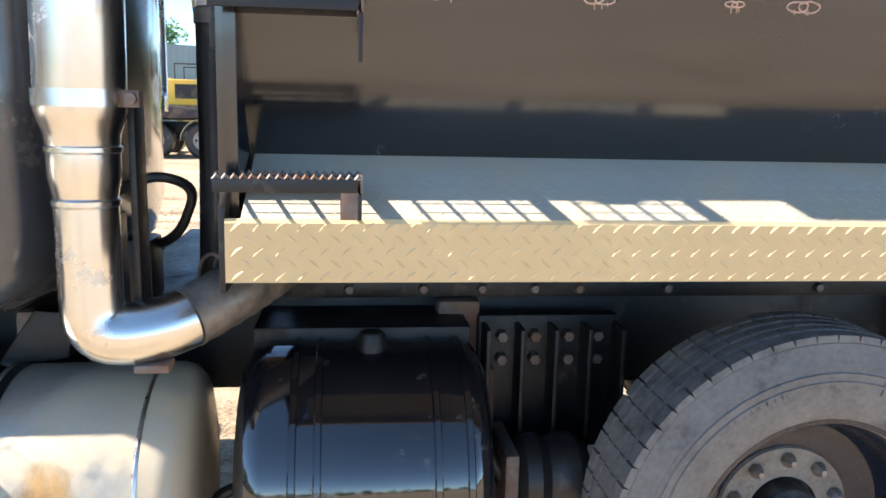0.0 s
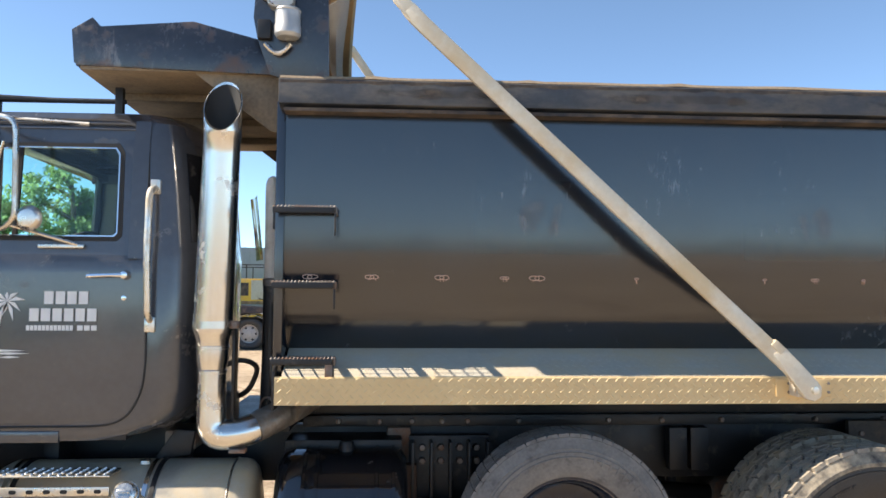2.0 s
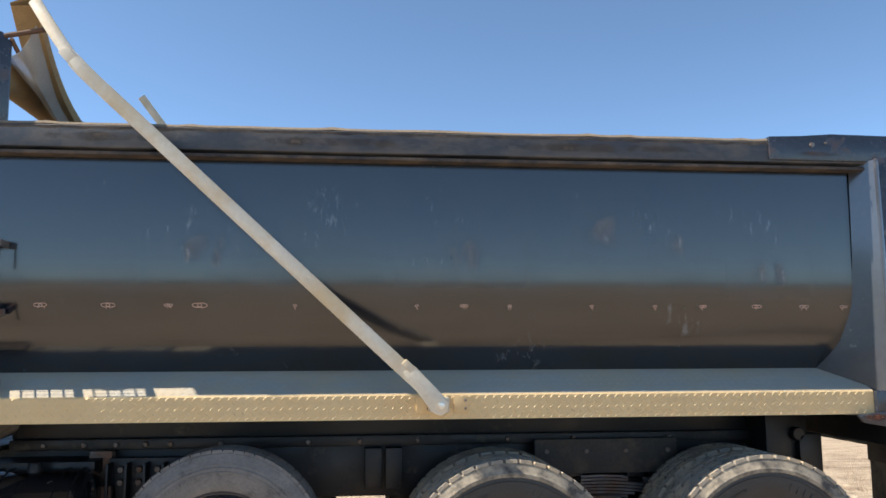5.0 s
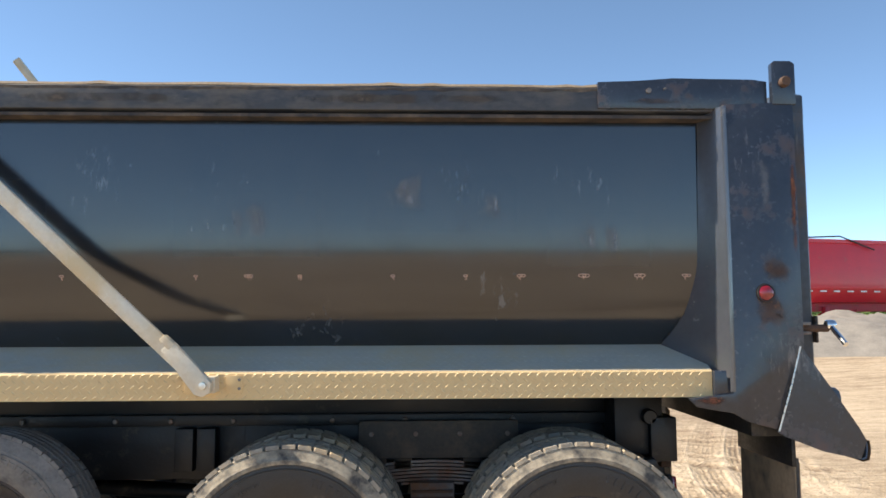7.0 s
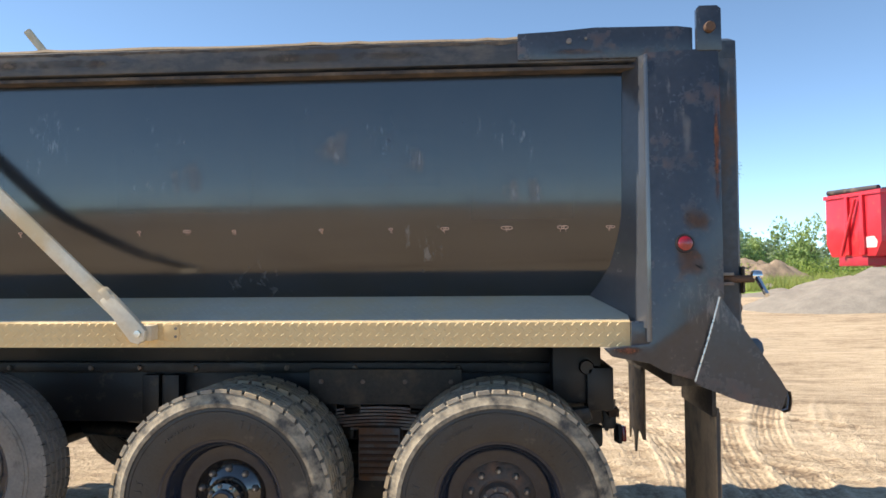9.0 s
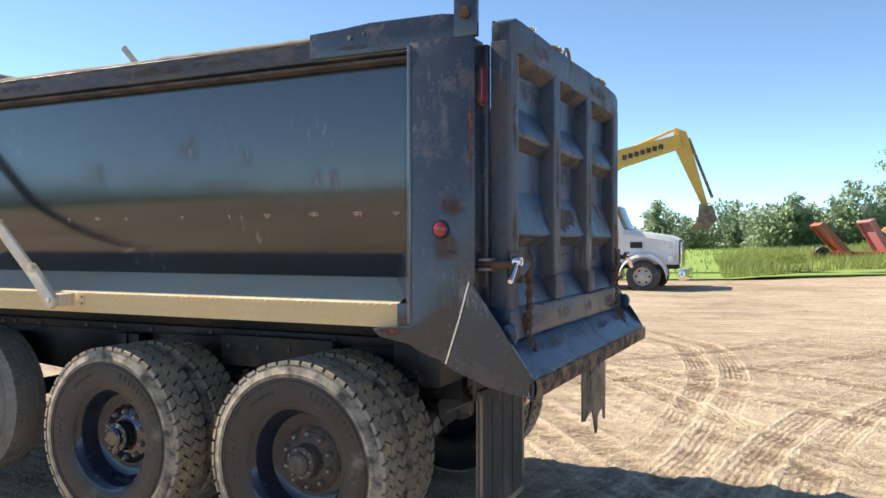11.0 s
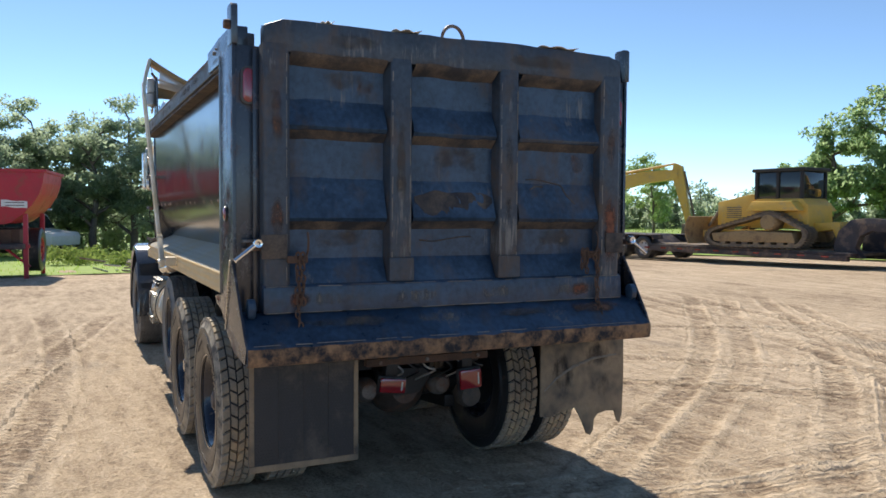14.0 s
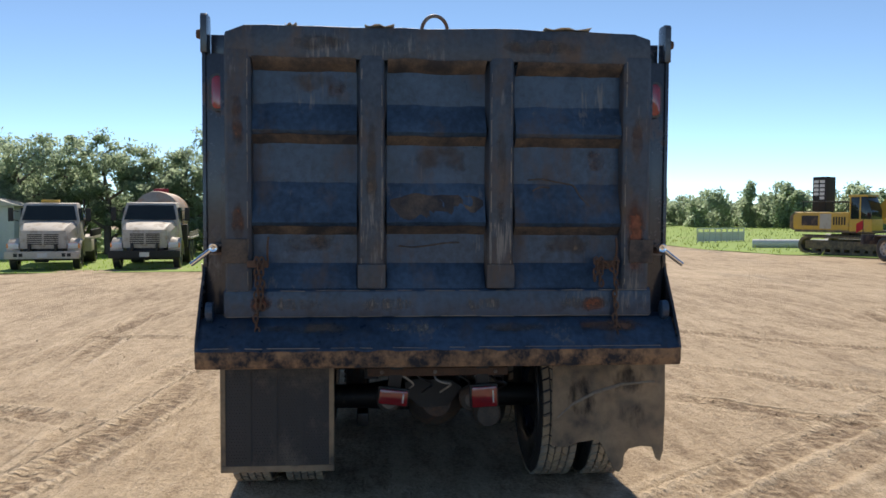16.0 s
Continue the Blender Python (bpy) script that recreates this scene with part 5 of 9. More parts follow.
    for y in (0.78, W - 0.84):
        beam = part("walking_beam", prism([(2.70, 0.36), (3.3, 0.30), (3.6, 0.30), (4.2, 0.36), (4.2, 0.45), (3.6, 0.50), (3.3, 0.50), (2.70, 0.45)], y, y + 0.08, "y", 0.012), black_iron, truck, "walking beam of the tandem suspension")
        for i in range(7):
            k = 0.44 - 0.045 * i
            part("spring_leaf", sheet([[(3.45 - k + 2 * k * t / 8, yy, 0.80 + 0.019 * (6 - i) - 0.25 * (2 * k * t / 8 - k) ** 2) for yy in (y - 0.06, y + 0.03)] for t in range(9)], thick=0.013), worn_steel, beam)
        part("spring_saddle", box(3.33, 3.57, y - 0.10, y + 0.06, 0.50, 0.80, 0.015), worn_steel, beam, "rusty spring saddle")
        for i in range(7):
            part("saddle_rib", box(3.34, 3.56, y - 0.112, y - 0.10, 0.53 + i * 0.036, 0.545 + i * 0.036, 0.003), rust_iron, beam)
    # bracing behind the dual wheels: plates and bolts on the rail
    for x in (2.05, 2.17, 3.10, 3.24, 3.62, 3.78):
        part("rail_plate", box(x, x + 0.10, 0.72, 0.80, 0.86, 1.09, 0.006), black_iron, truck)
    side = part("rail_guard", box(3.05, 3.92, 0.68, 0.72, 0.93, 1.13, 0.008), dusty_iron, truck, "dusty side plate on the frame")
    for x in (3.12, 3.36, 3.6, 3.86):
        part("guard_bolt", lathe([(0, 0.664), (0.014, 0.666), (0.014, 0.68), (0, 0.68)], 6, centre=(x, 0, 1.06)), worn_steel, side)
    part("rear_hinge", box(4.42, 4.68, 0.55, 0.80, 0.96, 1.27, 0.012), black_iron, truck, "bed hinge block")
    part("hinge_pin", lathe([(0, 0.50), (0.034, 0.50), (0.04, 0.51), (0.04, 0.56), (0, 0.56)], 20, centre=(4.60, 0, 1.16)), black_iron, truck)
    part("rear_crossmember", box(4.60, 4.74, 0.5, W - 0.5, 0.93, 1.16, 0.01), black_iron, truck)
    part("tow_bar", box(4.74, 4.80, 0.88, W - 0.88, 0.86, 0.93, 0.008), worn_steel, truck)
    part("tow_hook", prism([(4.46, 0.94), (4.60, 0.96), (4.62, 0.90), (4.55, 0.86), (4.48, 0.90)], 0.42, 0.50, "y", 0.01), black_iron, truck)
    for y, z, hw, hh, tip in ((1.02, 0.715, 0.088, 0.046, -7), (1.585, 0.712, 0.080, 0.064, 3)):
        lamp = part("tail_light", box(-0.012, 0.012, -hw - 0.01, hw + 0.01, -hh - 0.01, hh + 0.01, 0.01), black_iron, truck, "rectangular red tail light", at=pose(4.832, y, z, tip, 0, 0))
        part("lens", box(0.012, 0.040, -hw, hw, -hh, hh, 0.012), red_lens, lamp)
        # narrow pale strip draws a bright spot on the lens
        part("reflector", box(0.038, 0.043, hw * 0.62, hw * 0.74, -hh * 0.6, hh * 0.6, 0.003), clear_lens, lamp)
        part("bracket", box(-0.09, -0.012, -0.04, 0.04, hh * 0.6, 0.20, 0.006), black_iron, lamp)
    bar = part("lamp_bar", box(4.76, 4.82, 0.86, 1.74, 0.835, 0.885, 0.008), rust_iron, truck, "rusty bar carrying the tail lights")
    for y in (0.95, 1.28, 1.66):
        part("bar_bolt", lathe([(0, 4.834), (0.012, 4.832), (0.014, 4.82)], 6, "x", (0, y, 0.86)), worn_steel, bar)
    part("axle_cover", prism([(1.10, 0.72), (1.18, 0.74), (1.42, 0.73), (1.50, 0.68), (1.40, 0.55), (1.22, 0.54), (1.12, 0.62)], 4.36, 4.45, "x", 0.02), flap_rubber, truck, "dusty cover of the rear axle housing")
    part("reservoir", lathe([(0, 0.0), (0.07, 0.01), (0.085, 0.05), (0.085, 0.11), (0.07, 0.15), (0, 0.16)], 24, "x", (4.66, 1.62, 0.585)), dusty_iron, truck, "small dusty brown air can")
    for i in range(6):
        y = 1.0 + 0.12 * i
        part("air_line", tube(bend([(4.62, y, 0.94), (4.79, y + 0.05, 0.85 - 0.03 * (i % 3)), (4.74, y + 0.16, 0.77), (4.5, y + 0.1, 0.66)], 0.06), 0.007, 6), rubber if i % 2 else tarp_mesh, truck, "thin hose")
    # prop shaft
    part("drive_shaft", tube([(-0.8, 1.28, 0.85), (2.5, 1.30, 0.60)], 0.05, 14), black_iron, truck)
    part("drive_shaft", tube([(3.0, 1.33, 0.56), (3.95, 1.33, 0.56)], 0.045, 14), black_iron, truck)
    part("gearbox", box(-1.7, -0.7, 1.08, 1.5, 0.66, 1.08, 0.06), black_iron, truck)
    part("hoist_cylinder", tube([(0.3, 1.28, 1.02), (1.6, 1.28, 1.2)], 0.11, 18), black_iron, truck)


def mud_flaps():
    dusty_flap = surface("dusty_flap", (0.40, 0.285, 0.175), (0.22, 0.158, 0.10), 0.8, 0.92, scale=3, fine=40, bump=0.25, dirt=(0.09, 0.075, 0.06), dirt_amount=0.30, dirt_scale=5)
    flap = part("mud_flap", box(5.152, 5.165, 0.034, 0.676, 0.372, 1.02, 0.003), flap_rubber, truck, "black rubber mud flap with moulded ribs")
    for y in (0.20, 0.345, 0.492):
        part("flap_rib", box(5.165, 5.170, y, y + 0.008, 0.42, 0.98), flap_rubber, flap)
    for y0, y1 in ((0.05, 0.192), (0.215, 0.338), (0.36, 0.484), (0.508, 0.65)):
        dots = bmesh.new()
        for i in range(int((y1 - y0) / 0.018)):
            for j in range(30):
                y, z = y0 + 0.008 + i * 0.018 + (0.009 if j % 2 else 0), 0.435 + j * 0.0182
                vs = [dots.verts.new((5.165, y - 0.005, z)), dots.verts.new((5.165, y, z - 0.005)), dots.verts.new((5.165, y + 0.005, z)), dots.verts.new((5.165, y, z + 0.005)), dots.verts.new((5.1685, y, z))]
                for k in range(4):
                    dots.faces.new((vs[k], vs[(k + 1) % 4], vs[4]))
        bmesh.ops.recalc_face_normals(dots, faces=dots.faces[:])
        part("pimple_field", dots, flap_rubber, flap, "raised pimples of the flap", kind="stuff", angle=0)
    part("flap_hem", box(5.165, 5.171, 0.036, 0.674, 0.374, 0.41, 0.003), dusty_flap, flap)
    for y in (0.036, 0.646):
        part("flap_hem", box(5.165, 5.1705, y, y + 0.028, 0.412, 1.0, 0.003), dusty_flap, flap)
    part("flap_front", box(5.146, 5.152, 0.038, 0.672, 0.376, 1.0, 0.002), dusty_flap, flap, "dusty tan front of the flap")
    torn = [(1.945, 1.04), (1.945, 0.49), (2.02, 0.478), (2.09, 0.505), (2.17, 0.515), (2.22, 0.525), (2.255, 0.47), (2.28, 0.425), (2.32, 0.338), (2.35, 0.325), (2.375, 0.36), (2.38, 0.43), (2.41, 0.463), (2.48, 0.478), (2.55, 0.472), (2.575, 0.40), (2.60, 0.385), (2.618, 0.45), (2.625, 0.70), (2.62, 1.04)]
    torn_flap = part("mud_flap", prism(torn, 5.152, 5.164, "x", 0.002), dusty_flap, truck, "torn dusty mud flap with a ragged lower edge")
    scuff = surface("scuff", (0.33, 0.28, 0.22), (0.17, 0.14, 0.11), 0.8, 0.9, scale=6, fine=40, bump=0.2)
    part("flap_scuff", tube([(5.163, 1.975, 0.655), (5.164, 2.07, 0.735), (5.164, 2.2, 0.80), (5.164, 2.36, 0.845), (5.163, 2.56, 0.86)], [0.004, 0.008, 0.010, 0.010, 0.006], 6), scuff, torn_flap, "pale scuff mark")
    for y0, y1, z0, z1 in ((1.97, 2.25, 0.55, 0.98), (2.25, 2.60, 0.50, 0.80), (2.2, 2.58, 0.72, 1.02)):
        film("stain", lambda u, v: (5.1655, y0 + (y1 - y0) * u, z0 + (z1 - z0) * v), dark_film, torn_flap)
    for y in (0.03, 1.94):
        part("flap_hanger", box(5.13, 5.151, y, y + 0.64, 0.98, 1.11, 0.005), black_iron, truck)


# ---- tanks and exhaust ----
def tanks():
    y, z, r = 0.47, 0.655, 0.335
    prof = [(0, -0.135), (r - 0.09, -0.137), (r - 0.03, -0.150), (r - 0.008, -0.172), (r, -0.20), (r, -1.30), (r - 0.02, -1.34), (r - 0.09, -1.36), (0, -1.365)]
    tank = part("fuel_tank", lathe(prof, 72, "x", (0, y, z)), tank_alu, truck, "dusty polished aluminium fuel tank", angle=50)
    for x in (-0.585, -1.22):
        for dx in (0.0, 0.035):
            part("tank_strap", lathe([(r + 0.001, x - dx - 0.011), (r + 0.007, x - dx - 0.011), (r + 0.007, x - dx + 0.011), (r + 0.001, x - dx + 0.011)], 72, "x", (0, y, z), close=True), chrome if dx else black_iron, tank)
    for x in (-0.24,):
        part("seam", lathe([(r, x - 0.006), (r + 0.004, x), (r, x + 0.006)], 72, "x", (0, y, z)), aluminium, tank)
    for x0, x1, a0, a1 in ((-0.56, -0.18, 195, 265), (-1.15, -0.66, 180, 260), (-0.55, -0.25, 130, 200)):
        film("stain", lambda u, v: (x0 + (x1 - x0) * u, y + (r + 0.002) * math.cos(radians(a0 + (a1 - a0) * v)), z + (r + 0.002) * math.sin(radians(a0 + (a1 - a0) * v))), tank_stain, tank, "orange-brown run of dirt", 6, 16)
    cap = part("filler_cap", lathe([(0, 0.062), (0.040, 0.060), (0.052, 0.050), (0.055, 0.028), (0.06, 0.026), (0.062, 0.0), (0, 0)], 28, "z"), aluminium, tank, "round aluminium filler cap", at=pose(-0.675, 0.165, 0.885, 58, 0, 0))
    part("cap_grip", box(-0.03, 0.03, -0.007, 0.007, 0.06, 0.07, 0.003), aluminium, cap)
    part("vent_cap", lathe([(0, 0.018), (0.026, 0.016), (0.03, 0.0), (0, 0)], 20, "z"), aluminium, tank, at=(-0.665, 0.40, 0.985))
    # the perforated tread strip and the step cut into the tank
    tread = bmesh.new()
    box(-1.30, -0.76, 0.175, 0.185, 0.885, 0.925, 0.004, tread)
    box(-1.30, -0.76, 0.18, 0.36, 0.968, 0.975, 0.003, tread)
    strip = part("tread_strip", tread, aluminium, tank, "perforated aluminium tread strip")
    for i in range(13):
        for j in range(4):
            part("punch", lathe([(0.007, 0.0), (0.0085, 0.006), (0.011, 0.0)], 10, "z"), aluminium, strip, at=(-1.28 + i * 0.041, 0.205 + j * 0.042, 0.975))
    for i in range(7):
        part("oval_hole", prism(rounded(-0.016, 0.016, -0.009, 0.009, 0.0085), -0.002, 0.0, "y"), seat_black, strip, at=(-1.26 + i * 0.075, 0.174, 0.905))
    part("tank_step", ring_plate(rounded(-1.32, -0.80, 0.42, 0.80, 0.07), rounded(-1.28, -0.84, 0.45, 0.765, 0.055), 0.128, 0.20, "y"), aluminium, tank, "step well recessed into the tank")
    part("step_well", prism(rounded(-1.29, -0.83, 0.44, 0.775, 0.06), 0.150, 0.158, "y"), dust_and_bounce, tank, "dusty inside of the step well")
    part("step_tread", box(-1.27, -0.86, 0.105, 0.16, 0.49, 0.515, 0.006), aluminium, tank)
    for x in (-0.58, -1.2):
        part("tank_bracket", box(x - 0.04, x + 0.04, 0.62, 0.84, 0.45, 1.07, 0.01), black_iron, tank)
    # hydraulic oil tank, black and shiny
    y, z, r = 0.545, 0.675, 0.355
    prof = [(0, -0.045), (r - 0.12, -0.045), (r - 0.05, -0.035), (r - 0.012, -0.010), (r, 0.03), (r, 0.54), (r - 0.012, 0.575), (r - 0.05, 0.598), (r - 0.12, 0.608), (0, 0.61)]
    oil = part("oil_tank", lathe(prof, 72, "x", (0, y, z)), black_gloss, truck, "glossy black cylindrical oil tank with strap ribs", angle=50)
    for x in (0.105, 0.165, 0.455, 0.535):
        part("strap", lathe([(r, x - 0.010), (r + 0.006, x - 0.007), (r + 0.006, x + 0.007), (r, x + 0.010)], 72, "x", (0, y, z)), black_gloss, oil)
    part("drain", tube([(0.43, 0.45, 0.32), (0.43, 0.45, 0.24)], 0.007, 8), black_iron, oil)
    part("oil_cap", lathe([(0, 0.05), (0.03, 0.05), (0.035, 0.04), (0.04, 0.0), (0, 0)], 18, "z"), black_iron, oil, at=(0.30, 0.50, 1.02))
    part("tank_saddle", box(-0.02, 0.58, 0.58, 0.84, 0.98, 1.06, 0.01), black_iron, oil)
    part("oil_hose", tube(bend([(-0.05, 0.55, 0.62), (-0.12, 0.53, 0.60), (-0.13, 0.6, 0.50), (0.0, 0.75, 0.36)], 0.05), 0.018, 10), rubber, oil)
    part("oil_hose", tube(bend([(0.60, 0.5, 0.75), (0.70, 0.48, 0.60), (0.72, 0.55, 0.45), (0.9, 0.7, 0.6)], 0.06), 0.016, 10), rubber, oil)


def exhaust(far=False):
    x, y, yl, xl = -0.280, 0.14, 0.21, -0.318
    stack = bmesh.new()
    # upper pipe: swells downwards, cut at a slant to the outside
    rings = []
    n = 40
    for z, r in ((1.655, 0.089), (1.72, 0.0895), (2.0, 0.088), (2.2, 0.086), (2.45, 0.083), (2.53, 0.083)):
        u = (2.6 - z) / 0.95
        rings.append([(x + (xl - x) * u + r * math.cos(2 * math.pi * k / n), y + (yl - y) * u + r * math.sin(2 * math.pi * k / n), z) for k in range(n)])
    for lift in (0.0, 0.5, 1.0):
        ring = []
        for k in range(n):
            a = 2 * math.pi * k / n
            yy = 0.085 * math.sin(a)
            top = 2.69 + yy * 1.6
            ring.append((x + 0.085 * math.cos(a), y + yy - 0.004 * lift, 2.54 + (top - 2.54) * lift))
        rings.append(ring)
    sheet([r + r[:1] for r in rings], stack, thick=-0.002)
    bmesh.ops.remove_doubles(stack, verts=stack.verts[:], dist=1e-5)
    pipe = part("exhaust_pipe", flip(stack, far), stack_steel, truck, "tall chrome exhaust pipe with a slant-cut tip")
    liner = []
    for z, lift in ((2.47, 0.0), (2.54, 0.0), (0, 0.5), (0, 0.985)):
        ring = []
        for k in range(n):
            a = 2 * math.pi * k / n
            yy = 0.079 * math.sin(a)
            ring.append((x + 0.080 * math.cos(a), y + 0.010 * (1 if not lift and z < 2.5 else 0) + yy - 0.004 * lift, 2.54 + (2.69 + yy * 1.6 - 2.54) * lift if lift else z))
        liner.append(ring)
    part("soot_liner", flip(sheet([r + r[:1] for r in liner]), far), seat_black, pipe, "soot-black inside of the pipe")
    # black disc added across the pipe to draw its unlit depth
    part("dark_plug", flip(lathe([(0, 2.48), (0.078, 2.48)], 32, "z", (x, y + 0.008, 0)), far), seat_black, pipe)
    elbow_pts = bend([(xl, yl, 1.30), (xl, yl, 1.145), (xl + 0.15, yl + 0.02, 1.155), (xl + 0.30, yl + 0.15, 1.22), (xl + 0.42, yl + 0.42, 1.27)], 0.14, 8)
    flare = [(0.092, 1.66), (0.092, 1.635), (0.086, 1.615), (0.076, 1.59), (0.074, 1.565), (0.078, 1.562), (0.078, 1.552), (0.074, 1.548), (0.074, 1.50), (0.069, 1.475), (0.065, 1.455), (0.070, 1.45), (0.070, 1.44), (0.066, 1.435), (0.066, 1.29)]
    part("flared_joint", flip(lathe(flare, 40, "z", (xl, yl, 0)), far), stack_steel, pipe, "flared exhaust joint with ribs")
    cut = 17
    part("elbow", flip(tube(elbow_pts[:cut + 1], [0.066 + 0.004 * min(1, i / 6) for i in range(cut + 1)], 32), far), stack_steel, pipe, "bent chrome elbow")
    part("flex_pipe", flip(tube(elbow_pts[cut:], [0.0695 if i % 2 else 0.0725 for i in range(len(elbow_pts) - cut)], 28), far), flex_steel, pipe, "grimy ribbed lower exhaust pipe")
    band = part("clamp_band", flip(lathe([(0.0935, 1.645), (0.0955, 1.645), (0.0955, 1.68), (0.0935, 1.68)], 40, "z", (xl, yl, 0), close=True), far), stack_steel, pipe)
    part("clamp_lug", flip(box(xl + 0.09, xl + 0.125, yl - 0.03, yl + 0.005, 1.645, 1.68, 0.003), far), worn_steel, band)
    part("clamp_bolt", flip(lathe([(0, yl - 0.047), (0.012, yl - 0.045), (0.012, yl - 0.03), (0, yl - 0.03)], 12, centre=(xl + 0.11, 0, 1.663)), far), worn_steel, band)
    part("elbow_clamp", flip(box(xl + 0.09, xl + 0.165, yl - 0.035, yl + 0.03, 1.070, 1.088, 0.004), far), worn_steel, pipe)
    for i in range(3):
        part("hose_clamp", flip(tube([(xl + 0.24 + 0.03 * i + 0.045 * math.cos(a), yl + 0.13 + 0.04 * i - 0.05 * math.cos(a), 1.238 + 0.005 * i + 0.07 * math.sin(a)) for a in [2 * math.pi * k / 20 for k in range(21)]], 0.005, 6, cap=False), far), worn_steel, pipe)
    part("clamp_screw", flip(tube([(xl + 0.27, yl + 0.07, 1.165), (xl + 0.30, yl + 0.08, 1.225)], 0.010, 8), far), worn_steel, pipe)
    part("stack_mount", flip(box(-0.36, -0.29, 0.28, 0.42, 1.10, 1.40, 0.01), far), black_iron, pipe)
    part("heat_shield", flip(prism([(-0.235, 1.20), (-0.22, 1.20), (-0.22, 1.66), (-0.235, 1.66)], 0.24, 0.33, "y", 0.003), far), black_iron, pipe)


def far_stack():
    """The pale intake pipe standing before the bed, black below."""
    cream = surface("cream_pipe", (0.82, 0.79, 0.72), (0.70, 0.67, 0.60), 0.4, 0.55, scale=5, fine=40, bump=0.05, dirt=(0.4, 0.33, 0.24), dirt_amount=0.2)
    pipe = part("intake_pipe", tube([(-0.094, 0.51, 1.86), (-0.095, 0.51, 2.34), (-0.095, 0.51, 2.38), (-0.095, 0.51, 2.405), (-0.095, 0.51, 2.415)], [0.037, 0.037, 0.034, 0.024, 0.008], 20), cream, truck, "cream pipe standing before the bed")
    part("lower_pipe", tube([(-0.094, 0.51, 1.87), (-0.093, 0.51, 1.5), (-0.10, 0.53, 1.12)], [0.041, 0.042, 0.048], 18), black_iron, pipe, "black rubber lower duct")
    part("pipe_band", lathe([(0.042, 1.85), (0.045, 1.85), (0.045, 1.885), (0.038, 1.89)], 20, "z", (-0.094, 0.51, 0)), worn_steel, pipe)


# ---- cab ----
def cab():
    y0, y1 = 0.25, W - 0.25
    # rounded plan of the rear corner
    ring = []
    for px, py in ((-0.72, 0.25), (-0.60, 0.25), (-0.53, 0.254), (-0.49, 0.272), (-0.455, 0.31), (-0.42, 0.38), (-0.385, 0.48), (-0.355, 0.62), (-0.335, 0.85), (-0.345, 1.05), (-0.39, 1.28), (-0.47, 1.60), (-0.56, 1.95), (-0.64, 2.20), (-0.72, 2.31)):
        ring.append((px, py))
    plan = [(-1.62, y0 + 0.01)] + ring + [(-1.62, y1 - 0.01)]

    def level(z, inset, back=0.0):
        out = []
        for px, py in plan:
            s = inset if py < W / 2 else -inset
            out.append((px - (back if px > -0.9 else 0), py + s, z))
        return out

    rows = [level(1.108, 0.05, 0.42), level(1.118, 0.015, 0.33), level(1.148, 0.0, 0.19), level(1.196, 0.0, 0.085), level(1.263, 0.0, 0.03), level(1.36, 0.0, 0.002), level(1.97, 0.0), level(2.00, 0.005), level(2.3, 0.03, 0.03), level(2.55, 0.055, 0.06), level(2.64, 0.075, 0.09), level(2.69, 0.12, 0.14), level(2.715, 0.24, 0.24)]
    shell = bmesh.new()
    vs = [[shell.verts.new(p) for p in r] for r in rows]
    k = len(plan)
    for r in range(len(rows) - 1):
        for i in range(k - 1):
            side = i == 0 or i == k - 2
            if side and 6 <= r <= 9:
                continue
            shell.faces.new((vs[r][i], vs[r][i + 1], vs[r + 1][i + 1], vs[r + 1][i]))
    bmesh.ops.recalc_face_normals(shell, faces=shell.faces[:])
    body = part("cab", shell, cab_paint, truck, "dark grey truck cab with a lettered door", angle=30)
    part("cab_roof", prism([(q[0], q[1]) for q in level(2.715, 0.235, 0.235)], 2.700, 2.720, "z"), cab_paint, body)
    part("cab_floor", box(-1.6, -0.72, y0 + 0.02, y1 - 0.02, 1.12, 1.16), black_iron, body)
    for s in (False, True):
        # the B pillar and the roof side beside the window
        part("roof_side", flip(prism([(y0 + 0.050, 2.60), (y0 + 0.075, 2.64), (y0 + 0.12, 2.69), (y0 + 0.24, 2.714), (y0 + 0.24, 2.69), (y0 + 0.14, 2.66), (y0 + 0.10, 2.60)], -1.62, -0.68, "x"), s), cab_paint, body)
        part("pillar", flip(sheet([[(-0.73, y0 + 0.001, 1.97), (-0.66, y0 + 0.018, 1.97)], [(-0.73, y0 + 0.03, 2.3), (-0.66, y0 + 0.042, 2.3)], [(-0.73, y0 + 0.055, 2.55), (-0.66, y0 + 0.064, 2.55)], [(-0.73, y0 + 0.075, 2.64), (-0.66, y0 + 0.082, 2.64)]], thick=-0.02), s), cab_paint, body)
        door = part("door", flip(door_skin(y0), s), cab_paint, body, "dark grey cab door with white lettering" if not s else "", angle=30)
        # the shut line, window rubber and pane
        part("shut_line", flip(tube([(x, y0 - 0.004 + max(0, z - 1.97) * 0.095, z) for x, z in bend2([(-1.60, 1.183), (-0.875, 1.186), (-0.80, 1.193), (-0.752, 1.208), (-0.712, 1.236), (-0.684, 1.275), (-0.658, 1.33), (-0.643, 1.39), (-0.636, 1.47), (-0.636, 1.97), (-0.662, 2.50), (-0.74, 2.625), (-1.55, 2.63)], 0.02)], 0.005, 6), s), seat_black, door)
        outline = [(-1.50, 2.055), (-0.79, 2.055), (-0.765, 2.08), (-0.775, 2.49), (-0.80, 2.53), (-1.30, 2.53), (-1.44, 2.50)]
        inner = [(-1.475, 2.075), (-0.80, 2.075), (-0.785, 2.09), (-0.793, 2.48), (-0.812, 2.51), (-1.29, 2.51), (-1.425, 2.485)]
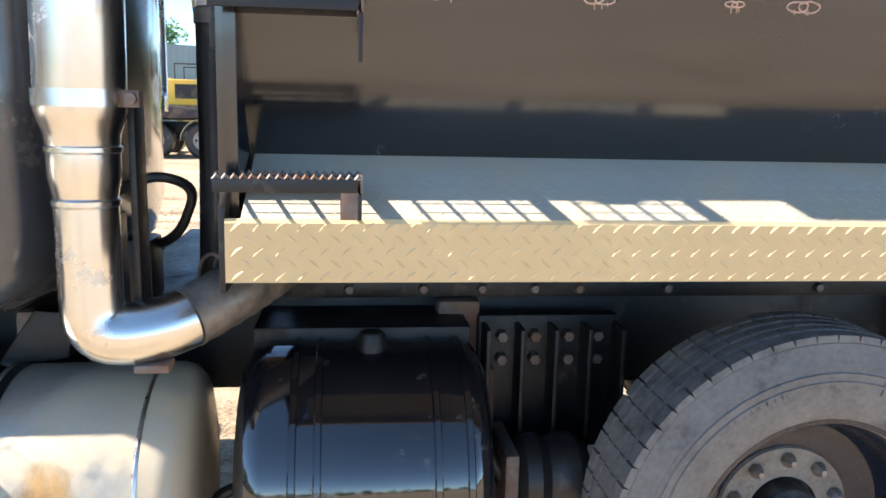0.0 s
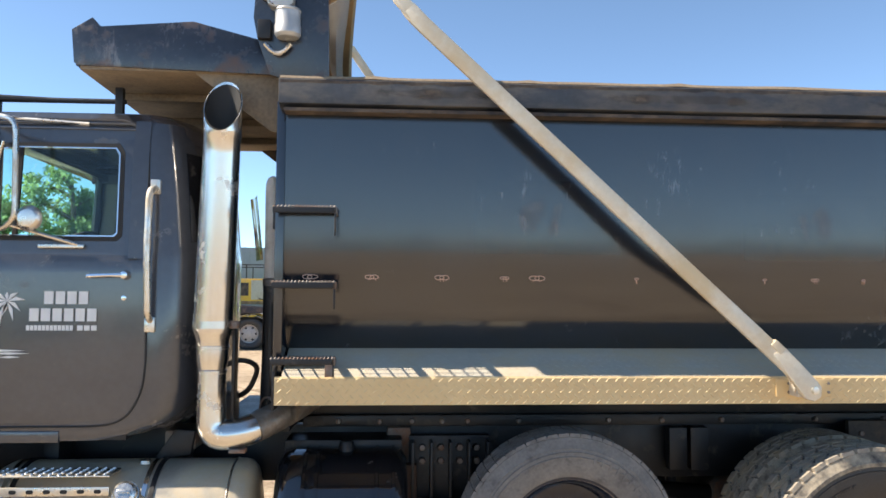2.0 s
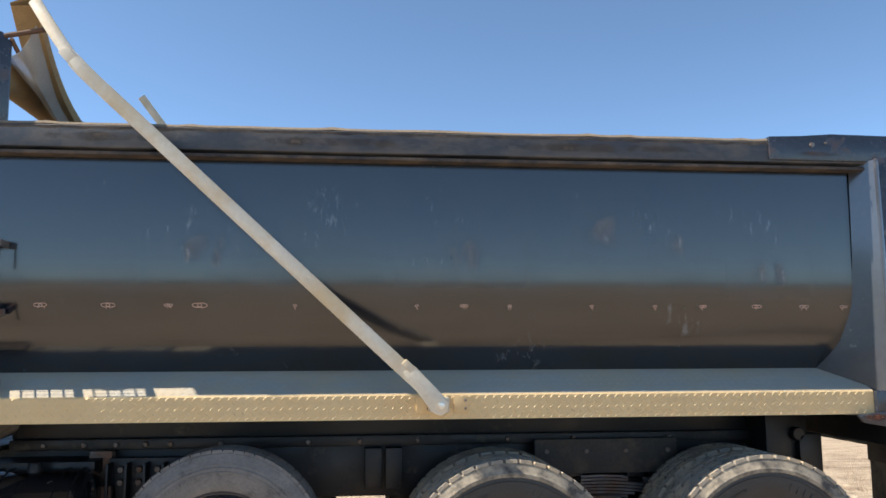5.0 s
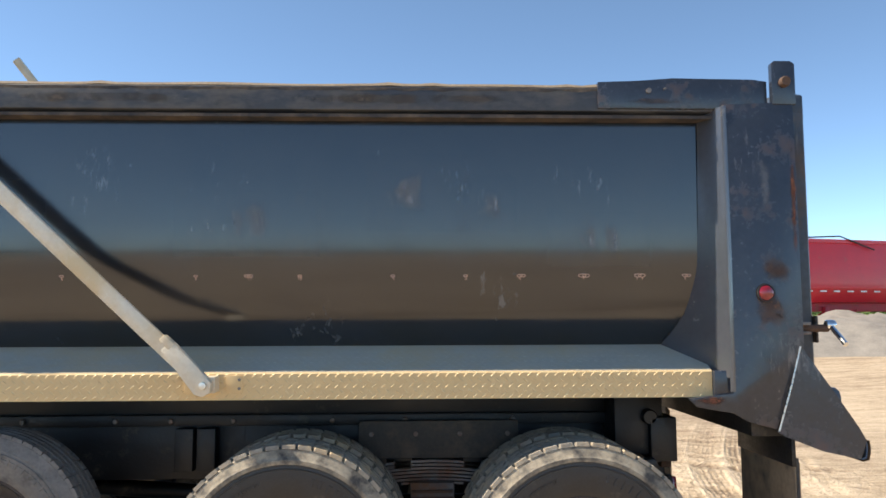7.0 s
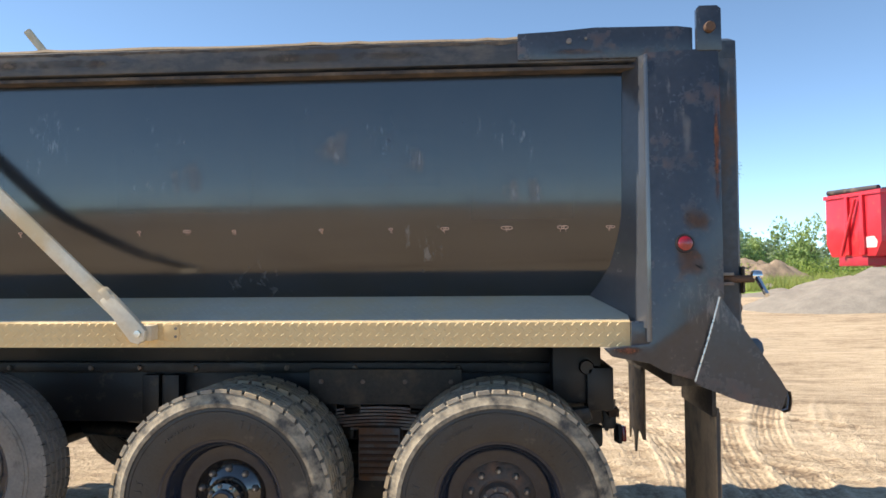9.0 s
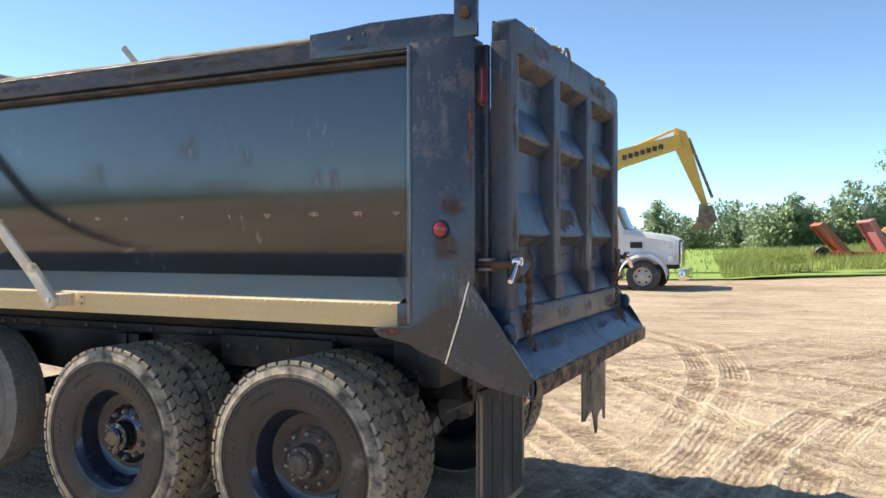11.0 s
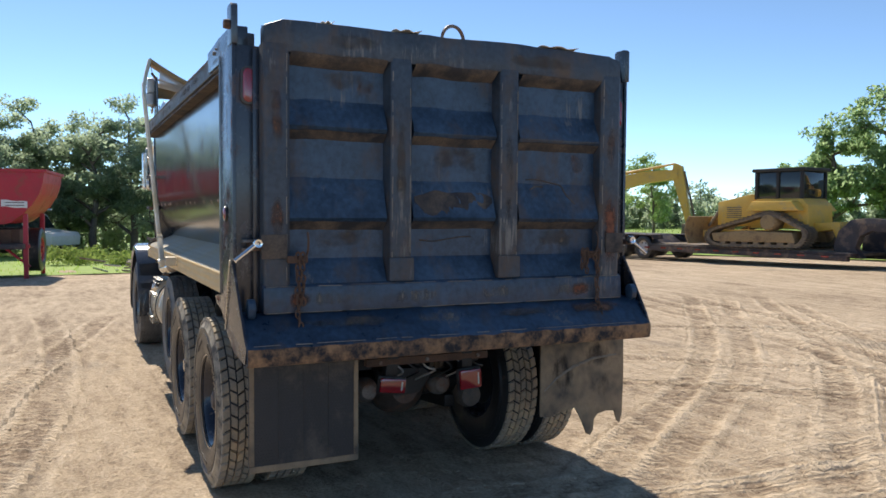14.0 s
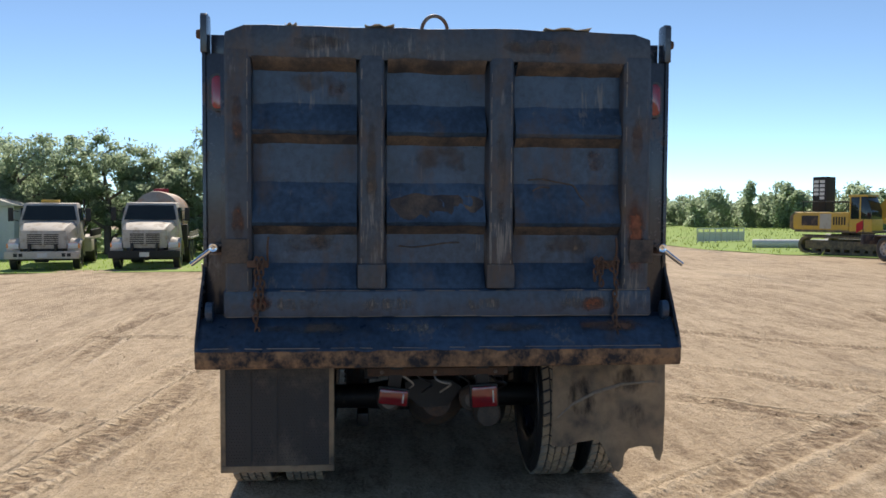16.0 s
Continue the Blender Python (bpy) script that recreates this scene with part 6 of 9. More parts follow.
        part("window_rubber", flip(lean(ring_plate(outline, inner, y0 - 0.006, y0 + 0.012, "y"), y0), s), seat_black, door)
        part("window_bead", flip(lean(ring_plate([(a * 1.0, b) for a, b in inner], [(a + (0.006 if a < -1.1 else -0.006), b + (0.006 if b < 2.3 else -0.006)) for a, b in inner], y0 - 0.008, y0 + 0.004, "y"), y0), s), chrome, door)
        pane = part("pane", flip(lean(prism(inner, y0 + 0.001, y0 + 0.005, "y"), y0), s), pane_glass, door, "green-tinted side window")
        pane.visible_shadow = False
        part("quarter_bar", flip(lean(box(-1.27, -1.25, y0 - 0.006, y0 + 0.01, 2.07, 2.52), y0), s), seat_black, door)
        handle = part("door_handle", flip(tube([(-0.735, y0 - 0.035, 1.893), (-0.80, y0 - 0.045, 1.892), (-0.905, y0 - 0.032, 1.888)], [0.013, 0.0095, 0.011], 10), s), chrome, door, "chrome pull handle")
        part("handle_base", flip(lathe([(0, y0 - 0.05), (0.017, y0 - 0.045), (0.022, y0 - 0.02), (0.024, y0), (0, y0)], 18, centre=(-0.735, 0, 1.893)), s), chrome, handle)
        part("lock", flip(lathe([(0, y0 - 0.012), (0.012, y0 - 0.01), (0.013, y0), (0, y0)], 16, centre=(-0.742, 0, 1.785)), s), chrome, door)
        grab = part("grab_rail", flip(tube(bend([(-0.618, y0 + 0.035, 2.315), (-0.620, y0 - 0.065, 2.29), (-0.622, y0 - 0.075, 2.0), (-0.618, y0 - 0.055, 1.70), (-0.615, y0 + 0.01, 1.672)], 0.045), 0.0165, 14), s), aluminium, body, "aluminium grab rail")
        for z, dy in ((2.325, 0.035), (1.665, 0.0)):
            part("rail_foot", flip(box(-0.642, -0.594, y0 + dy - 0.018, y0 + dy + 0.055, z - 0.04, z + 0.03, 0.004), s), aluminium, grab)
        part("rain_gutter", flip(tube([(-1.62, y0 + 0.08, 2.655), (-0.80, y0 + 0.082, 2.652), (-0.76, y0 + 0.082, 2.64)], 0.008, 6), s), cab_paint, body)
        part("sill", flip(box(-1.62, -1.02, y0 - 0.004, y0 + 0.02, 1.112, 1.165, 0.006), s), cab_paint, body)
        rows = []
        for z, inset, back in ((2.06, 0.010, 0.010), (2.25, 0.027, 0.027), (2.40, 0.041, 0.043), (2.50, 0.050, 0.055)):
            row = []
            for px, py in ((-0.452, 0.315), (-0.42, 0.38), (-0.40, 0.435), (-0.385, 0.48), (-0.37, 0.55)):
                row.append((px - back + 0.007, py + inset - 0.005, z))
            rows.append(row)
        part("corner_pane", flip(sheet(rows, thick=0.003), s), black_gloss, body, "dark rear corner window")
        # mirrors on their tubular bracket
        mirror = part("mirror", flip(box(-1.36, -1.31, 0.055, 0.235, 2.10, 2.56, 0.025, seg=3), s), chrome, body, "tall west-coast mirror on a tube bracket")
        part("mirror_face", flip(box(-1.308, -1.305, 0.07, 0.22, 2.12, 2.54), s), mirror_glass, mirror)
        part("mirror_hoop", flip(tube(bend([(-1.45, y0 + 0.08, 2.655), (-1.33, 0.12, 2.62), (-1.20, 0.10, 2.60), (-1.19, 0.10, 2.15), (-1.24, 0.12, 2.10), (-1.45, y0 - 0.01, 2.08)], 0.06), 0.013, 10), s), aluminium, mirror)
        part("mirror_brace", flip(tube([(-1.24, 0.12, 2.12), (-0.96, y0 - 0.015, 2.035)], 0.009, 8), s), aluminium, mirror)
        part("mirror_brace", flip(tube([(-1.45, y0, 2.02), (-1.26, 0.12, 2.5)], 0.008, 8), s), aluminium, mirror)
        part("mirror_brace", flip(tube([(-1.40, y0 + 0.09, 2.66), (-0.95, y0 + 0.06, 2.625)], 0.010, 8), s), aluminium, mirror)
        part("brace_foot", flip(box(-1.14, -0.93, y0 - 0.02, y0 - 0.002, 2.018, 2.036, 0.004), s), aluminium, mirror)
        part("spot_mirror", flip(lathe([(0, 0.085), (0.04, 0.092), (0.058, 0.11), (0.06, 0.12), (0, 0.122)], 24, centre=(-1.135, 0, 2.145)), s), aluminium, mirror, "round convex mirror")
    # back wall panes, seats and wheel
    for y in (0.62, W - 0.62 - 0.5):
        seat = part("seat", box(-1.15, -0.66, y, y + 0.5, 1.5, 1.66, 0.05), seat_black, body, "black high-backed cab seat")
        part("backrest", box(-0.84, -0.70, y, y + 0.5, 1.64, 2.28, 0.05), seat_black, seat)
        part("headrest", box(-0.84, -0.73, y + 0.1, y + 0.4, 2.27, 2.47, 0.05), seat_black, seat)
        part("seat_base", box(-1.1, -0.7, y + 0.05, y + 0.45, 1.16, 1.5, 0.02), seat_black, seat)
    part("steering_wheel", lathe([(0.21, -0.012), (0.225, 0.0), (0.21, 0.012), (0.195, 0.0)], 32, "z", close=True), seat_black, body, at=pose(-1.30, 0.87, 2.02, 0, -35, 0))
    part("dashboard", box(-1.72, -1.45, y0 + 0.06, y1 - 0.06, 1.6, 2.0, 0.04), seat_black, body)
    # windscreen, hood, wings
    part("windscreen", sheet([[(-1.66, y0 + 0.06, 2.02), (-1.74, W / 2, 2.02), (-1.66, y1 - 0.06, 2.02)], [(-1.56, y0 + 0.12, 2.60), (-1.62, W / 2, 2.62), (-1.56, y1 - 0.12, 2.60)]], thick=0.006), pane_glass, body, "split windscreen").visible_shadow = False
    for s in (False, True):
        part("windscreen_pillar", flip(tube([(-1.63, y0 + 0.03, 1.97), (-1.57, y0 + 0.09, 2.62)], 0.03, 8), s), cab_paint, body)
        part("door_front", flip(sheet([[(-1.66, y0 + 0.005, 1.10), (-1.56, y0 + 0.003, 1.10)], [(-1.66, y0 + 0.005, 2.0), (-1.56, y0 + 0.003, 2.0)], [(-1.60, y0 + 0.07, 2.62), (-1.5, y0 + 0.06, 2.62)]], thick=-0.02), s), cab_paint, body)
    part("windscreen_header", box(-1.62, -1.50, y0 + 0.08, y1 - 0.08, 2.61, 2.71, 0.02), cab_paint, body)
    hood = part("hood", sheet([[(x, W / 2 + s * w, z) for s, w, z in ((-1, wb, zb), (-1, wb - 0.02, zt - 0.14), (-1, wb - 0.10, zt - 0.03), (-1, wb * 0.4, zt), (1, wb * 0.4, zt), (1, wb - 0.10, zt - 0.03), (1, wb - 0.02, zt - 0.14), (1, wb, zb))]
                               for x, wb, zt, zb in ((-1.66, 0.98, 2.02, 1.15), (-2.2, 0.80, 1.97, 1.2), (-2.9, 0.66, 1.90, 1.0), (-3.28, 0.62, 1.85, 0.95), (-3.32, 0.58, 1.80, 0.95))]), cab_paint, truck, "dark grey hood")
    part("grille", box(-3.37, -3.30, W / 2 - 0.52, W / 2 + 0.52, 0.95, 1.74, 0.02), chrome, hood)
    for s in (False, True):
        wing = bmesh.new()
        rows = []
        for i in range(13):
            a = radians(-12 + 204 * i / 12)
            cx, cz = -2.10 + 0.70 * math.cos(a), 0.62 + 0.72 * math.sin(a)
            if i == 0:
                cz -= 0.05
            rows.append([(cx, 0.02, cz - 0.06), (cx, 0.005, cz), (cx - 0.01, 0.03, cz + 0.035), (cx - 0.02, 0.5, cz + 0.05), (cx - 0.02, 0.62, cz + 0.05)])
        sheet(rows, wing, thick=0.008)
        part("wing", flip(wing, s), cab_paint, hood, "rounded dark grey front wing", angle=40)
        part("wing_skirt", flip(sheet([[(-1.56, 0.03, 1.12), (-1.56, 0.6, 1.16)], [(-1.45, 0.04, 0.85), (-1.45, 0.6, 0.85)], [(-1.43, 0.06, 0.68), (-1.43, 0.6, 0.68)]], thick=0.01), s), black_iron, hood)
    part("bumper", box(-3.52, -3.38, 0.12, W - 0.12, 0.5, 0.85, 0.03), chrome, truck, "chrome front bumper")
    # roof horn and marker lamps
    horn = part("air_horn", tube([(-1.62, 0.52, 2.80), (-1.56, 0.52, 2.80), (-1.5, 0.52, 2.795), (-1.2, 0.52, 2.79), (-0.85, 0.52, 2.79)], [0.06, 0.035, 0.02, 0.014, 0.013], 16), black_iron, body, "black roof air horn")
    part("horn_mount", box(-0.90, -0.86, 0.50, 0.54, 2.715, 2.86, 0.004), black_iron, horn)
    part("horn_mount", box(-1.5, -1.47, 0.50, 0.54, 2.715, 2.79, 0.004), black_iron, horn)
    # hoses behind the cab
    part("air_hose", tube(bend([(-0.46, 0.9, 1.25), (-0.42, 0.62, 1.40), (-0.25, 0.55, 1.48), (-0.16, 0.6, 1.44), (-0.22, 0.66, 1.30), (-0.4, 0.8, 1.22)], 0.07), 0.014, 8), rubber, truck, "looped black air hose behind the cab")
    part("valve_block", box(-0.42, -0.28, 0.60, 0.74, 1.12, 1.30, 0.02), black_iron, truck)
    part("deck_plate", box(-0.44, 0.0, 0.60, 1.96, 1.10, 1.13, 0.006), black_iron, truck)
    part("cab_mount", box(-0.62, -0.46, 0.55, 0.80, 1.02, 1.12, 0.02), worn_steel, truck)
    part("tank_top_bracket", prism([(-0.66, 0.98), (-0.48, 1.0), (-0.46, 1.12), (-0.56, 1.13)], 0.52, 0.60, "y", 0.01), black_iron, truck)


def bend2(points, r):
    return [(p.x, p.z) for p in bend([(a, 0, b) for a, b in points], r)]


def lean(bm, y0):
    """Tilts the glazing in towards the roof."""
    for v in bm.verts:
        v.co.y += max(0.0, v.co.z - 1.97) * 0.095
    return bm


def door_skin(y0):
    """The door panel: outer skin with a belt crease and a window opening."""
    rows = []
    for z, right, out in ((1.187, -0.80, -0.018), (1.20, -0.77, -0.004), (1.235, -0.715, 0.002), (1.275, -0.688, 0.003), (1.33, -0.662, 0.004), (1.39, -0.647, 0.005), (1.47, -0.640, 0.006), (1.6, -0.640, 0.006), (1.90, -0.640, 0.006), (1.95, -0.640, 0.005), (1.965, -0.640, 0.001), (1.99, -0.642, -0.003)):
        rows.append([(-1.60, y0 - out, z), (-1.1, y0 - out - (0.006 if out > 0 else 0.002), z), (right, y0 - out, z)])
    bm = sheet(rows, thick=0.02)
    o = [(-1.60, 1.985), (-0.642, 1.985), (-0.643, 2.05), (-0.668, 2.50), (-0.74, 2.61), (-1.30, 2.62), (-1.52, 2.61)]
    i = [(-1.50, 2.055), (-0.79, 2.055), (-0.765, 2.08), (-0.775, 2.49), (-0.80, 2.53), (-1.30, 2.53), (-1.44, 2.50)]
    return join(bm, lean(ring_plate(o, i, y0, y0 + 0.02, "y"), y0))


def door_sign():
    """White company lettering as plain bars, and a palm over water."""
    y = 0.2335
    sign = bmesh.new()

    def bar(x0, x1, z0, z1):
        box(x0, x1, y, y + 0.003, z0, z1, 0, sign)

    def word(x0, x1, z0, z1, n):
        w = (x1 - x0) / n
        for k in range(n):
            bar(x0 + k * w + w * 0.06, x0 + k * w + w * 0.86, z0, z1)

    word(-1.105, -0.895, 1.755, 1.815, 4)
    word(-1.170, -0.855, 1.675, 1.735, 6)
    word(-1.180, -0.965, 1.632, 1.656, 12)
    word(-0.950, -0.855, 1.632, 1.656, 3)
    board = part("lettering", sign, white_letter, bpy.data.objects["door"], "white block lettering", angle=0)
    palm = bmesh.new()
    prism([(-1.315, 1.55), (-1.295, 1.55), (-1.305, 1.62), (-1.290, 1.70), (-1.262, 1.76), (-1.275, 1.765), (-1.308, 1.70), (-1.322, 1.62)], y, y + 0.003, "y", 0, palm)
    for a, l in ((12, 0.085), (48, 0.07), (92, 0.055), (140, 0.085), (172, 0.10), (205, 0.075), (250, 0.06), (290, 0.085), (330, 0.07)):
        c, s = math.cos(radians(a)), math.sin(radians(a))
        cx, cz = -1.268, 1.768
        prism([(cx, cz), (cx + c * l * 0.5 - s * 0.012, cz + s * l * 0.5 + c * 0.012), (cx + c * l, cz + s * l - 0.012), (cx + c * l * 0.5 + s * 0.006, cz + s * l * 0.5 - c * 0.006)], y, y + 0.003, "y", 0, palm)
    for x0, x1, z in ((-1.40, -1.18, 1.538), (-1.35, -1.16, 1.525), (-1.42, -1.28, 1.515), (-1.30, -1.20, 1.508)):
        prism([(x0, z), ((x0 + x1) / 2, z - 0.005), (x1, z), ((x0 + x1) / 2, z + 0.006)], y, y + 0.003, "y", 0, palm)
    part("palm_sign", palm, white_letter, board.parent, "white palm tree emblem", angle=0)


# ---- cab guard, tarp gear ----
def cab_guard():
    y0, y1 = 0.24, W - 0.24
    # brown on the guard's underside stands in for bounced ground light
    guard = part("cab_guard", box(-0.98, 0.02, y0, y1, 2.875, 2.895, 0.004), dust_and_bounce, truck, "steel cab guard over the cab, underside browned for bounced light")
    lip = [(-1.02, 3.066), (-0.925, 3.128), (-0.885, 3.085), (-0.449, 3.121), (-0.152, 3.045), (0.02, 3.0), (0.02, 2.80), (-0.05, 2.868), (-0.98, 2.893), (-1.005, 2.906)]
    for s in (False, True):
        part("guard_lip", flip(prism(lip, y0 - 0.012, y0, "y", 0.003), s), post_paint, guard, "dark grey folded side of the guard")
        part("guard_gusset", flip(prism([(-0.08, 2.60), (0.0, 2.58), (0.0, 2.88), (-0.45, 2.88)], y0 + 0.02, y0 + 0.03, "y", 0.002), s), dust_and_bounce, guard)
    part("front_lip", prism([(y0, 2.895), (y1, 2.895), (y1, 3.06), (y0, 3.06)], -1.0, -0.985, "x", 0.003), post_paint, guard)
    part("guard_riser", box(-0.02, 0.02, y0, y1, 2.70, 2.88, 0.004), dust_and_bounce, guard)
    for y in (0.7, W / 2, W - 0.7):
        part("guard_stiffener", box(-0.95, -0.02, y - 0.03, y + 0.03, 2.835, 2.875, 0.006), dust_and_bounce, guard)
    panel = [(-0.14, 3.10), (-0.128, 3.29), (-0.105, 3.325), (0.04, 3.322), (0.16, 3.30), (0.208, 3.24), (0.215, 2.80), (0.03, 2.80), (-0.06, 2.83), (-0.12, 3.0)]
    for s in (False, True):
        side = part("tarp_side_panel", flip(prism(panel, 0.085, 0.10, "y", 0.004), s), post_paint, guard, "dark blue-grey tarp housing side plate")
        if s:
            continue
        cover = [(a, b) for a, b in bend2([(-0.02, 3.305), (-0.118, 3.303), (-0.118, 3.19), (-0.072, 3.175), (-0.06, 3.13), (0.05, 3.12), (0.058, 3.20), (0.05, 3.303), (-0.02, 3.305)], 0.04)][:-1]
        motor = part("tarp_motor", prism(cover, 0.005, 0.08, "y", 0.012), cast_alu, side, "cast aluminium tarp motor cover")
        part("motor_body", lathe([(0.056, 0.0), (0.061, 0.01), (0.058, 0.014), (0.058, 0.075), (0.061, 0.08), (0.061, 0.12), (0.05, 0.135), (0.02, 0.137), (0, 0.12)], 28, "z"), cast_alu, motor, at=pose(0.026, 0.04, 3.125, 180, 0, 0))
        for z in (3.24, 3.20):
            part("cover_bolt", lathe([(0, 0.0), (0.007, 0.001), (0.007, 0.006), (0, 0.006)], 8, centre=(-0.015, 0, z)), black_iron, motor)
        part("motor_cable", tube([(-0.08 + 0.12 * t / 10, 0.055, 2.965 - 0.045 * math.sin(math.pi * t / 10)) for t in range(11)], 0.011, 8), aluminium, motor)
        part("motor_bracket", box(-0.115, -0.055, 0.05, 0.084, 2.99, 3.08, 0.004), black_iron, motor)
    part("tarp_roller", tube([(0.05, 0.10, 3.16), (0.05, W - 0.10, 3.16)], 0.085, 20), tarp_cloth, guard, "rolled tarp on its roller")


def tarp_arms():
    for s in (False, True):
        pts = bend([(2.415, -0.115, 1.395), (2.28, -0.115, 1.52), (0.602, -0.088, 3.07), (0.48, -0.06, 3.235), (0.345, 0.0, 3.435)] if not s else [(2.415, -0.115, 1.395), (2.28, -0.115, 1.52), (0.50, -0.088, 3.34), (0.36, -0.06, 3.52), (0.19, 0.0, 3.75)], 0.12, 5)
        arm_bm = bmesh.new()
        rows = []
        for i, p in enumerate(pts):
            d = (pts[min(i + 1, len(pts) - 1)] - pts[max(i - 1, 0)]).normalized()
            nrm = Vector((d.z, 0, -d.x)).normalized()
            w = 0.036 if p.z < 3.1 else 0.030
            q = Vector((0, 0.018, 0))
            rows.append([p + nrm * w - q * 0.6, p + nrm * w * 0.6 - q, p - nrm * w * 0.6 - q, p - nrm * w - q * 0.6, p - nrm * w + q * 0.6, p - nrm * w * 0.6 + q, p + nrm * w * 0.6 + q, p + nrm * w + q * 0.6])
        sheet(rows, arm_bm, closed=True)
        arm = part("tarp_arm", flip(arm_bm, s), arm_metal, truck, "dusty aluminium tarp arm", angle=40)
        part("arm_elbow", flip(prism([(2.225, 1.548), (2.258, 1.505), (2.378, 1.348), (2.415, 1.338), (2.447, 1.355), (2.452, 1.402), (2.395, 1.468), (2.283, 1.582)], -0.135, -0.095, "y", 0.008), s), arm_metal, arm, "forged pivot elbow")
        part("arm_sleeve", flip(prism([(2.218, 1.590), (2.243, 1.615), (2.290, 1.572), (2.262, 1.545)], -0.138, -0.09, "y", 0.006), s), arm_metal, arm)
        part("pivot_pin", flip(lathe([(0, -0.150), (0.016, -0.148), (0.018, -0.135), (0.030, -0.134), (0.030, -0.0), (0, 0)], 18, centre=(2.417, 0, 1.388)), s), aluminium, arm)
        part("arm_splice", flip(box(-0.028, 0.028, -0.012, 0.012, -0.08, 0.08, 0.004), s), arm_metal, arm, at=pose(0.52 if s else 0.585, 0.088 if s else -0.088, 3.31 if s else 3.09, 0, -42, 0))
        part("spring_can", flip(box(2.36, 2.46, -0.09, 0.0, 1.35, 1.425, 0.01), s), arm_metal, arm)
    # the tarp's edge sags across between the two arms; the mesh runs from it to the roller
    def sag(y):
        u = 2 * y / W - 1
        return Vector((0.335 - 0.10 * (1 - u * u), y, 3.43 - 0.40 * (1 - u * u)))

    line = [sag(W * i / 24) for i in range(25)]
    hem = part("tarp_hem", sheet([[p + Vector((0.036, 0, 0.012)), p + Vector((0.03, 0, 0.035)), p + Vector((-0.02, 0, 0.028)), p + Vector((-0.11, 0, -0.01)), p + Vector((-0.105, 0, -0.026)), p + Vector((0.02, 0, -0.016))] for p in line], closed=True), tarp_cloth, truck, "rolled tan hem of the tarp sagging between its arms")
    cloth = sheet([[p.lerp(Vector((0.13, p.y, 3.20)), t) - Vector((0, 0, 0.10 * math.sin(math.pi * t) + 0.012 * math.sin(6 * p.y + 5 * t))) for t in (0, 0.2, 0.4, 0.6, 0.8, 1)] for p in line[1:-1]], thick=0.003)
    part("tarp", cloth, tarp_mesh, hem, "brown mesh tarp")
    part("tarp_strap", sheet([[(0.345 + 0.05 * t + w, 0.004 + 0.02 * t, 3.43 - 0.14 * t) for w in (-0.012, 0.018)] for t in (0, 0.3, 0.6, 1.0)], thick=0.004), tarp_cloth, hem, "tan strap at the end of the arm")
    part("tarp_rope", tube([sag(0.12 * i + 0.1).lerp(Vector((0.13, 0.12 * i + 0.1, 3.20)), 0.62) + Vector((0, 0, -0.015 * (i % 2))) for i in range(18)], 0.012, 6), rust_iron, hem, "brown lacing through the mesh")
    part("tarp_strut", tube([(0.18, 0.08, 3.275), (0.395, 0.02, 3.29)], 0.014, 8), rust_iron, hem)


def bed_marks():
    """Burn marks of welds in a row along the bed's side."""
    mark = surface("burnt_paint", (0.66, 0.44, 0.34), (0.46, 0.29, 0.22), 0.8, 0.9, bump=0.2)
    rng = random.Random(4)
    for x, w in ((0.14, 0.05), (0.425, 0.045), (0.752, 0.05), (1.047, 0.03), (1.202, 0.055), (1.68, 0.008), (2.31, 0.012), (2.561, 0.03), (2.804, 0.022), (3.25, 0.014), (3.60, 0.018), (3.87, 0.03), (4.177, 0.04), (4.45, 0.038), (4.68, 0.03)):
        rings = bmesh.new()
        for j in range(1 if w < 0.03 else 2):
            cx, cz = x + (j - 0.5) * w * 0.5 * (0 if w < 0.03 else 1), 1.888
            r = max(w * 0.32, 0.007)
            pts = [(cx + 1.4 * r * math.cos(a) * rng.uniform(0.88, 1.12), 0.0995 - 0.22 * 0.62 * r * math.sin(a) + 0.0026, cz + 0.62 * r * math.sin(a) * rng.uniform(0.9, 1.1)) for a in [2 * math.pi * k / 12 for k in range(12)]]
            tube(pts + pts[:1], 0.0022, 5, rings, cap=False)
        for j in range(3):
            px = x + rng.uniform(-0.4, 0.4) * w
            tube([(px, 0.1035, 1.882), (px + 0.002, 0.1068, 1.882 - rng.uniform(0.008, 0.016))], 0.0013, 5, rings)
        part("weld_mark", rings, mark, bed, "pinkish burnt weld ring on the paint")


chassis()
mud_flaps()
tanks()
exhaust()
far_stack()
cab()
door_sign()
cab_guard()
tarp_arms()
bed_marks()


# ---- machines and vehicles round the yard ----
yellow = surface("machine_yellow", (0.74, 0.46, 0.075), (0.60, 0.355, 0.055), 0.35, 0.5, scale=2, fine=30, bump=0.05, dirt=(0.46, 0.33, 0.17), dirt_amount=0.18, dirt_scale=3)
white_paint = surface("white_paint", (0.76, 0.76, 0.74), (0.62, 0.61, 0.58), 0.35, 0.5, coat=0.3, scale=2, fine=30, bump=0.03, dirt=(0.42, 0.36, 0.28), dirt_amount=0.12, dirt_scale=3)
faded_white = surface("faded_white", (0.60, 0.56, 0.50), (0.44, 0.40, 0.35), 0.5, 0.7, scale=3, fine=30, bump=0.05, dirt=(0.30, 0.23, 0.16), dirt_amount=0.25, dirt_scale=3)
red_paint = surface("red_paint", (0.48, 0.024, 0.045), (0.36, 0.018, 0.034), 0.4, 0.6, scale=2, fine=30, bump=0.05, dirt=(0.25, 0.09, 0.06), dirt_amount=0.18, dirt_scale=3)
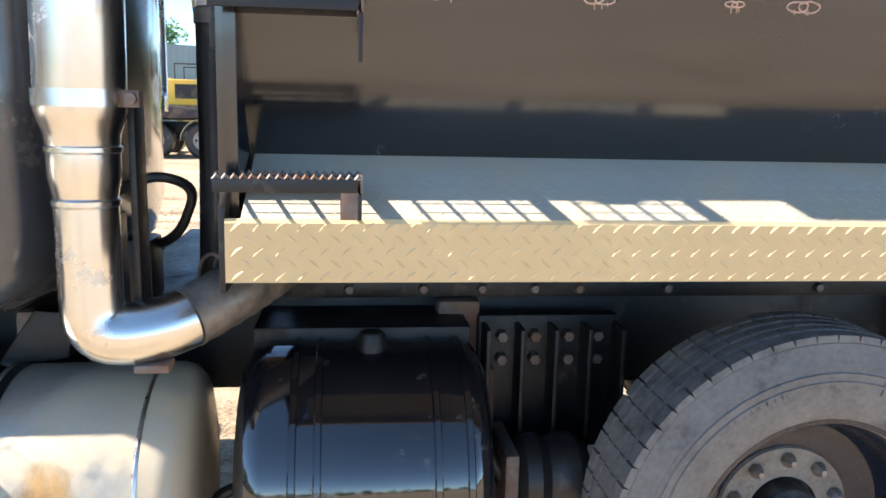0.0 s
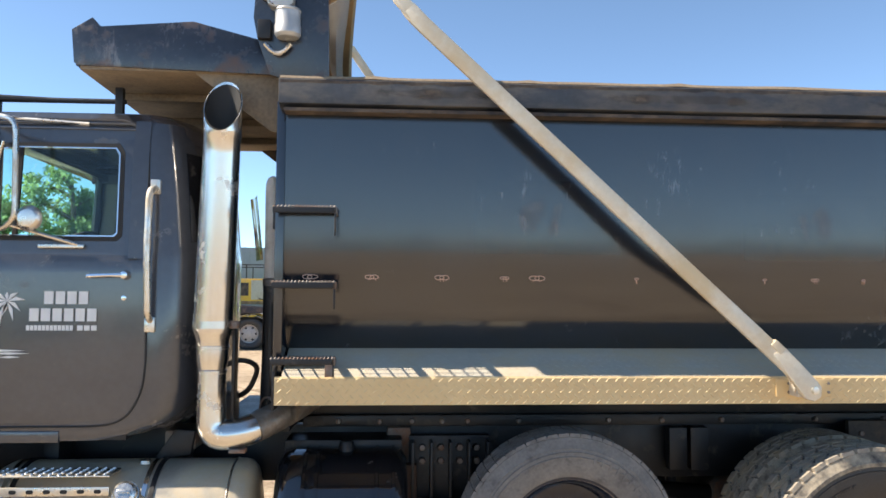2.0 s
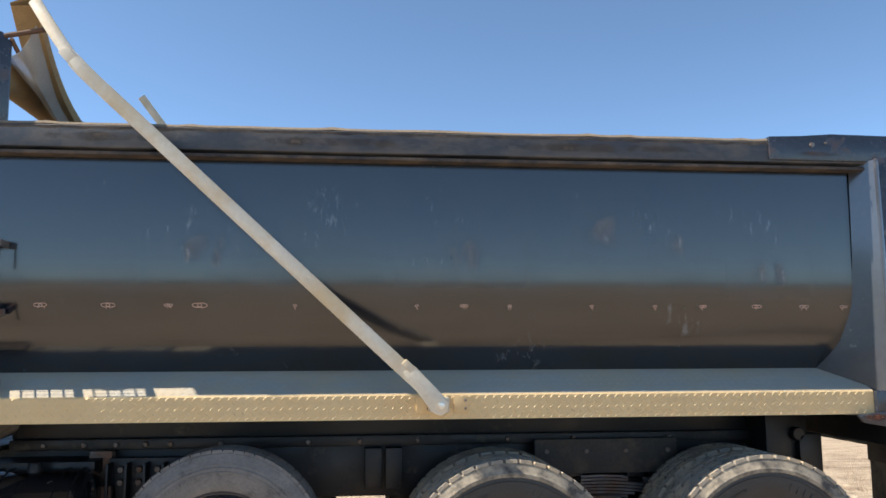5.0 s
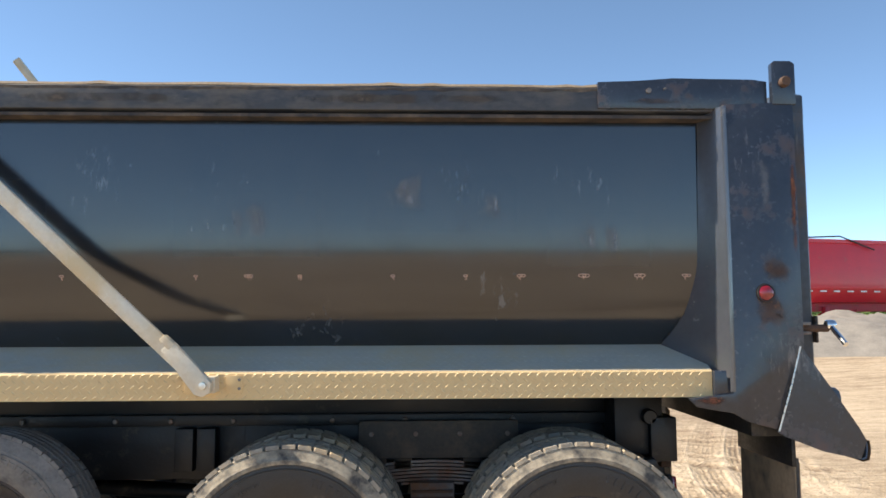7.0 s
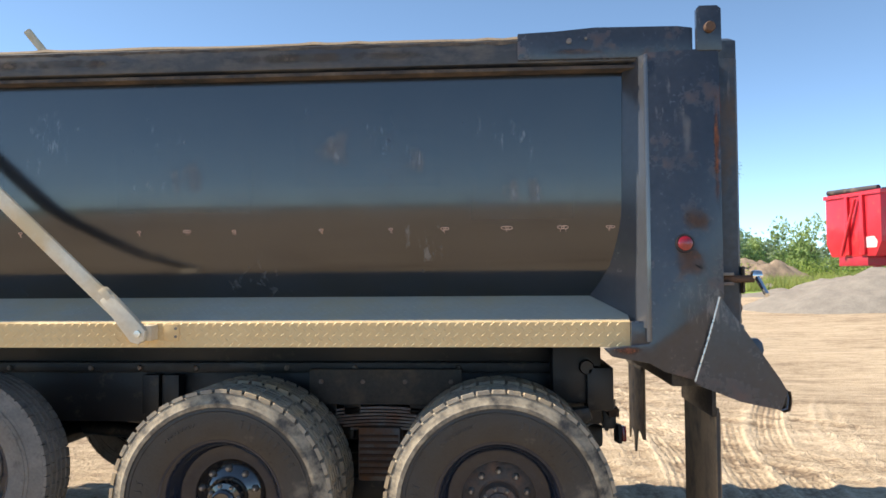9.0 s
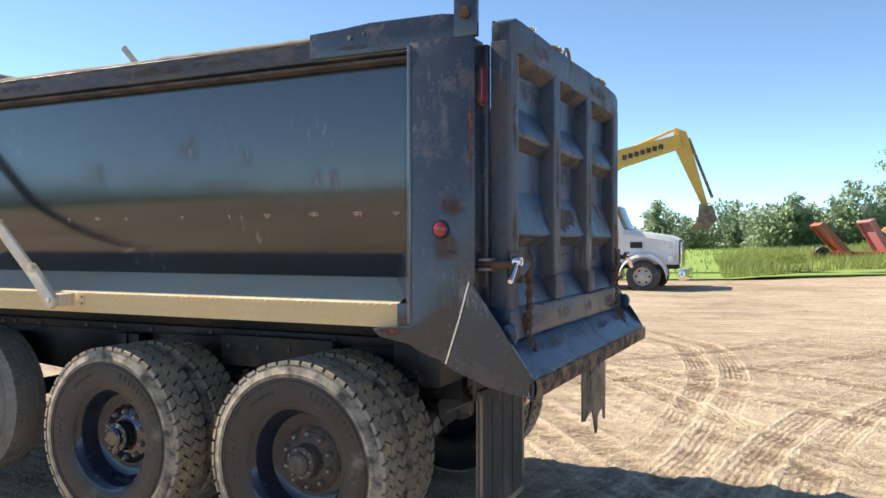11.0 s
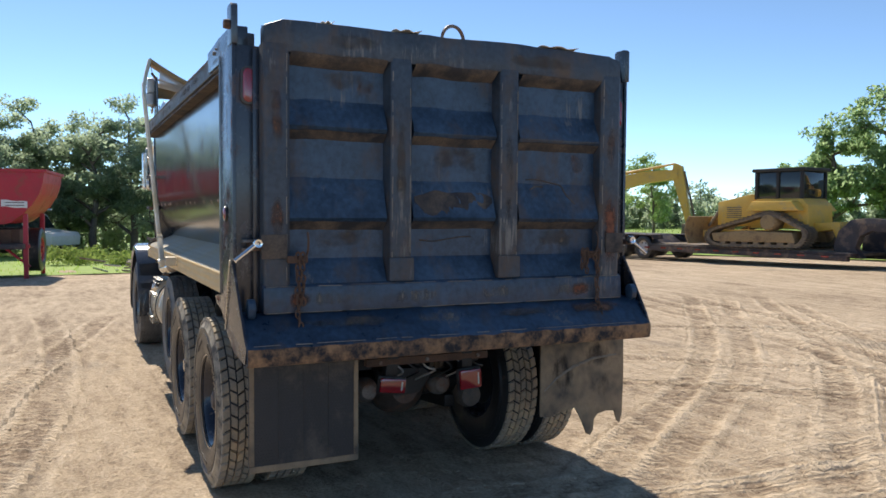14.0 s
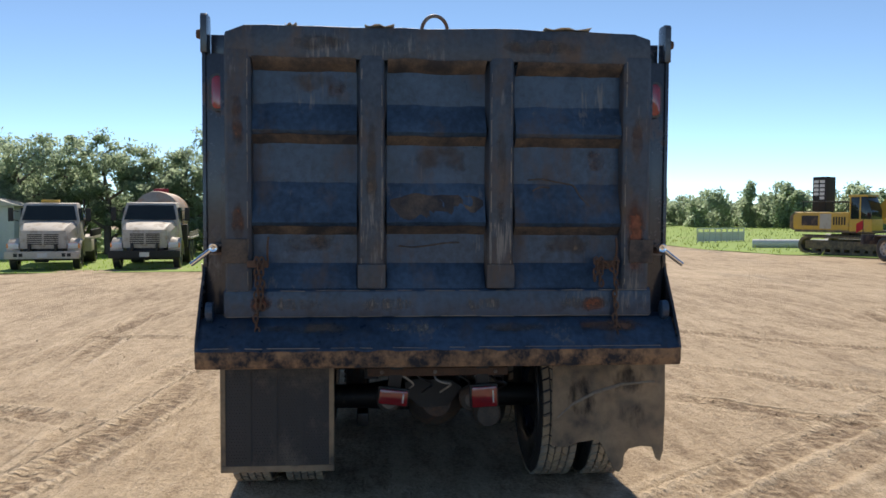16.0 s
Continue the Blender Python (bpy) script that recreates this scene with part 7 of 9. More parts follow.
bright_red = surface("bright_red", (0.66, 0.02, 0.035), (0.52, 0.016, 0.028), 0.35, 0.5, coat=0.3, scale=2, fine=30, bump=0.04, dirt=(0.4, 0.1, 0.07), dirt_amount=0.08, dirt_scale=3)
track_steel = surface("track_steel", (0.16, 0.13, 0.10), (0.07, 0.055, 0.045), 0.6, 0.8, scale=6, fine=50, bump=0.3, dirt=(0.30, 0.22, 0.13), dirt_amount=0.4, dirt_scale=4)
deck_dark = surface("deck_dark", (0.05, 0.04, 0.045), (0.028, 0.022, 0.026), 0.5, 0.7, scale=3, fine=40, bump=0.15, dirt=(0.20, 0.14, 0.10), dirt_amount=0.25, dirt_scale=3)
dark_glass = surface("dark_glass", (0.02, 0.028, 0.028), (0.015, 0.02, 0.02), 0.05, 0.08, ior=1.6, bump=0)
steel_tank = surface("steel_tank", (0.46, 0.42, 0.36), (0.30, 0.26, 0.22), 0.45, 0.65, metal=0.4, scale=2, fine=30, bump=0.05, dirt=(0.34, 0.13, 0.06), dirt_amount=0.35, dirt_scale=2)


def far_wheel(parent, x, y, z, r=0.5, w=0.28, rim=None, name="wheel"):
    """A plain road wheel for vehicles that stand far off, its face at y."""
    s = 1 if w > 0 else -1
    a = abs(w)
    prof = [(r * 0.56, 0.03), (r * 0.60, 0.015), (r * 0.8, 0.0), (r * 0.93, 0.015), (r, 0.045), (r, a - 0.045), (r * 0.93, a - 0.015), (r * 0.6, a - 0.015), (r * 0.56, a - 0.03)]
    tyre = part(name, lathe([(q, t * s) for q, t in prof], 32, "y"), rubber, parent, at=(x, y, z))
    disc = part("rim", lathe([(r * 0.57, 0.03 * s), (r * 0.52, 0.045 * s), (r * 0.48, 0.10 * s), (r * 0.30, 0.06 * s), (r * 0.16, 0.05 * s), (r * 0.15, 0.0), (0, 0.0)], 28, "y"), rim or rim_silver, tyre)
    for k in range(6):
        t = 2 * math.pi * k / 6
        part("hand_hole", lathe([(0, 0.0), (r * 0.07, 0.0), (r * 0.07, 0.02 * s), (0, 0.02 * s)], 10, "y"), seat_black, tyre, at=(r * 0.40 * math.cos(t), 0.068 * s, r * 0.40 * math.sin(t)))
    return tyre


def pair(fn, half):
    """Calls fn for both sides of a vehicle, half its width from the middle."""
    fn(-half, 1)
    fn(half, -1)


def semi_tractor(at):
    t = thing("semi_tractor", "white long-nosed semi tractor coupled to a lowboy trailer", "truck", at=at)
    for s in (-1, 1):
        part("chassis_rail", box(-1.2, 8.0, s * 0.45 - 0.05, s * 0.45 + 0.05, 0.75, 1.02, 0.01), black_iron, t)
    for x in (0.0, 1.37, 2.77):
        pair(lambda y, s: far_wheel(t, x, y, 0.52, 0.52, 0.56 * s), 1.24)
        part("axle", tube([(x, -1.1, 0.52), (x, 1.1, 0.52)], 0.09, 12), black_iron, t)
    pair(lambda y, s: far_wheel(t, 7.0, y, 0.52, 0.52, 0.28 * s), 1.22)
    for s in (-1, 1):
        part("mudguard", sheet([[(1.37 + 0.66 * math.cos(a), s * yy, 0.52 + 0.62 * math.sin(a)) for yy in (0.66, 1.22)] for a in [math.pi * i / 10 for i in range(11)]], thick=0.01), white_paint, t)
        part("fuel_tank", lathe([(0, 3.2), (0.28, 3.2), (0.32, 3.25), (0.32, 4.45), (0.28, 4.5), (0, 4.5)], 32, "x", (0, s * 0.9, 0.66)), tank_alu, t, "polished fuel tank")
        part("step_box", box(4.75, 6.0, s * 0.62 if s > 0 else -1.2, 1.2 if s > 0 else s * 0.62, 0.35, 0.95, 0.04), tank_alu, t)
        pipe = part("exhaust_pipe", tube(bend([(4.75, s * 1.05, 0.9), (4.75, s * 1.05, 3.3), (4.68, s * 1.05, 3.65)], 0.1), 0.075, 18), chrome, t, "chrome exhaust pipe")
        part("heat_shield", tube([(4.75, s * 1.05, 1.2), (4.75, s * 1.05, 2.6)], 0.11, 18), chrome, pipe)
    part("fifth_wheel", box(-0.1, 1.2, -0.45, 0.45, 1.08, 1.22, 0.03), black_iron, t)
    part("headache_rack", box(4.5, 4.56, -1.0, 1.0, 1.0, 2.7, 0.01), aluminium, t)
    cab_side = [(4.95, 0.95), (6.35, 0.95), (6.35, 2.05), (6.05, 2.80), (5.9, 2.88), (5.0, 2.90), (4.95, 2.85)]
    body = part("cab", prism(cab_side, -1.0, 1.0, "y", 0.05), white_paint, t, "white cab")
    for s in (-1, 1):
        part("side_window", prism([(5.15, 2.05), (5.9, 2.05), (5.98, 2.15), (5.85, 2.62), (5.2, 2.62)], s * 1.0 - 0.006, s * 1.0 + 0.006, "y"), dark_glass, body)
        part("window_frame", ring_plate([(5.10, 2.0), (5.93, 2.0), (6.03, 2.14), (5.88, 2.67), (5.15, 2.67)], [(5.15, 2.05), (5.9, 2.05), (5.98, 2.15), (5.85, 2.62), (5.2, 2.62)], s * 1.0 - 0.012, s * 1.0 + 0.012), seat_black, body)
        part("door_line", ring_plate([(5.05, 1.0), (6.2, 1.0), (6.2, 2.0), (5.95, 2.74), (5.05, 2.74)], [(5.065, 1.015), (6.185, 1.015), (6.185, 2.0), (5.94, 2.725), (5.065, 2.725)], s * 1.0 - 0.004, s * 1.0 + 0.004), seat_black, body)
        part("sign_bar", box(5.35, 5.8, s * 1.006 - 0.003, s * 1.006 + 0.003, 1.45, 1.52), red_paint, body)
        part("sign_bar", box(5.4, 5.75, s * 1.006 - 0.003, s * 1.006 + 0.003, 1.56, 1.66), red_paint, body)
        part("mirror", box(6.0, 6.08, s * 1.25 - 0.09, s * 1.25 + 0.09, 2.05, 2.6, 0.02), chrome, body)
        part("vent", box(6.5, 6.95, s * 0.93 - 0.02, s * 0.93 + 0.02, 1.42, 1.62, 0.01), black_iron, body)
        part("marker_lamp", box(4.78, 4.86, s * 0.9 - 0.05, s * 0.9 + 0.05, 2.95, 3.1, 0.01), amber_lens, body)
        wing = part("front_wing", sheet([[(7.0 + 0.75 * math.cos(a), s * yy, 0.5 + 0.70 * math.sin(a) + dz) for yy, dz in ((1.27, -0.06), (1.24, 0.02), (0.85, 0.08))] for a in [math.pi * i / 12 for i in range(13)]], thick=0.015), white_paint, t, "white front wing")
        part("headlight", box(7.78, 7.95, s * 1.0 - 0.14, s * 1.0 + 0.14, 0.95, 1.18, 0.03), clear_lens, wing)
    part("windscreen", sheet([[(6.37, -0.92, 2.06), (6.42, 0, 2.06), (6.37, 0.92, 2.06)], [(6.07, -0.9, 2.76), (6.12, 0, 2.78), (6.07, 0.9, 2.76)]], thick=0.01), dark_glass, body)
    hood = part("hood", sheet([[(x, s * w, z) for s, w, z in ((-1, wb, 0.9), (-1, wb, zt - 0.18), (-1, wb - 0.12, zt - 0.03), (-1, 0.3, zt), (1, 0.3, zt), (1, wb - 0.12, zt - 0.03), (1, wb, zt - 0.18), (1, wb, 0.9))] for x, wb, zt in ((6.3, 0.98, 2.06), (7.0, 0.90, 1.95), (7.8, 0.82, 1.82), (8.05, 0.74, 1.70))], thick=0.02), white_paint, t, "white hood")
    part("grille", box(8.04, 8.12, -0.5, 0.5, 0.8, 1.62, 0.03), chrome, hood)
    part("bumper", box(8.1, 8.3, -1.22, 1.22, 0.4, 0.75, 0.05), chrome, t)
    for i in range(3):
        part("air_line", tube(bend([(4.5, -0.2 + 0.2 * i, 1.6), (3.4, -0.2 + 0.2 * i, 1.0), (2.4, -0.15 + 0.15 * i, 1.5), (1.5, -0.1 + 0.1 * i, 1.62)], 0.4), 0.02, 6), rubber, t)
    return t


def lowboy(at):
    t = thing("lowboy_trailer", "dark lowboy trailer with gooseneck carrying a bulldozer", "trailer", at=at)
    neck = [(4.3, 1.28), (4.3, 1.42), (0.9, 1.70), (0.35, 1.64), (-0.05, 1.30), (-0.2, 0.88), (-0.2, 0.45), (0.75, 0.45), (0.5, 0.75), (0.65, 1.15), (1.0, 1.30), (2.7, 1.24)]
    for s in (-1, 1):
        part("gooseneck_beam", prism(neck, s * 0.75 - 0.14, s * 0.75 + 0.14, "y", 0.02), deck_dark, t, "dark maroon gooseneck")
    part("neck_plate", prism([(4.3, 1.36), (0.9, 1.66), (0.9, 1.62), (4.3, 1.32)], -0.75, 0.75, "y"), deck_dark, t)
    part("deck", box(-7.8, 0.6, -1.28, 1.28, 0.52, 0.62, 0.01), deck_dark, t, "low load deck")
    for s in (-1, 1):
        part("deck_beam", box(-7.85, 0.5, s * 1.2 - 0.08, s * 1.2 + 0.08, 0.36, 0.60, 0.01), deck_dark, t)
        for i in range(10):
            part("reflector", box(-8.0 + i * 0.85, -7.75 + i * 0.85, s * 1.284 - 0.004, s * 1.284 + 0.004, 0.46, 0.51), red_lens, t)
    for i in range(20):
        part("deck_plank", box(-7.75 + i * 0.385, -7.40 + i * 0.385, -1.1, 1.1, 0.622, 0.655, 0.006), track_steel, t)
    part("rear_frame", prism([(-7.55, 0.5), (-8.4, 0.98), (-12.1, 0.98), (-12.1, 0.80), (-8.5, 0.78), (-7.75, 0.4)], -0.6, 0.6, "y", 0.01), deck_dark, t)
    for x in (-8.15, -9.55, -10.95):
        pair(lambda y, s: far_wheel(t, x, y, 0.47, 0.47, 0.52 * s), 1.26)
        for s in (-1, 1):
            part("fender", prism([(x - 0.52, 0.98), (x + 0.52, 0.98), (x + 0.6, 0.80), (x + 0.55, 0.80), (x + 0.48, 0.94), (x - 0.48, 0.94), (x - 0.55, 0.80), (x - 0.6, 0.80)], s * 1.0 - 0.28, s * 1.0 + 0.28, "y", 0.005), deck_dark, t)
    part("rear_bumper", box(-12.25, -12.1, -1.25, 1.25, 0.6, 0.98, 0.01), deck_dark, t)
    part("red_flag", sheet([[(-12.2, -1.2 - 0.3 * u, 1.55 - 0.35 * v - 0.15 * u) for v in (0, 0.5, 1)] for u in (0, 0.5, 1)], thick=0.004), bright_red, t, "small red warning flag")
    part("flag_pole", tube([(-12.2, -1.2, 0.9), (-12.2, -1.2, 1.6)], 0.015, 6), deck_dark, t)
    return t


caked_tan = surface("caked_tan", (0.42, 0.29, 0.14), (0.24, 0.165, 0.085), 0.8, 0.92, scale=3, fine=30, bump=0.3, dirt=(0.15, 0.10, 0.06), dirt_amount=0.3, dirt_scale=3)


def bulldozer(at):
    t = thing("bulldozer", "yellow crawler bulldozer with dark cab on the lowboy deck", "bulldozer", at=at)
    for s in (-1, 1):
        path = [(1.75, 0.45), (1.55, 0.12), (-1.3, 0.06), (-1.65, 0.2), (-1.72, 0.42), (-1.55, 0.62), (0.25, 1.18), (0.55, 1.25), (0.82, 1.16), (1.72, 0.66)]
        smooth = [(p.x, p.z) for p in bend([(a, 0, b) for a, b in path + path[:2]], 0.25, 4)][1:-1]
        band = ring_plate([(a, b) for a, b in smooth], [(a * 0.93 + 0.0, 0.55 + (b - 0.55) * 0.86) for a, b in smooth], s * 0.95 - 0.26, s * 0.95 + 0.26, "y")
        track = part("track", band, track_steel, t, "mud-worn steel crawler track")
        total = len(smooth)
        for i in range(total):
            a, b = smooth[i]
            c, d = smooth[(i + 1) % total]
            k = max(1, int(math.hypot(c - a, d - b) / 0.16))
            for j in range(k):
                u = (j + 0.5) / k
                ang = math.degrees(math.atan2(d - b, c - a))
                part("shoe", GROUSER, None, track, at=pose(a + (c - a) * u, s * 0.95, b + (d - b) * u, 0, -ang, 0))
        part("track_frame", prism([(1.4, 0.25), (-1.4, 0.22), (-1.5, 0.5), (-0.4, 0.62), (1.3, 0.58)], s * 0.95 - 0.27, s * 0.95 + 0.27, "y", 0.03), caked_tan, t, "mud-caked track frame")
        part("sprocket", lathe([(0, -0.29), (0.24, -0.28), (0.28, -0.22), (0.30, 0.0), (0.28, 0.22), (0.24, 0.28), (0, 0.29)], 24, "y", (0.5, s * 0.95, 0.92)), caked_tan, t, "final drive hub")
        for x in (-1.1, -0.7, -0.3, 0.1, 0.5, 0.9, 1.25):
            part("roller", lathe([(0, -0.24), (0.11, -0.23), (0.11, 0.23), (0, 0.24)], 16, "y", (x, s * 0.95, 0.2)), track_steel, t)
    hood = part("engine_hood", prism([(-1.75, 0.75), (-1.75, 1.62), (-0.55, 1.88), (-0.4, 1.88), (-0.4, 0.75)], -0.5, 0.5, "y", 0.04), yellow, t, "yellow engine hood with side vents")
    for s in (-1, 1):
        for i in range(6):
            part("vent_slot", box(-1.4, -0.85, s * 0.503 - 0.004, s * 0.503 + 0.004, 1.05 + i * 0.07, 1.085 + i * 0.07), track_steel, hood)
    part("rear_body", prism([(-0.4, 0.7), (-0.4, 1.5), (-0.2, 1.72), (1.3, 1.72), (1.5, 1.5), (1.55, 0.7)], -0.72, 0.72, "y", 0.05), yellow, t)
    part("fender", prism([(-0.3, 1.28), (-0.1, 1.62), (1.2, 1.62), (1.45, 1.3)], -1.15, 1.15, "y", 0.04), yellow, t)
    cabin = part("cabin", prism([(-0.25, 1.7), (-0.2, 2.62), (1.3, 2.62), (1.3, 1.7)], -0.66, 0.66, "y", 0.03), dark_glass, t, "glazed operator cabin")
    for x, y in ((-0.23, -0.67), (-0.23, 0.67), (0.5, -0.67), (0.5, 0.67), (1.28, -0.67), (1.28, 0.67)):
        part("cabin_post", box(x - 0.05, x + 0.05, y - 0.04, y + 0.04, 1.7, 2.66, 0.01), seat_black, cabin)
    part("cabin_roof", box(-0.35, 1.42, -0.78, 0.78, 2.62, 2.74, 0.04), seat_black, cabin)
    part("exhaust_pipe", tube(bend([(-0.65, 0.25, 1.85), (-0.65, 0.25, 2.42), (-0.72, 0.25, 2.52)], 0.06), 0.06, 14), seat_black, t)
    part("blade", sheet([[(-2.25 - 0.16 * math.sin(math.pi * v), y, 0.1 + 1.0 * v) for v in (0, 0.25, 0.5, 0.75, 1)] for y in (-1.45, -0.7, 0, 0.7, 1.45)], thick=0.05), caked_tan, t, "rust-brown worn dozer blade")
    for s in (-1, 1):
        part("push_arm", prism([(-2.2, 0.35), (-0.6, 0.45), (-0.6, 0.62), (-2.2, 0.6)], s * 0.6 - 0.07, s * 0.6 + 0.07, "y", 0.02), yellow, t)
        part("lift_ram", tube([(-1.7, s * 0.35, 1.4), (-2.15, s * 0.4, 0.75)], 0.06, 10), track_steel, t)
    part("ripper", prism([(1.55, 0.9), (2.3, 0.95), (2.35, 0.3), (2.25, 0.3), (2.1, 0.7), (1.55, 0.6)], -0.4, 0.4, "y", 0.02), yellow, t)
    return t


GROUSER = mesh_of("shoe", prism([(-0.085, 0.0), (0.085, 0.0), (0.085, 0.025), (-0.03, 0.03), (-0.04, 0.075), (-0.06, 0.075), (-0.07, 0.03), (-0.085, 0.025)], -0.28, 0.28, "y"), track_steel, 20)


def excavator(at, boom_up, cage=False, label="", pitch=0.0):
    t = thing("excavator", label, "excavator", "excavators", at=at)
    for s in (-1, 1):
        loop = [(p.x, p.z) for p in bend([(2.2, 0, 0.45), (2.05, 0, 0.06), (-2.05, 0, 0.06), (-2.3, 0, 0.45), (-2.05, 0, 0.92), (2.0, 0, 0.92), (2.2, 0, 0.45), (2.05, 0, 0.06)], 0.35, 4)][1:-1]
        track = part("track", ring_plate(loop, [(a * 0.93, 0.5 + (b - 0.5) * 0.8) for a, b in loop], s * 1.25 - 0.3, s * 1.25 + 0.3, "y"), track_steel, t, "steel crawler track")
        for i in range(24):
            part("shoe", GROUSER, None, track, at=pose(-1.95 + 0.165 * i, s * 1.25, 0.92))
        part("track_frame", box(-1.9, 1.9, s * 1.25 - 0.24, s * 1.25 + 0.24, 0.28, 0.72, 0.06), yellow if not cage else track_steel, t)
        for x in (-1.4, -0.9, -0.4, 0.1, 0.6, 1.1, 1.5):
            part("roller", lathe([(0, -0.26), (0.12, -0.25), (0.12, 0.25), (0, 0.26)], 14, "y", (x, s * 1.25, 0.24)), track_steel, t)
    part("turntable", lathe([(0, 0.85), (0.75, 0.85), (0.75, 1.15), (0, 1.15)], 32, "z"), track_steel, t)
    house = part("house", prism([(-2.6, 1.2), (-2.7, 1.35), (-2.7, 1.95), (-2.55, 2.12), (0.3, 2.12), (0.3, 1.2)], -1.35, 1.35, "y", 0.08), yellow, t, "yellow upper body with counterweight")
    part("deck", box(-2.6, 1.5, -1.35, 1.35, 1.12, 1.25, 0.03), track_steel, house)
    part("counterweight", prism([(-2.95, 1.3), (-2.95, 1.9), (-2.7, 2.15), (-2.3, 2.15), (-2.3, 1.2), (-2.8, 1.2)], -1.3, 1.3, "y", 0.1), track_steel if cage else yellow, house)
    for s in (-1, 1):
        part("sign_panel", box(-2.2, -1.3, s * 1.353 - 0.006, s * 1.353 + 0.006, 1.45, 1.95), deck_dark, house)
        part("stripe", box(-1.2, -0.6, s * 1.353 - 0.005, s * 1.353 + 0.005, 1.3, 2.05), faded_white, house)
        for i in range(5):
            part("vent", box(-0.5 + i * 0.14, -0.42 + i * 0.14, s * 1.353 - 0.006, s * 1.353 + 0.006, 1.5, 1.9), seat_black, house)
        for x in (-2.2, -1.4, -0.6, 0.2):
            part("rail_post", tube([(x, s * 1.25, 2.1), (x, s * 1.25, 2.65)], 0.022, 8), seat_black, house)
        part("hand_rail", tube([(-2.2, s * 1.25, 2.65), (0.2, s * 1.25, 2.65)], 0.022, 8), seat_black, house)
    cabin = part("cabin", prism([(0.35, 1.25), (0.32, 2.85), (0.45, 2.92), (1.15, 2.90), (1.42, 2.2), (1.42, 1.25)], -1.35, -0.42, "y", 0.05), dark_glass, t, "glazed cabin")
    part("cabin_frame", prism([(0.33, 1.2), (1.45, 1.2), (1.45, 1.80), (0.33, 1.80)], -1.37, -0.40, "y", 0.02), yellow, cabin)
    part("cabin_roof", prism([(0.26, 2.85), (0.30, 2.97), (1.18, 2.97), (1.24, 2.88)], -1.38, -0.39, "y", 0.02), yellow, cabin)
    for x in (0.36, 0.86):
        part("cabin_post", box(x - 0.035, x + 0.035, -1.368, -1.34, 1.80, 2.86, 0.008), yellow, cabin)
    pts = boom_up
    rows = []
    for i, (x, z, h, w) in enumerate(pts):
        a = pts[max(i - 1, 0)]
        b = pts[min(i + 1, len(pts) - 1)]
        d = Vector((b[0] - a[0], 0, b[1] - a[1])).normalized()
        n = Vector((-d.z, 0, d.x))
        c = Vector((x, 0.15, z))
        rows.append([c + n * h + Vector((0, w, 0)), c + n * h - Vector((0, w, 0)), c - n * h - Vector((0, w, 0)), c - n * h + Vector((0, w, 0))])
    bm = sheet(rows, None, closed=True)
    boom = part("boom", bm, yellow, t, "bent yellow boom", angle=25)
    return t, boom, house


def arm_of(t, boom, tip, knee, back):
    """Dipper, rams and bucket."""
    x, z = tip
    stick = part("dipper", prism([(x - 0.25, z + 0.55), (x + 0.2, z + 0.35), (knee[0] + 0.14, knee[1]), (knee[0] - 0.10, knee[1]), (x - 0.35, z - 0.1)], 0.0, 0.3, "y", 0.03), yellow, t, "yellow dipper arm")
    bx, bz = knee
    part("bucket", prism([(bx - 0.2, bz + 0.1), (bx + 0.3, bz), (bx + 0.45, bz - 0.5), (bx + 0.1, bz - 0.95), (bx - 0.55, bz - 0.9), (bx - 0.25, bz - 0.55)], -0.4, 0.7, "y", 0.03), track_steel, stick, "worn steel bucket")
    part("ram", tube([(back[0], 0.15, back[1]), (x - 0.2, 0.15, z + 0.5)], [0.10, 0.055], 10), yellow, boom)
    part("ram", tube([(x + 0.28, 0.15, z + 0.1), (bx + 0.28, 0.15, bz + 0.35)], 0.06, 10), track_steel, stick)


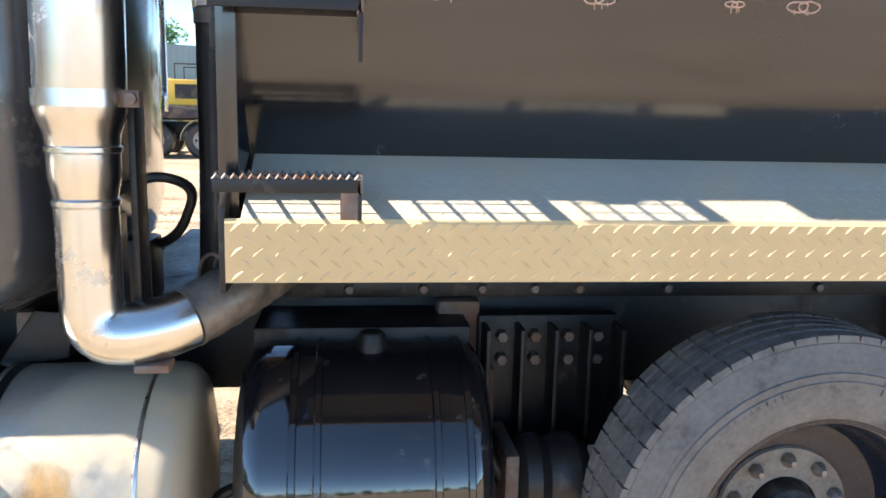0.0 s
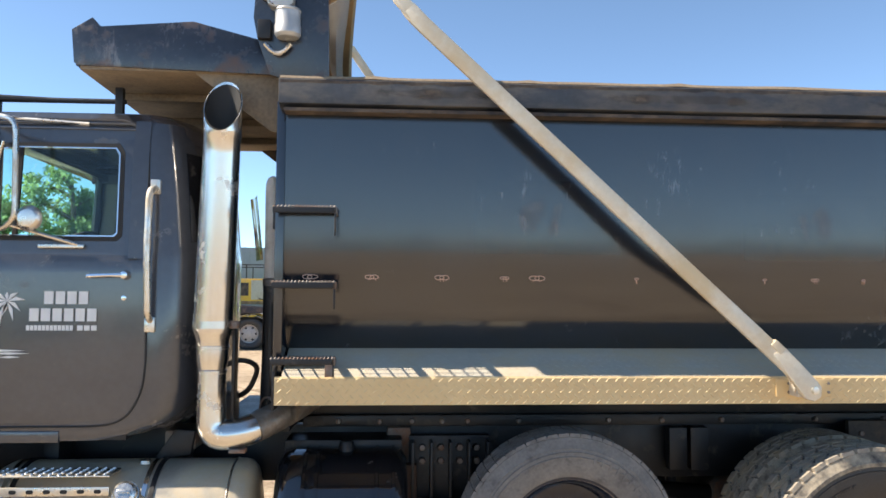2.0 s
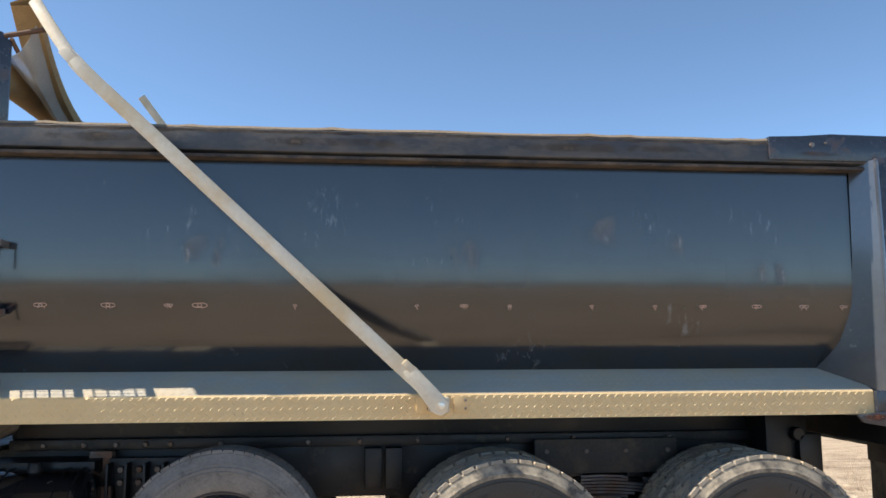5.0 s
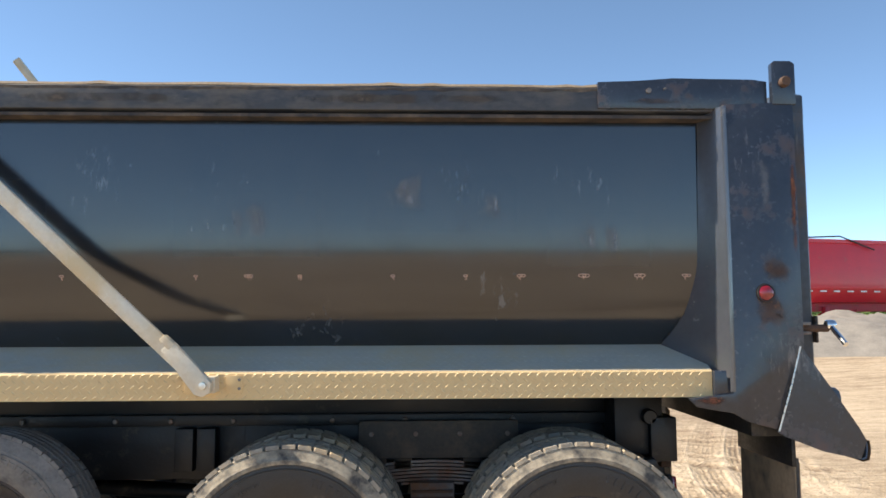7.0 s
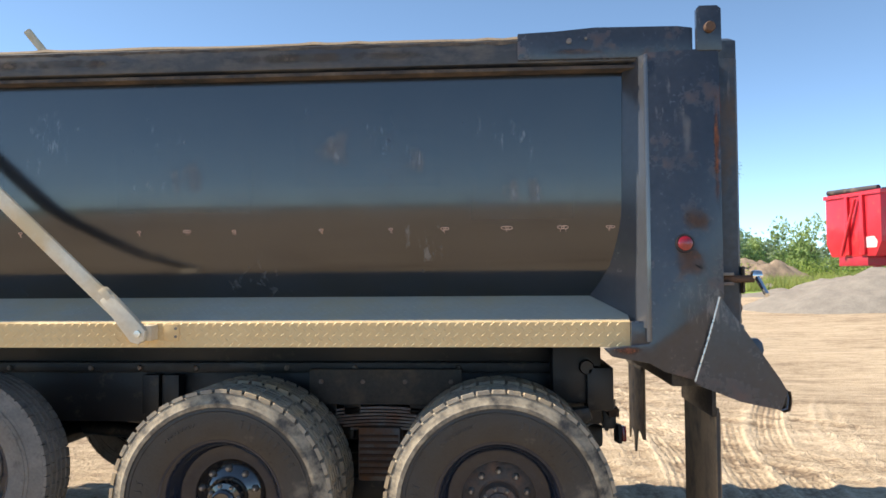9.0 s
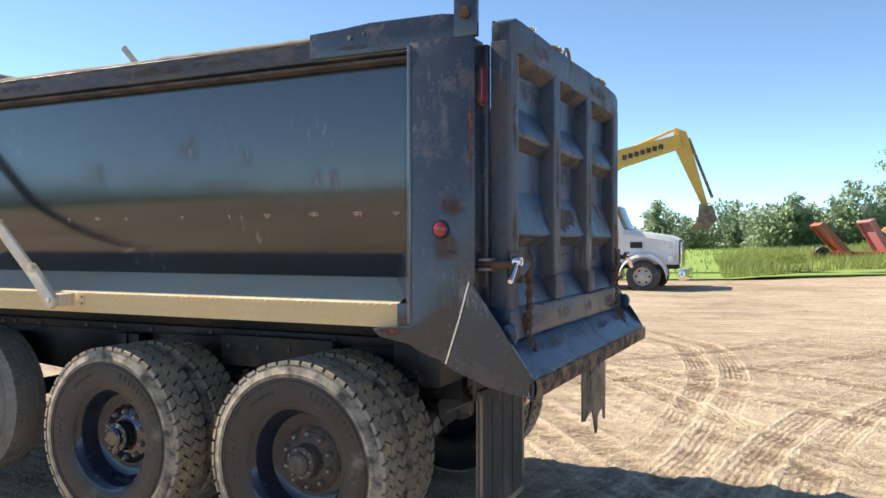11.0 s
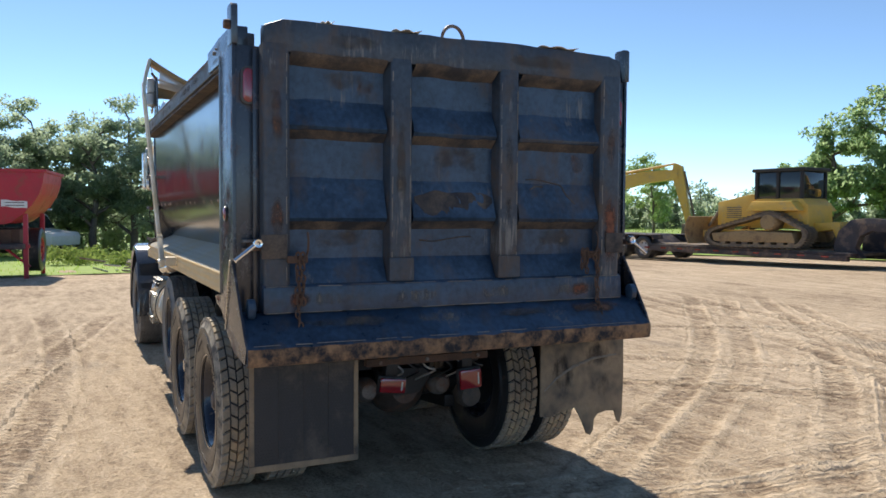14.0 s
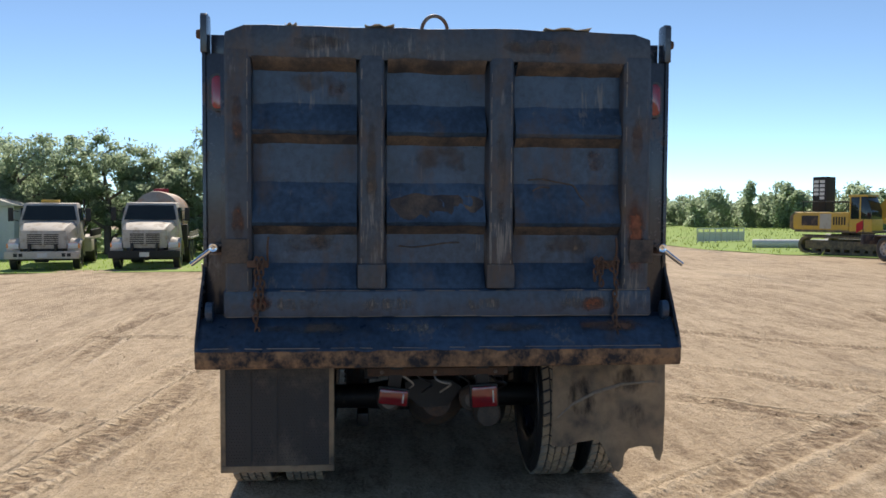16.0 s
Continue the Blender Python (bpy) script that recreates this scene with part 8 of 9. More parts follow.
def dropside_truck(at, tank, label, bumper):
    """A bonneted medium truck seen from its front; x is ahead."""
    t = thing("flatbed_truck" if not tank else "tank_truck", label, "truck", "trucks on the grass", at=at)
    for s in (-1, 1):
        part("chassis_rail", box(-6.4, 1.0, s * 0.42 - 0.04, s * 0.42 + 0.04, 0.72, 0.95, 0.01), black_iron, t)
    pair(lambda y, s: far_wheel(t, 0.0, y, 0.5, 0.5, 0.27 * s, rim_black), 1.16)
    for x in ((-4.6,) if not tank else (-3.9, -5.2)):
        pair(lambda y, s: far_wheel(t, x, y, 0.5, 0.5, 0.54 * s, rim_black), 1.18)
    shell = prism([(-2.1, 1.0), (-2.1, 1.75), (-2.1, 2.35), (-2.0, 2.45), (-1.05, 2.42), (-0.72, 1.75), (-0.72, 1.0)], -1.02, 1.02, "y", 0.06)
    for v in shell.verts:
        v.co.y *= 1 - 0.13 * min(max(v.co.z - 1.75, 0) / 0.65, 1)
    cabm = part("cab", shell, faded_white, t, "faded cream-white cab")
    part("engine_bay", box(-0.6, 0.68, -0.64, 0.64, 0.46, 0.98, 0.02), black_iron, t)
    part("nose_panel", box(0.69, 0.745, -0.74, 0.74, 0.80, 1.45, 0.03), faded_white, t, "cream panel round the grille")
    part("valance", box(0.60, 0.70, -1.05, 1.05, 0.38, 0.62, 0.02), seat_black, t)
    part("windscreen", sheet([[(-0.71, -0.92, 1.80), (-0.66, 0, 1.80), (-0.71, 0.92, 1.80)], [(-0.99, -0.80, 2.33), (-0.95, 0, 2.34), (-0.99, 0.80, 2.33)]], thick=0.012), dark_glass, cabm, "dark windscreen")
    for s in (-1, 1):
        part("side_window", prism([(-1.85, 1.78), (-0.98, 1.78), (-1.12, 2.25), (-1.85, 2.25)], s * 0.975 - 0.045, s * 0.975 + 0.045, "y", 0.003), dark_glass, cabm)
        part("mirror", box(-0.85, -0.78, s * 1.3 - 0.09, s * 1.3 + 0.09, 1.75, 2.25, 0.02), seat_black, cabm)
        part("mirror_arm", tube([(-0.9, s * 1.02, 2.1), (-0.82, s * 1.25, 2.15)], 0.015, 6), seat_black, cabm)
        part("mirror_arm", tube([(-0.9, s * 1.02, 1.75), (-0.82, s * 1.25, 1.82)], 0.015, 6), seat_black, cabm)
        fender = part("front_wing", sheet([[(0.62 * math.cos(a), s * yy, 0.5 + 0.62 * math.sin(a) + dz) for yy, dz in ((1.20, -0.05), (1.17, 0.02), (0.75, 0.06))] for a in [math.pi * (i / 12) for i in range(13)]], thick=0.012), faded_white, t)
        part("headlight", box(0.60, 0.72, s * 0.95 - 0.17, s * 0.95 + 0.17, 0.80, 1.0, 0.02), clear_lens, fender)
        part("indicator", box(0.6, 0.70, s * 1.14 - 0.03, s * 1.14 + 0.03, 0.82, 0.98, 0.01), amber_lens, fender)
    hood = part("hood", sheet([[(x, s * w, z) for s, w, z in ((-1, wb, 0.8), (-1, wb, zt - 0.20), (-1, wb - 0.12, zt - 0.03), (-1, 0.3, zt), (1, 0.3, zt), (1, wb - 0.12, zt - 0.03), (1, wb, zt - 0.20), (1, wb, 0.8))] for x, wb, zt in ((-0.75, 0.95, 1.78), (0.0, 0.86, 1.66), (0.6, 0.78, 1.52), (0.74, 0.72, 1.42))], thick=0.015), faded_white, t, "faded hood")
    grille = part("grille", box(0.73, 0.78, -0.55, 0.55, 0.92, 1.36, 0.02), faded_white, hood)
    for i in range(6):
        part("grille_bar", box(0.782, 0.792, -0.5, 0.5, 0.95 + i * 0.066, 0.985 + i * 0.066, 0.002), seat_black, grille)
    part("grille_post", box(0.785, 0.80, -0.03, 0.03, 0.94, 1.35), faded_white, grille)
    bump = part("bumper", box(0.85, 0.98, -1.2, 1.2, 0.45, 0.72, 0.03), bumper, t)
    for y in (-0.85, -0.68, 0.68, 0.85):
        part("bumper_hole", box(0.978, 0.984, y - 0.06, y + 0.06, 0.53, 0.65), seat_black, bump)
    part("plate", box(0.982, 0.990, -0.16, 0.16, 0.50, 0.66), clear_lens, bump)
    if tank:
        part("tank", lathe([(0, -6.6), (0.6, -6.55), (0.9, -6.4), (0.92, -6.2), (0.92, -2.7), (0.9, -2.5), (0.6, -2.38), (0, -2.35)], 40, "x", (0, 0, 1.98)), steel_tank, t, "rust-topped steel water tank")
        part("manway", lathe([(0, 3.05), (0.3, 3.03), (0.3, 2.84), (0, 2.84)], 20, "z", (-4.0, 0, 0)), red_paint, t)
        part("catwalk", box(-6.4, -2.4, 1.05, 1.3, 1.0, 1.08, 0.01), faded_white, t)
        for i in range(9):
            part("catwalk_post", box(-6.35 + i * 0.48, -6.28 + i * 0.48, 1.22, 1.28, 1.08, 1.3), faded_white, t)
        part("side_box", box(-2.35, -1.9, 0.6, 1.2, 0.7, 1.6, 0.03), seat_black, t)
        part("subframe", box(-6.5, -2.3, -0.6, 0.6, 0.95, 1.1, 0.01), black_iron, t)
    else:
        part("flat_deck", box(-6.4, -2.3, -1.2, 1.2, 1.0, 1.12, 0.01), faded_white, t)
        part("side_tank", lathe([(0, -3.6), (0.5, -3.55), (0.55, -3.4), (0.55, -2.5), (0.5, -2.4), (0, -2.35)], 28, "x", (0, 0.5, 1.7)), black_gloss, t)
        part("beacon", box(-1.6, -1.2, -0.35, 0.25, 2.45, 2.56, 0.02), yellow, t, "yellow roof light bar")
        part("tool_box", box(-3.4, -2.4, 0.75, 1.22, 0.55, 1.0, 0.02), faded_white, t)
        part("pole", tube([(-3.0, 0.9, 1.1), (-3.0, 0.9, 2.6)], 0.04, 10), black_iron, t)
        part("beam", box(-6.2, -3.0, 1.1, 1.2, 1.12, 1.4, 0.01), black_iron, t)
    return t


def spreader(at):
    t = thing("spreader", "red hopper spreader on a steel stand over the grass", "spreader", at=at)
    a = [(-1.42, 2.95), (-1.38, 2.62), (-1.28, 2.30), (-1.10, 2.0), (-0.86, 1.74), (-0.58, 1.52), (-0.40, 1.45), (0.40, 1.45), (0.58, 1.52), (0.86, 1.74), (1.10, 2.0), (1.28, 2.30), (1.38, 2.62), (1.42, 2.95)]
    hop = part("hopper", prism([(y, z) for y, z in a], -1.6, 1.6, "x", 0.02), red_paint, t, "red wedge-shaped hopper")
    part("hopper_rim", ring_plate([(-1.66, -1.48), (1.66, -1.48), (1.66, 1.48), (-1.66, 1.48)], [(-1.6, -1.42), (1.6, -1.42), (1.6, 1.42), (-1.6, 1.42)], 2.93, 3.0, "z"), red_paint, hop)
    part("sign", sheet([[(1.612 + 0.012 * abs(math.sin(3 * u)), 0.32 + 0.66 * u, 1.90 + 0.05 * (1 - u) + 0.19 * v + 0.012 * math.sin(9 * u)) for v in (0, 0.5, 1)] for u in (0, 0.2, 0.4, 0.6, 0.8, 1)], thick=0.006), white_paint, hop, "crumpled white sign plate with unreadable bars")
    for z in (1.97, 2.05):
        part("sign_bar", box(1.630, 1.634, 0.42, 0.90, z, z + 0.022), deck_dark, hop)
    for s in (-1, 1):
        for x in (-1.2, 1.45):
            part("stand_leg", box(x - 0.06, x + 0.06, s * 0.9 - 0.06, s * 0.9 + 0.06, -0.22, 1.75, 0.01), red_paint, t)
        part("stand_brace", tube([(1.45, s * 1.0, 0.25), (1.45, -s * 0.2, 1.25)], 0.035, 8), red_paint, t)
    pair(lambda y, q: far_wheel(t, -0.4, y, 0.66, 0.66, 0.5 * q, red_paint), 1.05)
    part("chute", prism([(0.5, 0.7), (1.2, 0.8), (1.3, 1.3), (0.4, 1.3)], -0.5, 0.5, "y", 0.02), rust_iron, t)
    part("axle_box", box(-1.5, 1.2, -0.7, 0.7, 0.85, 1.3, 0.03), rust_iron, t)
    part("spinner_deck", box(0.9, 1.7, -0.9, 0.9, 0.75, 0.9, 0.02), deck_dark, t)
    part("cross_bar", box(1.40, 1.5, -1.0, 1.0, 0.78, 0.88, 0.01), red_paint, t)
    return t


def pickup(at):
    t = thing("pickup", "white service truck with a ladder rack on the grass", "truck", at=at)
    pair(lambda y, s: far_wheel(t, 1.5, y, 0.42, 0.42, 0.25 * s), 0.98)
    pair(lambda y, s: far_wheel(t, -2.0, y, 0.42, 0.42, 0.25 * s), 0.98)
    part("body", prism([(2.3, 0.5), (2.35, 0.95), (2.2, 1.12), (1.0, 1.25), (-3.0, 1.25), (-3.0, 0.5)], -0.98, 0.98, "y", 0.06), white_paint, t, "white body")
    part("cab", prism([(1.0, 1.2), (0.5, 1.95), (0.3, 2.02), (-0.9, 2.02), (-0.95, 1.2)], -0.9, 0.9, "y", 0.08), white_paint, t)
    for s in (-1, 1):
        part("side_window", prism([(0.75, 1.32), (0.42, 1.86), (-0.75, 1.86), (-0.8, 1.32)], s * 0.9 - 0.01, s * 0.9 + 0.01, "y"), dark_glass, t)
        part("rack", tube([(0.8, s * 0.85, 2.2), (-3.0, s * 0.85, 2.2)], 0.04, 8), white_paint, t)
        for x in (0.0, -2.9):
            part("rack_post", tube([(x, s * 0.85, 1.2), (x, s * 0.85, 2.2)], 0.03, 8), white_paint, t)
    part("windscreen", sheet([[(1.0, -0.82, 1.30), (1.0, 0.82, 1.30)], [(0.55, -0.76, 1.92), (0.55, 0.76, 1.92)]], thick=0.01), dark_glass, t)
    return t


def dump_trailer(at):
    """x runs along the trailer, y across; its near corner is at the origin."""
    t = thing("dump_trailer", "bright red dump trailer body on landing legs beside gravel", "trailer", at=at)
    tub = part("tub", prism([(0.25, 1.45), (2.3, 1.45), (2.55, 1.9), (2.55, 3.45), (0.0, 3.45), (0.0, 1.9)], 0.0, 7.0, "x", 0.02), bright_red, t, "bright red tub")
    part("top_rail", ring_plate([(-0.05, -0.06), (7.05, -0.06), (7.05, 2.61), (-0.05, 2.61)], [(0.08, 0.06), (6.9, 0.06), (6.9, 2.49), (0.08, 2.49)], 3.40, 3.52, "z"), bright_red, tub)
    for y in (0.75, 1.45):
        part("stiffener", prism([(y - 0.12, 1.5), (y + 0.12, 1.5), (y + 0.06, 3.4), (y - 0.06, 3.4)], -0.10, 0.0, "x", 0.01), bright_red, tub)
    part("brace", tube([(-0.14, 1.65, 1.5), (-0.10, 1.0, 3.3)], 0.05, 8), bright_red, tub)
    part("front_sign", prism([(0.2, 1.72), (0.75, 1.72), (0.85, 1.85), (0.7, 2.05), (0.3, 2.08), (0.15, 1.9)], -0.012, -0.003, "x"), white_paint, tub, "white placard")
    for i in range(12):
        part("reflector", box(0.25 + i * 0.55, 0.5 + i * 0.55, -0.008, -0.001, 1.78, 1.83), white_paint, tub)
    part("tarp_roll", tube([(0.2, 0.3, 3.60), (0.0, 2.4, 3.62)], 0.09, 12), deck_dark, tub)
    part("tarp_rod", tube([(0.1, 0.05, 3.55), (1.6, -0.1, 3.62), (3.0, -0.1, 3.2)], 0.025, 8), seat_black, tub)
    part("frame", box(0.0, 7.0, 0.6, 1.95, 1.15, 1.45, 0.02), red_paint, t)
    for y in (0.55, 2.0):
        leg = part("landing_leg", box(1.4, 1.58, y - 0.08, y + 0.08, 0.0, 1.3, 0.01), red_paint, t, "landing leg")
        part("foot", box(1.3, 1.68, y - 0.15, y + 0.15, -0.02, 0.04, 0.01), track_steel, leg)
        part("leg_brace", tube([(1.5, y, 0.45), (2.8, y, 1.2)], 0.035, 8), red_paint, leg)
        part("leg_brace", tube([(1.5, y, 1.0), (2.8, y, 0.7)], 0.03, 8), red_paint, leg)
    for x in (5.2, 6.4):
        far_wheel(t, x, 0.0, 0.5, 0.5, 0.5)
        far_wheel(t, x, 2.55, 0.5, 0.5, -0.5)
    return t


salmon_red = surface("salmon_red", (0.50, 0.16, 0.085), (0.34, 0.10, 0.06), 0.7, 0.85, scale=2, fine=20, bump=0.1, dirt=(0.28, 0.16, 0.10), dirt_amount=0.3, dirt_scale=2)
faded_pink = surface("faded_pink", (0.62, 0.26, 0.26), (0.48, 0.16, 0.17), 0.7, 0.85, scale=2, fine=20, bump=0.1, dirt=(0.35, 0.20, 0.16), dirt_amount=0.25, dirt_scale=2)


def mower(at):
    t = thing("mower_wing", "faded red folding mower lying in the grass", "mower", at=at)
    for i, (x, lean_deg, m) in enumerate(((0.0, 50, salmon_red), (1.9, 62, faded_pink))):
        deck = part("deck", box(-0.9, 0.9, -1.0, 1.0, -0.06, 0.06, 0.04), m, t, at=pose(x, 0, 1.1, 0, lean_deg, 12))
        part("rim", ring_plate([(-0.95, -1.05), (0.95, -1.05), (0.95, 1.05), (-0.95, 1.05)], [(-0.88, -0.98), (0.88, -0.98), (0.88, 0.98), (-0.88, 0.98)], -0.22, 0.0, "z"), m, deck)
        part("gearbox", lathe([(0, 0.05), (0.22, 0.05), (0.26, 0.2), (0.15, 0.34), (0, 0.36)], 20, "z"), deck_dark, deck)
    part("frame", box(-0.8, 3.0, -0.5, 0.5, 0.25, 0.45, 0.04), red_paint, t)
    for x in (-0.4, 2.7):
        far_wheel(t, x, -0.7, 0.35, 0.35, 0.25, deck_dark)
    return t


frame_yellow = surface("frame_yellow", (0.72, 0.60, 0.10), (0.54, 0.42, 0.07), 0.5, 0.7, scale=3, fine=30, bump=0.05, dirt=(0.36, 0.24, 0.10), dirt_amount=0.2, dirt_scale=2)


def yellow_frame(at, length, height, n):
    t = thing("steel_frame", "yellow steel trestle frame in tall grass", "frame", "yellow frames", at=at)
    part("top_beam", box(0, length, -0.05, 0.05, height - 0.10, height, 0.01), frame_yellow, t)
    for i in range(n):
        x = length * (i + 0.5) / n
        part("leg", tube([(x, -0.3, 0), (x + 0.3, 0.0, height - 0.1)], 0.022, 8), frame_yellow, t)
        part("brace", tube([(x + 0.5, 0.3, 0), (x + 0.2, 0.0, height - 0.1)], 0.02, 8), frame_yellow, t)
    return t


def place(x, y, heading, dz=0.0):
    return pose(x, y, rise(x, y) + dz, 0, 0, heading)


semi_tractor(place(-5.26, 22.84, 1.5, -0.04))
lowboy(place(-7.4, 21.9, 4.5, -0.10))
bulldozer(pose(-10.35, 21.55, 0.70, 0, 0, 8) @ Matrix.Diagonal((1.12, 1.0, 1.0, 1)))
BOOM_A = [(0.5, 1.75, 0.30, 0.28), (0.9, 2.95, 0.38, 0.28), (1.6, 4.05, 0.40, 0.28), (2.8, 4.75, 0.36, 0.26), (5.3, 5.40, 0.26, 0.24)]
exc, boom, house = excavator(place(-3.9, 30.4, 4) @ Matrix.Diagonal((1.05, 1.05, 1.05, 1)), BOOM_A, label="yellow tracked excavator with raised boom behind the tractor")
arm_of(exc, boom, (5.3, 5.40), (6.2, 2.75), (1.9, 4.6))
for i in range(7):
    part("name_block", box(3.0 + i * 0.24, 3.18 + i * 0.24, -0.118, -0.112, 4.70 + i * 0.062, 4.90 + i * 0.062), deck_dark, boom)
BOOM_B = [(0.9, 1.75, 0.28, 0.26), (1.9, 2.9, 0.35, 0.26), (3.0, 3.7, 0.36, 0.26), (4.4, 4.0, 0.31, 0.24), (6.3, 4.15, 0.24, 0.22)]
exc2, boom2, house2 = excavator(place(-25.15, 23.2, 27) @ Matrix.Diagonal((0.93, 0.93, 0.93, 1)), BOOM_B, True, label="yellow tracked excavator with a black guard cage")
arm_of(exc2, boom2, (6.3, 4.2), (6.9, 1.5), (2.9, 4.2))
cage = part("guard_cage", box(-2.25, -1.50, -0.42, 0.42, 2.16, 3.95, 0.05), seat_black, exc2, "black steel guard cage")
for i in range(2):
    for j in range(5):
        if j > 0 or i > 0:
            part("cage_pane", box(-2.17 + i * 0.33, -1.91 + i * 0.33, -0.428, -0.422, 2.78 + j * 0.21, 2.93 + j * 0.21), white_paint, cage)
dropside_truck(place(-19.97, -10.94, 13), False, "faded cream flatbed truck with a black tank, parked on grass", faded_white)
dropside_truck(place(-19.9, -7.36, 8), True, "faded cream tank truck with a rusty steel tank, parked on grass", seat_black)
spreader(place(-17.3, -2.5, -8, 0.15))
pickup(place(-33.6, -2.5, 50, 0.12))
dump_trailer(place(17.95, 25.7, 14.8, 0.1) @ Matrix.Diagonal((1.17, 1.17, 1.17, 1)))
mower(place(7.5, 38.2, 0))
yellow_frame(place(10.2, 40.0, -8), 3.3, 1.1, 5)
yellow_frame(place(13.9, 38.4, -13), 2.4, 0.7, 5)


# ---- grass, trees, woods, heaps ----
def leaf_material(name, light, dark, sub=0.35):
    m = bpy.data.materials.new(name)
    m.use_nodes = True
    nt = m.node_tree
    n, lk = nt.nodes, nt.links.new
    out = n["Material Output"]
    p = n["Principled BSDF"]
    p.inputs["Roughness"].default_value = 0.75
    p.inputs["Specular IOR Level"].default_value = 0.15
    geo = n.new("ShaderNodeNewGeometry")
    co = n.new("ShaderNodeTexCoord")
    big = n.new("ShaderNodeTexNoise")
    big.inputs["Scale"].default_value, big.inputs["Detail"].default_value = 0.5, 4
    lk(co.outputs["Object"], big.inputs["Vector"])
    add = n.new("ShaderNodeMath")
    add.operation = "MULTIPLY_ADD"
    add.inputs[1].default_value = 0.5
    lk(geo.outputs["Random Per Island"], add.inputs[0])
    hf = n.new("ShaderNodeMath")
    hf.operation = "MULTIPLY"
    hf.inputs[1].default_value = 0.6
    lk(big.outputs[0], hf.inputs[0])
    lk(hf.outputs[0], add.inputs[2])
    ramp = n.new("ShaderNodeValToRGB")
    ramp.color_ramp.elements[0].position, ramp.color_ramp.elements[0].color = 0.2, (*dark, 1)
    ramp.color_ramp.elements[1].position, ramp.color_ramp.elements[1].color = 0.85, (*light, 1)
    lk(add.outputs[0], ramp.inputs[0])
    lk(ramp.outputs[0], p.inputs["Base Color"])
    tl = n.new("ShaderNodeBsdfTranslucent")
    lk(ramp.outputs[0], tl.inputs[0])
    mx = n.new("ShaderNodeMixShader")
    mx.inputs[0].default_value = sub
    lk(p.outputs[0], mx.inputs[1])
    lk(tl.outputs[0], mx.inputs[2])
    lk(mx.outputs[0], out.inputs[0])
    return m


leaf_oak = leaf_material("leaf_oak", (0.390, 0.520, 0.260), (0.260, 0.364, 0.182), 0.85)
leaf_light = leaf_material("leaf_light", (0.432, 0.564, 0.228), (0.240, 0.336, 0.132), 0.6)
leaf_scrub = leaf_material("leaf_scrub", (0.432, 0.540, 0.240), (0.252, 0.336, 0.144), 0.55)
# far greens paled and greyed in the colour, standing in for haze
leaf_wood_hazed = leaf_material("leaf_wood_hazed", (0.429, 0.520, 0.351), (0.312, 0.390, 0.273), 0.85)
blade_green = leaf_material("blade_green", (0.42, 0.60, 0.10), (0.26, 0.41, 0.06), 0.5)
tall_weed = leaf_material("tall_weed", (0.44, 0.47, 0.17), (0.25, 0.31, 0.10), 0.45)
weed_green = leaf_material("weed_green", (0.32, 0.40, 0.11), (0.18, 0.25, 0.07), 0.45)
bark = surface("bark", (0.20, 0.165, 0.13), (0.09, 0.072, 0.058), 0.85, 0.95, scale=6, fine=40, bump=0.5)
grass_floor = surface("grass_floor", (0.30, 0.43, 0.08), (0.19, 0.29, 0.06), 0.9, 0.95, scale=0.8, fine=9, bump=0.5, dirt=(0.27, 0.25, 0.11), dirt_amount=0.14, dirt_scale=0.4)
orange_dirt = surface("orange_dirt", (0.43, 0.23, 0.085), (0.27, 0.135, 0.05), 0.9, 0.95, scale=1.6, fine=9, bump=1.0)
rubble = surface("rubble", (0.36, 0.27, 0.19), (0.19, 0.145, 0.105), 0.9, 0.95, scale=2.2, fine=12, bump=1.0)
gravel_grey = surface("gravel_grey", (0.30, 0.27, 0.23), (0.18, 0.16, 0.14), 0.9, 0.95, scale=2.5, fine=22, bump=0.8)


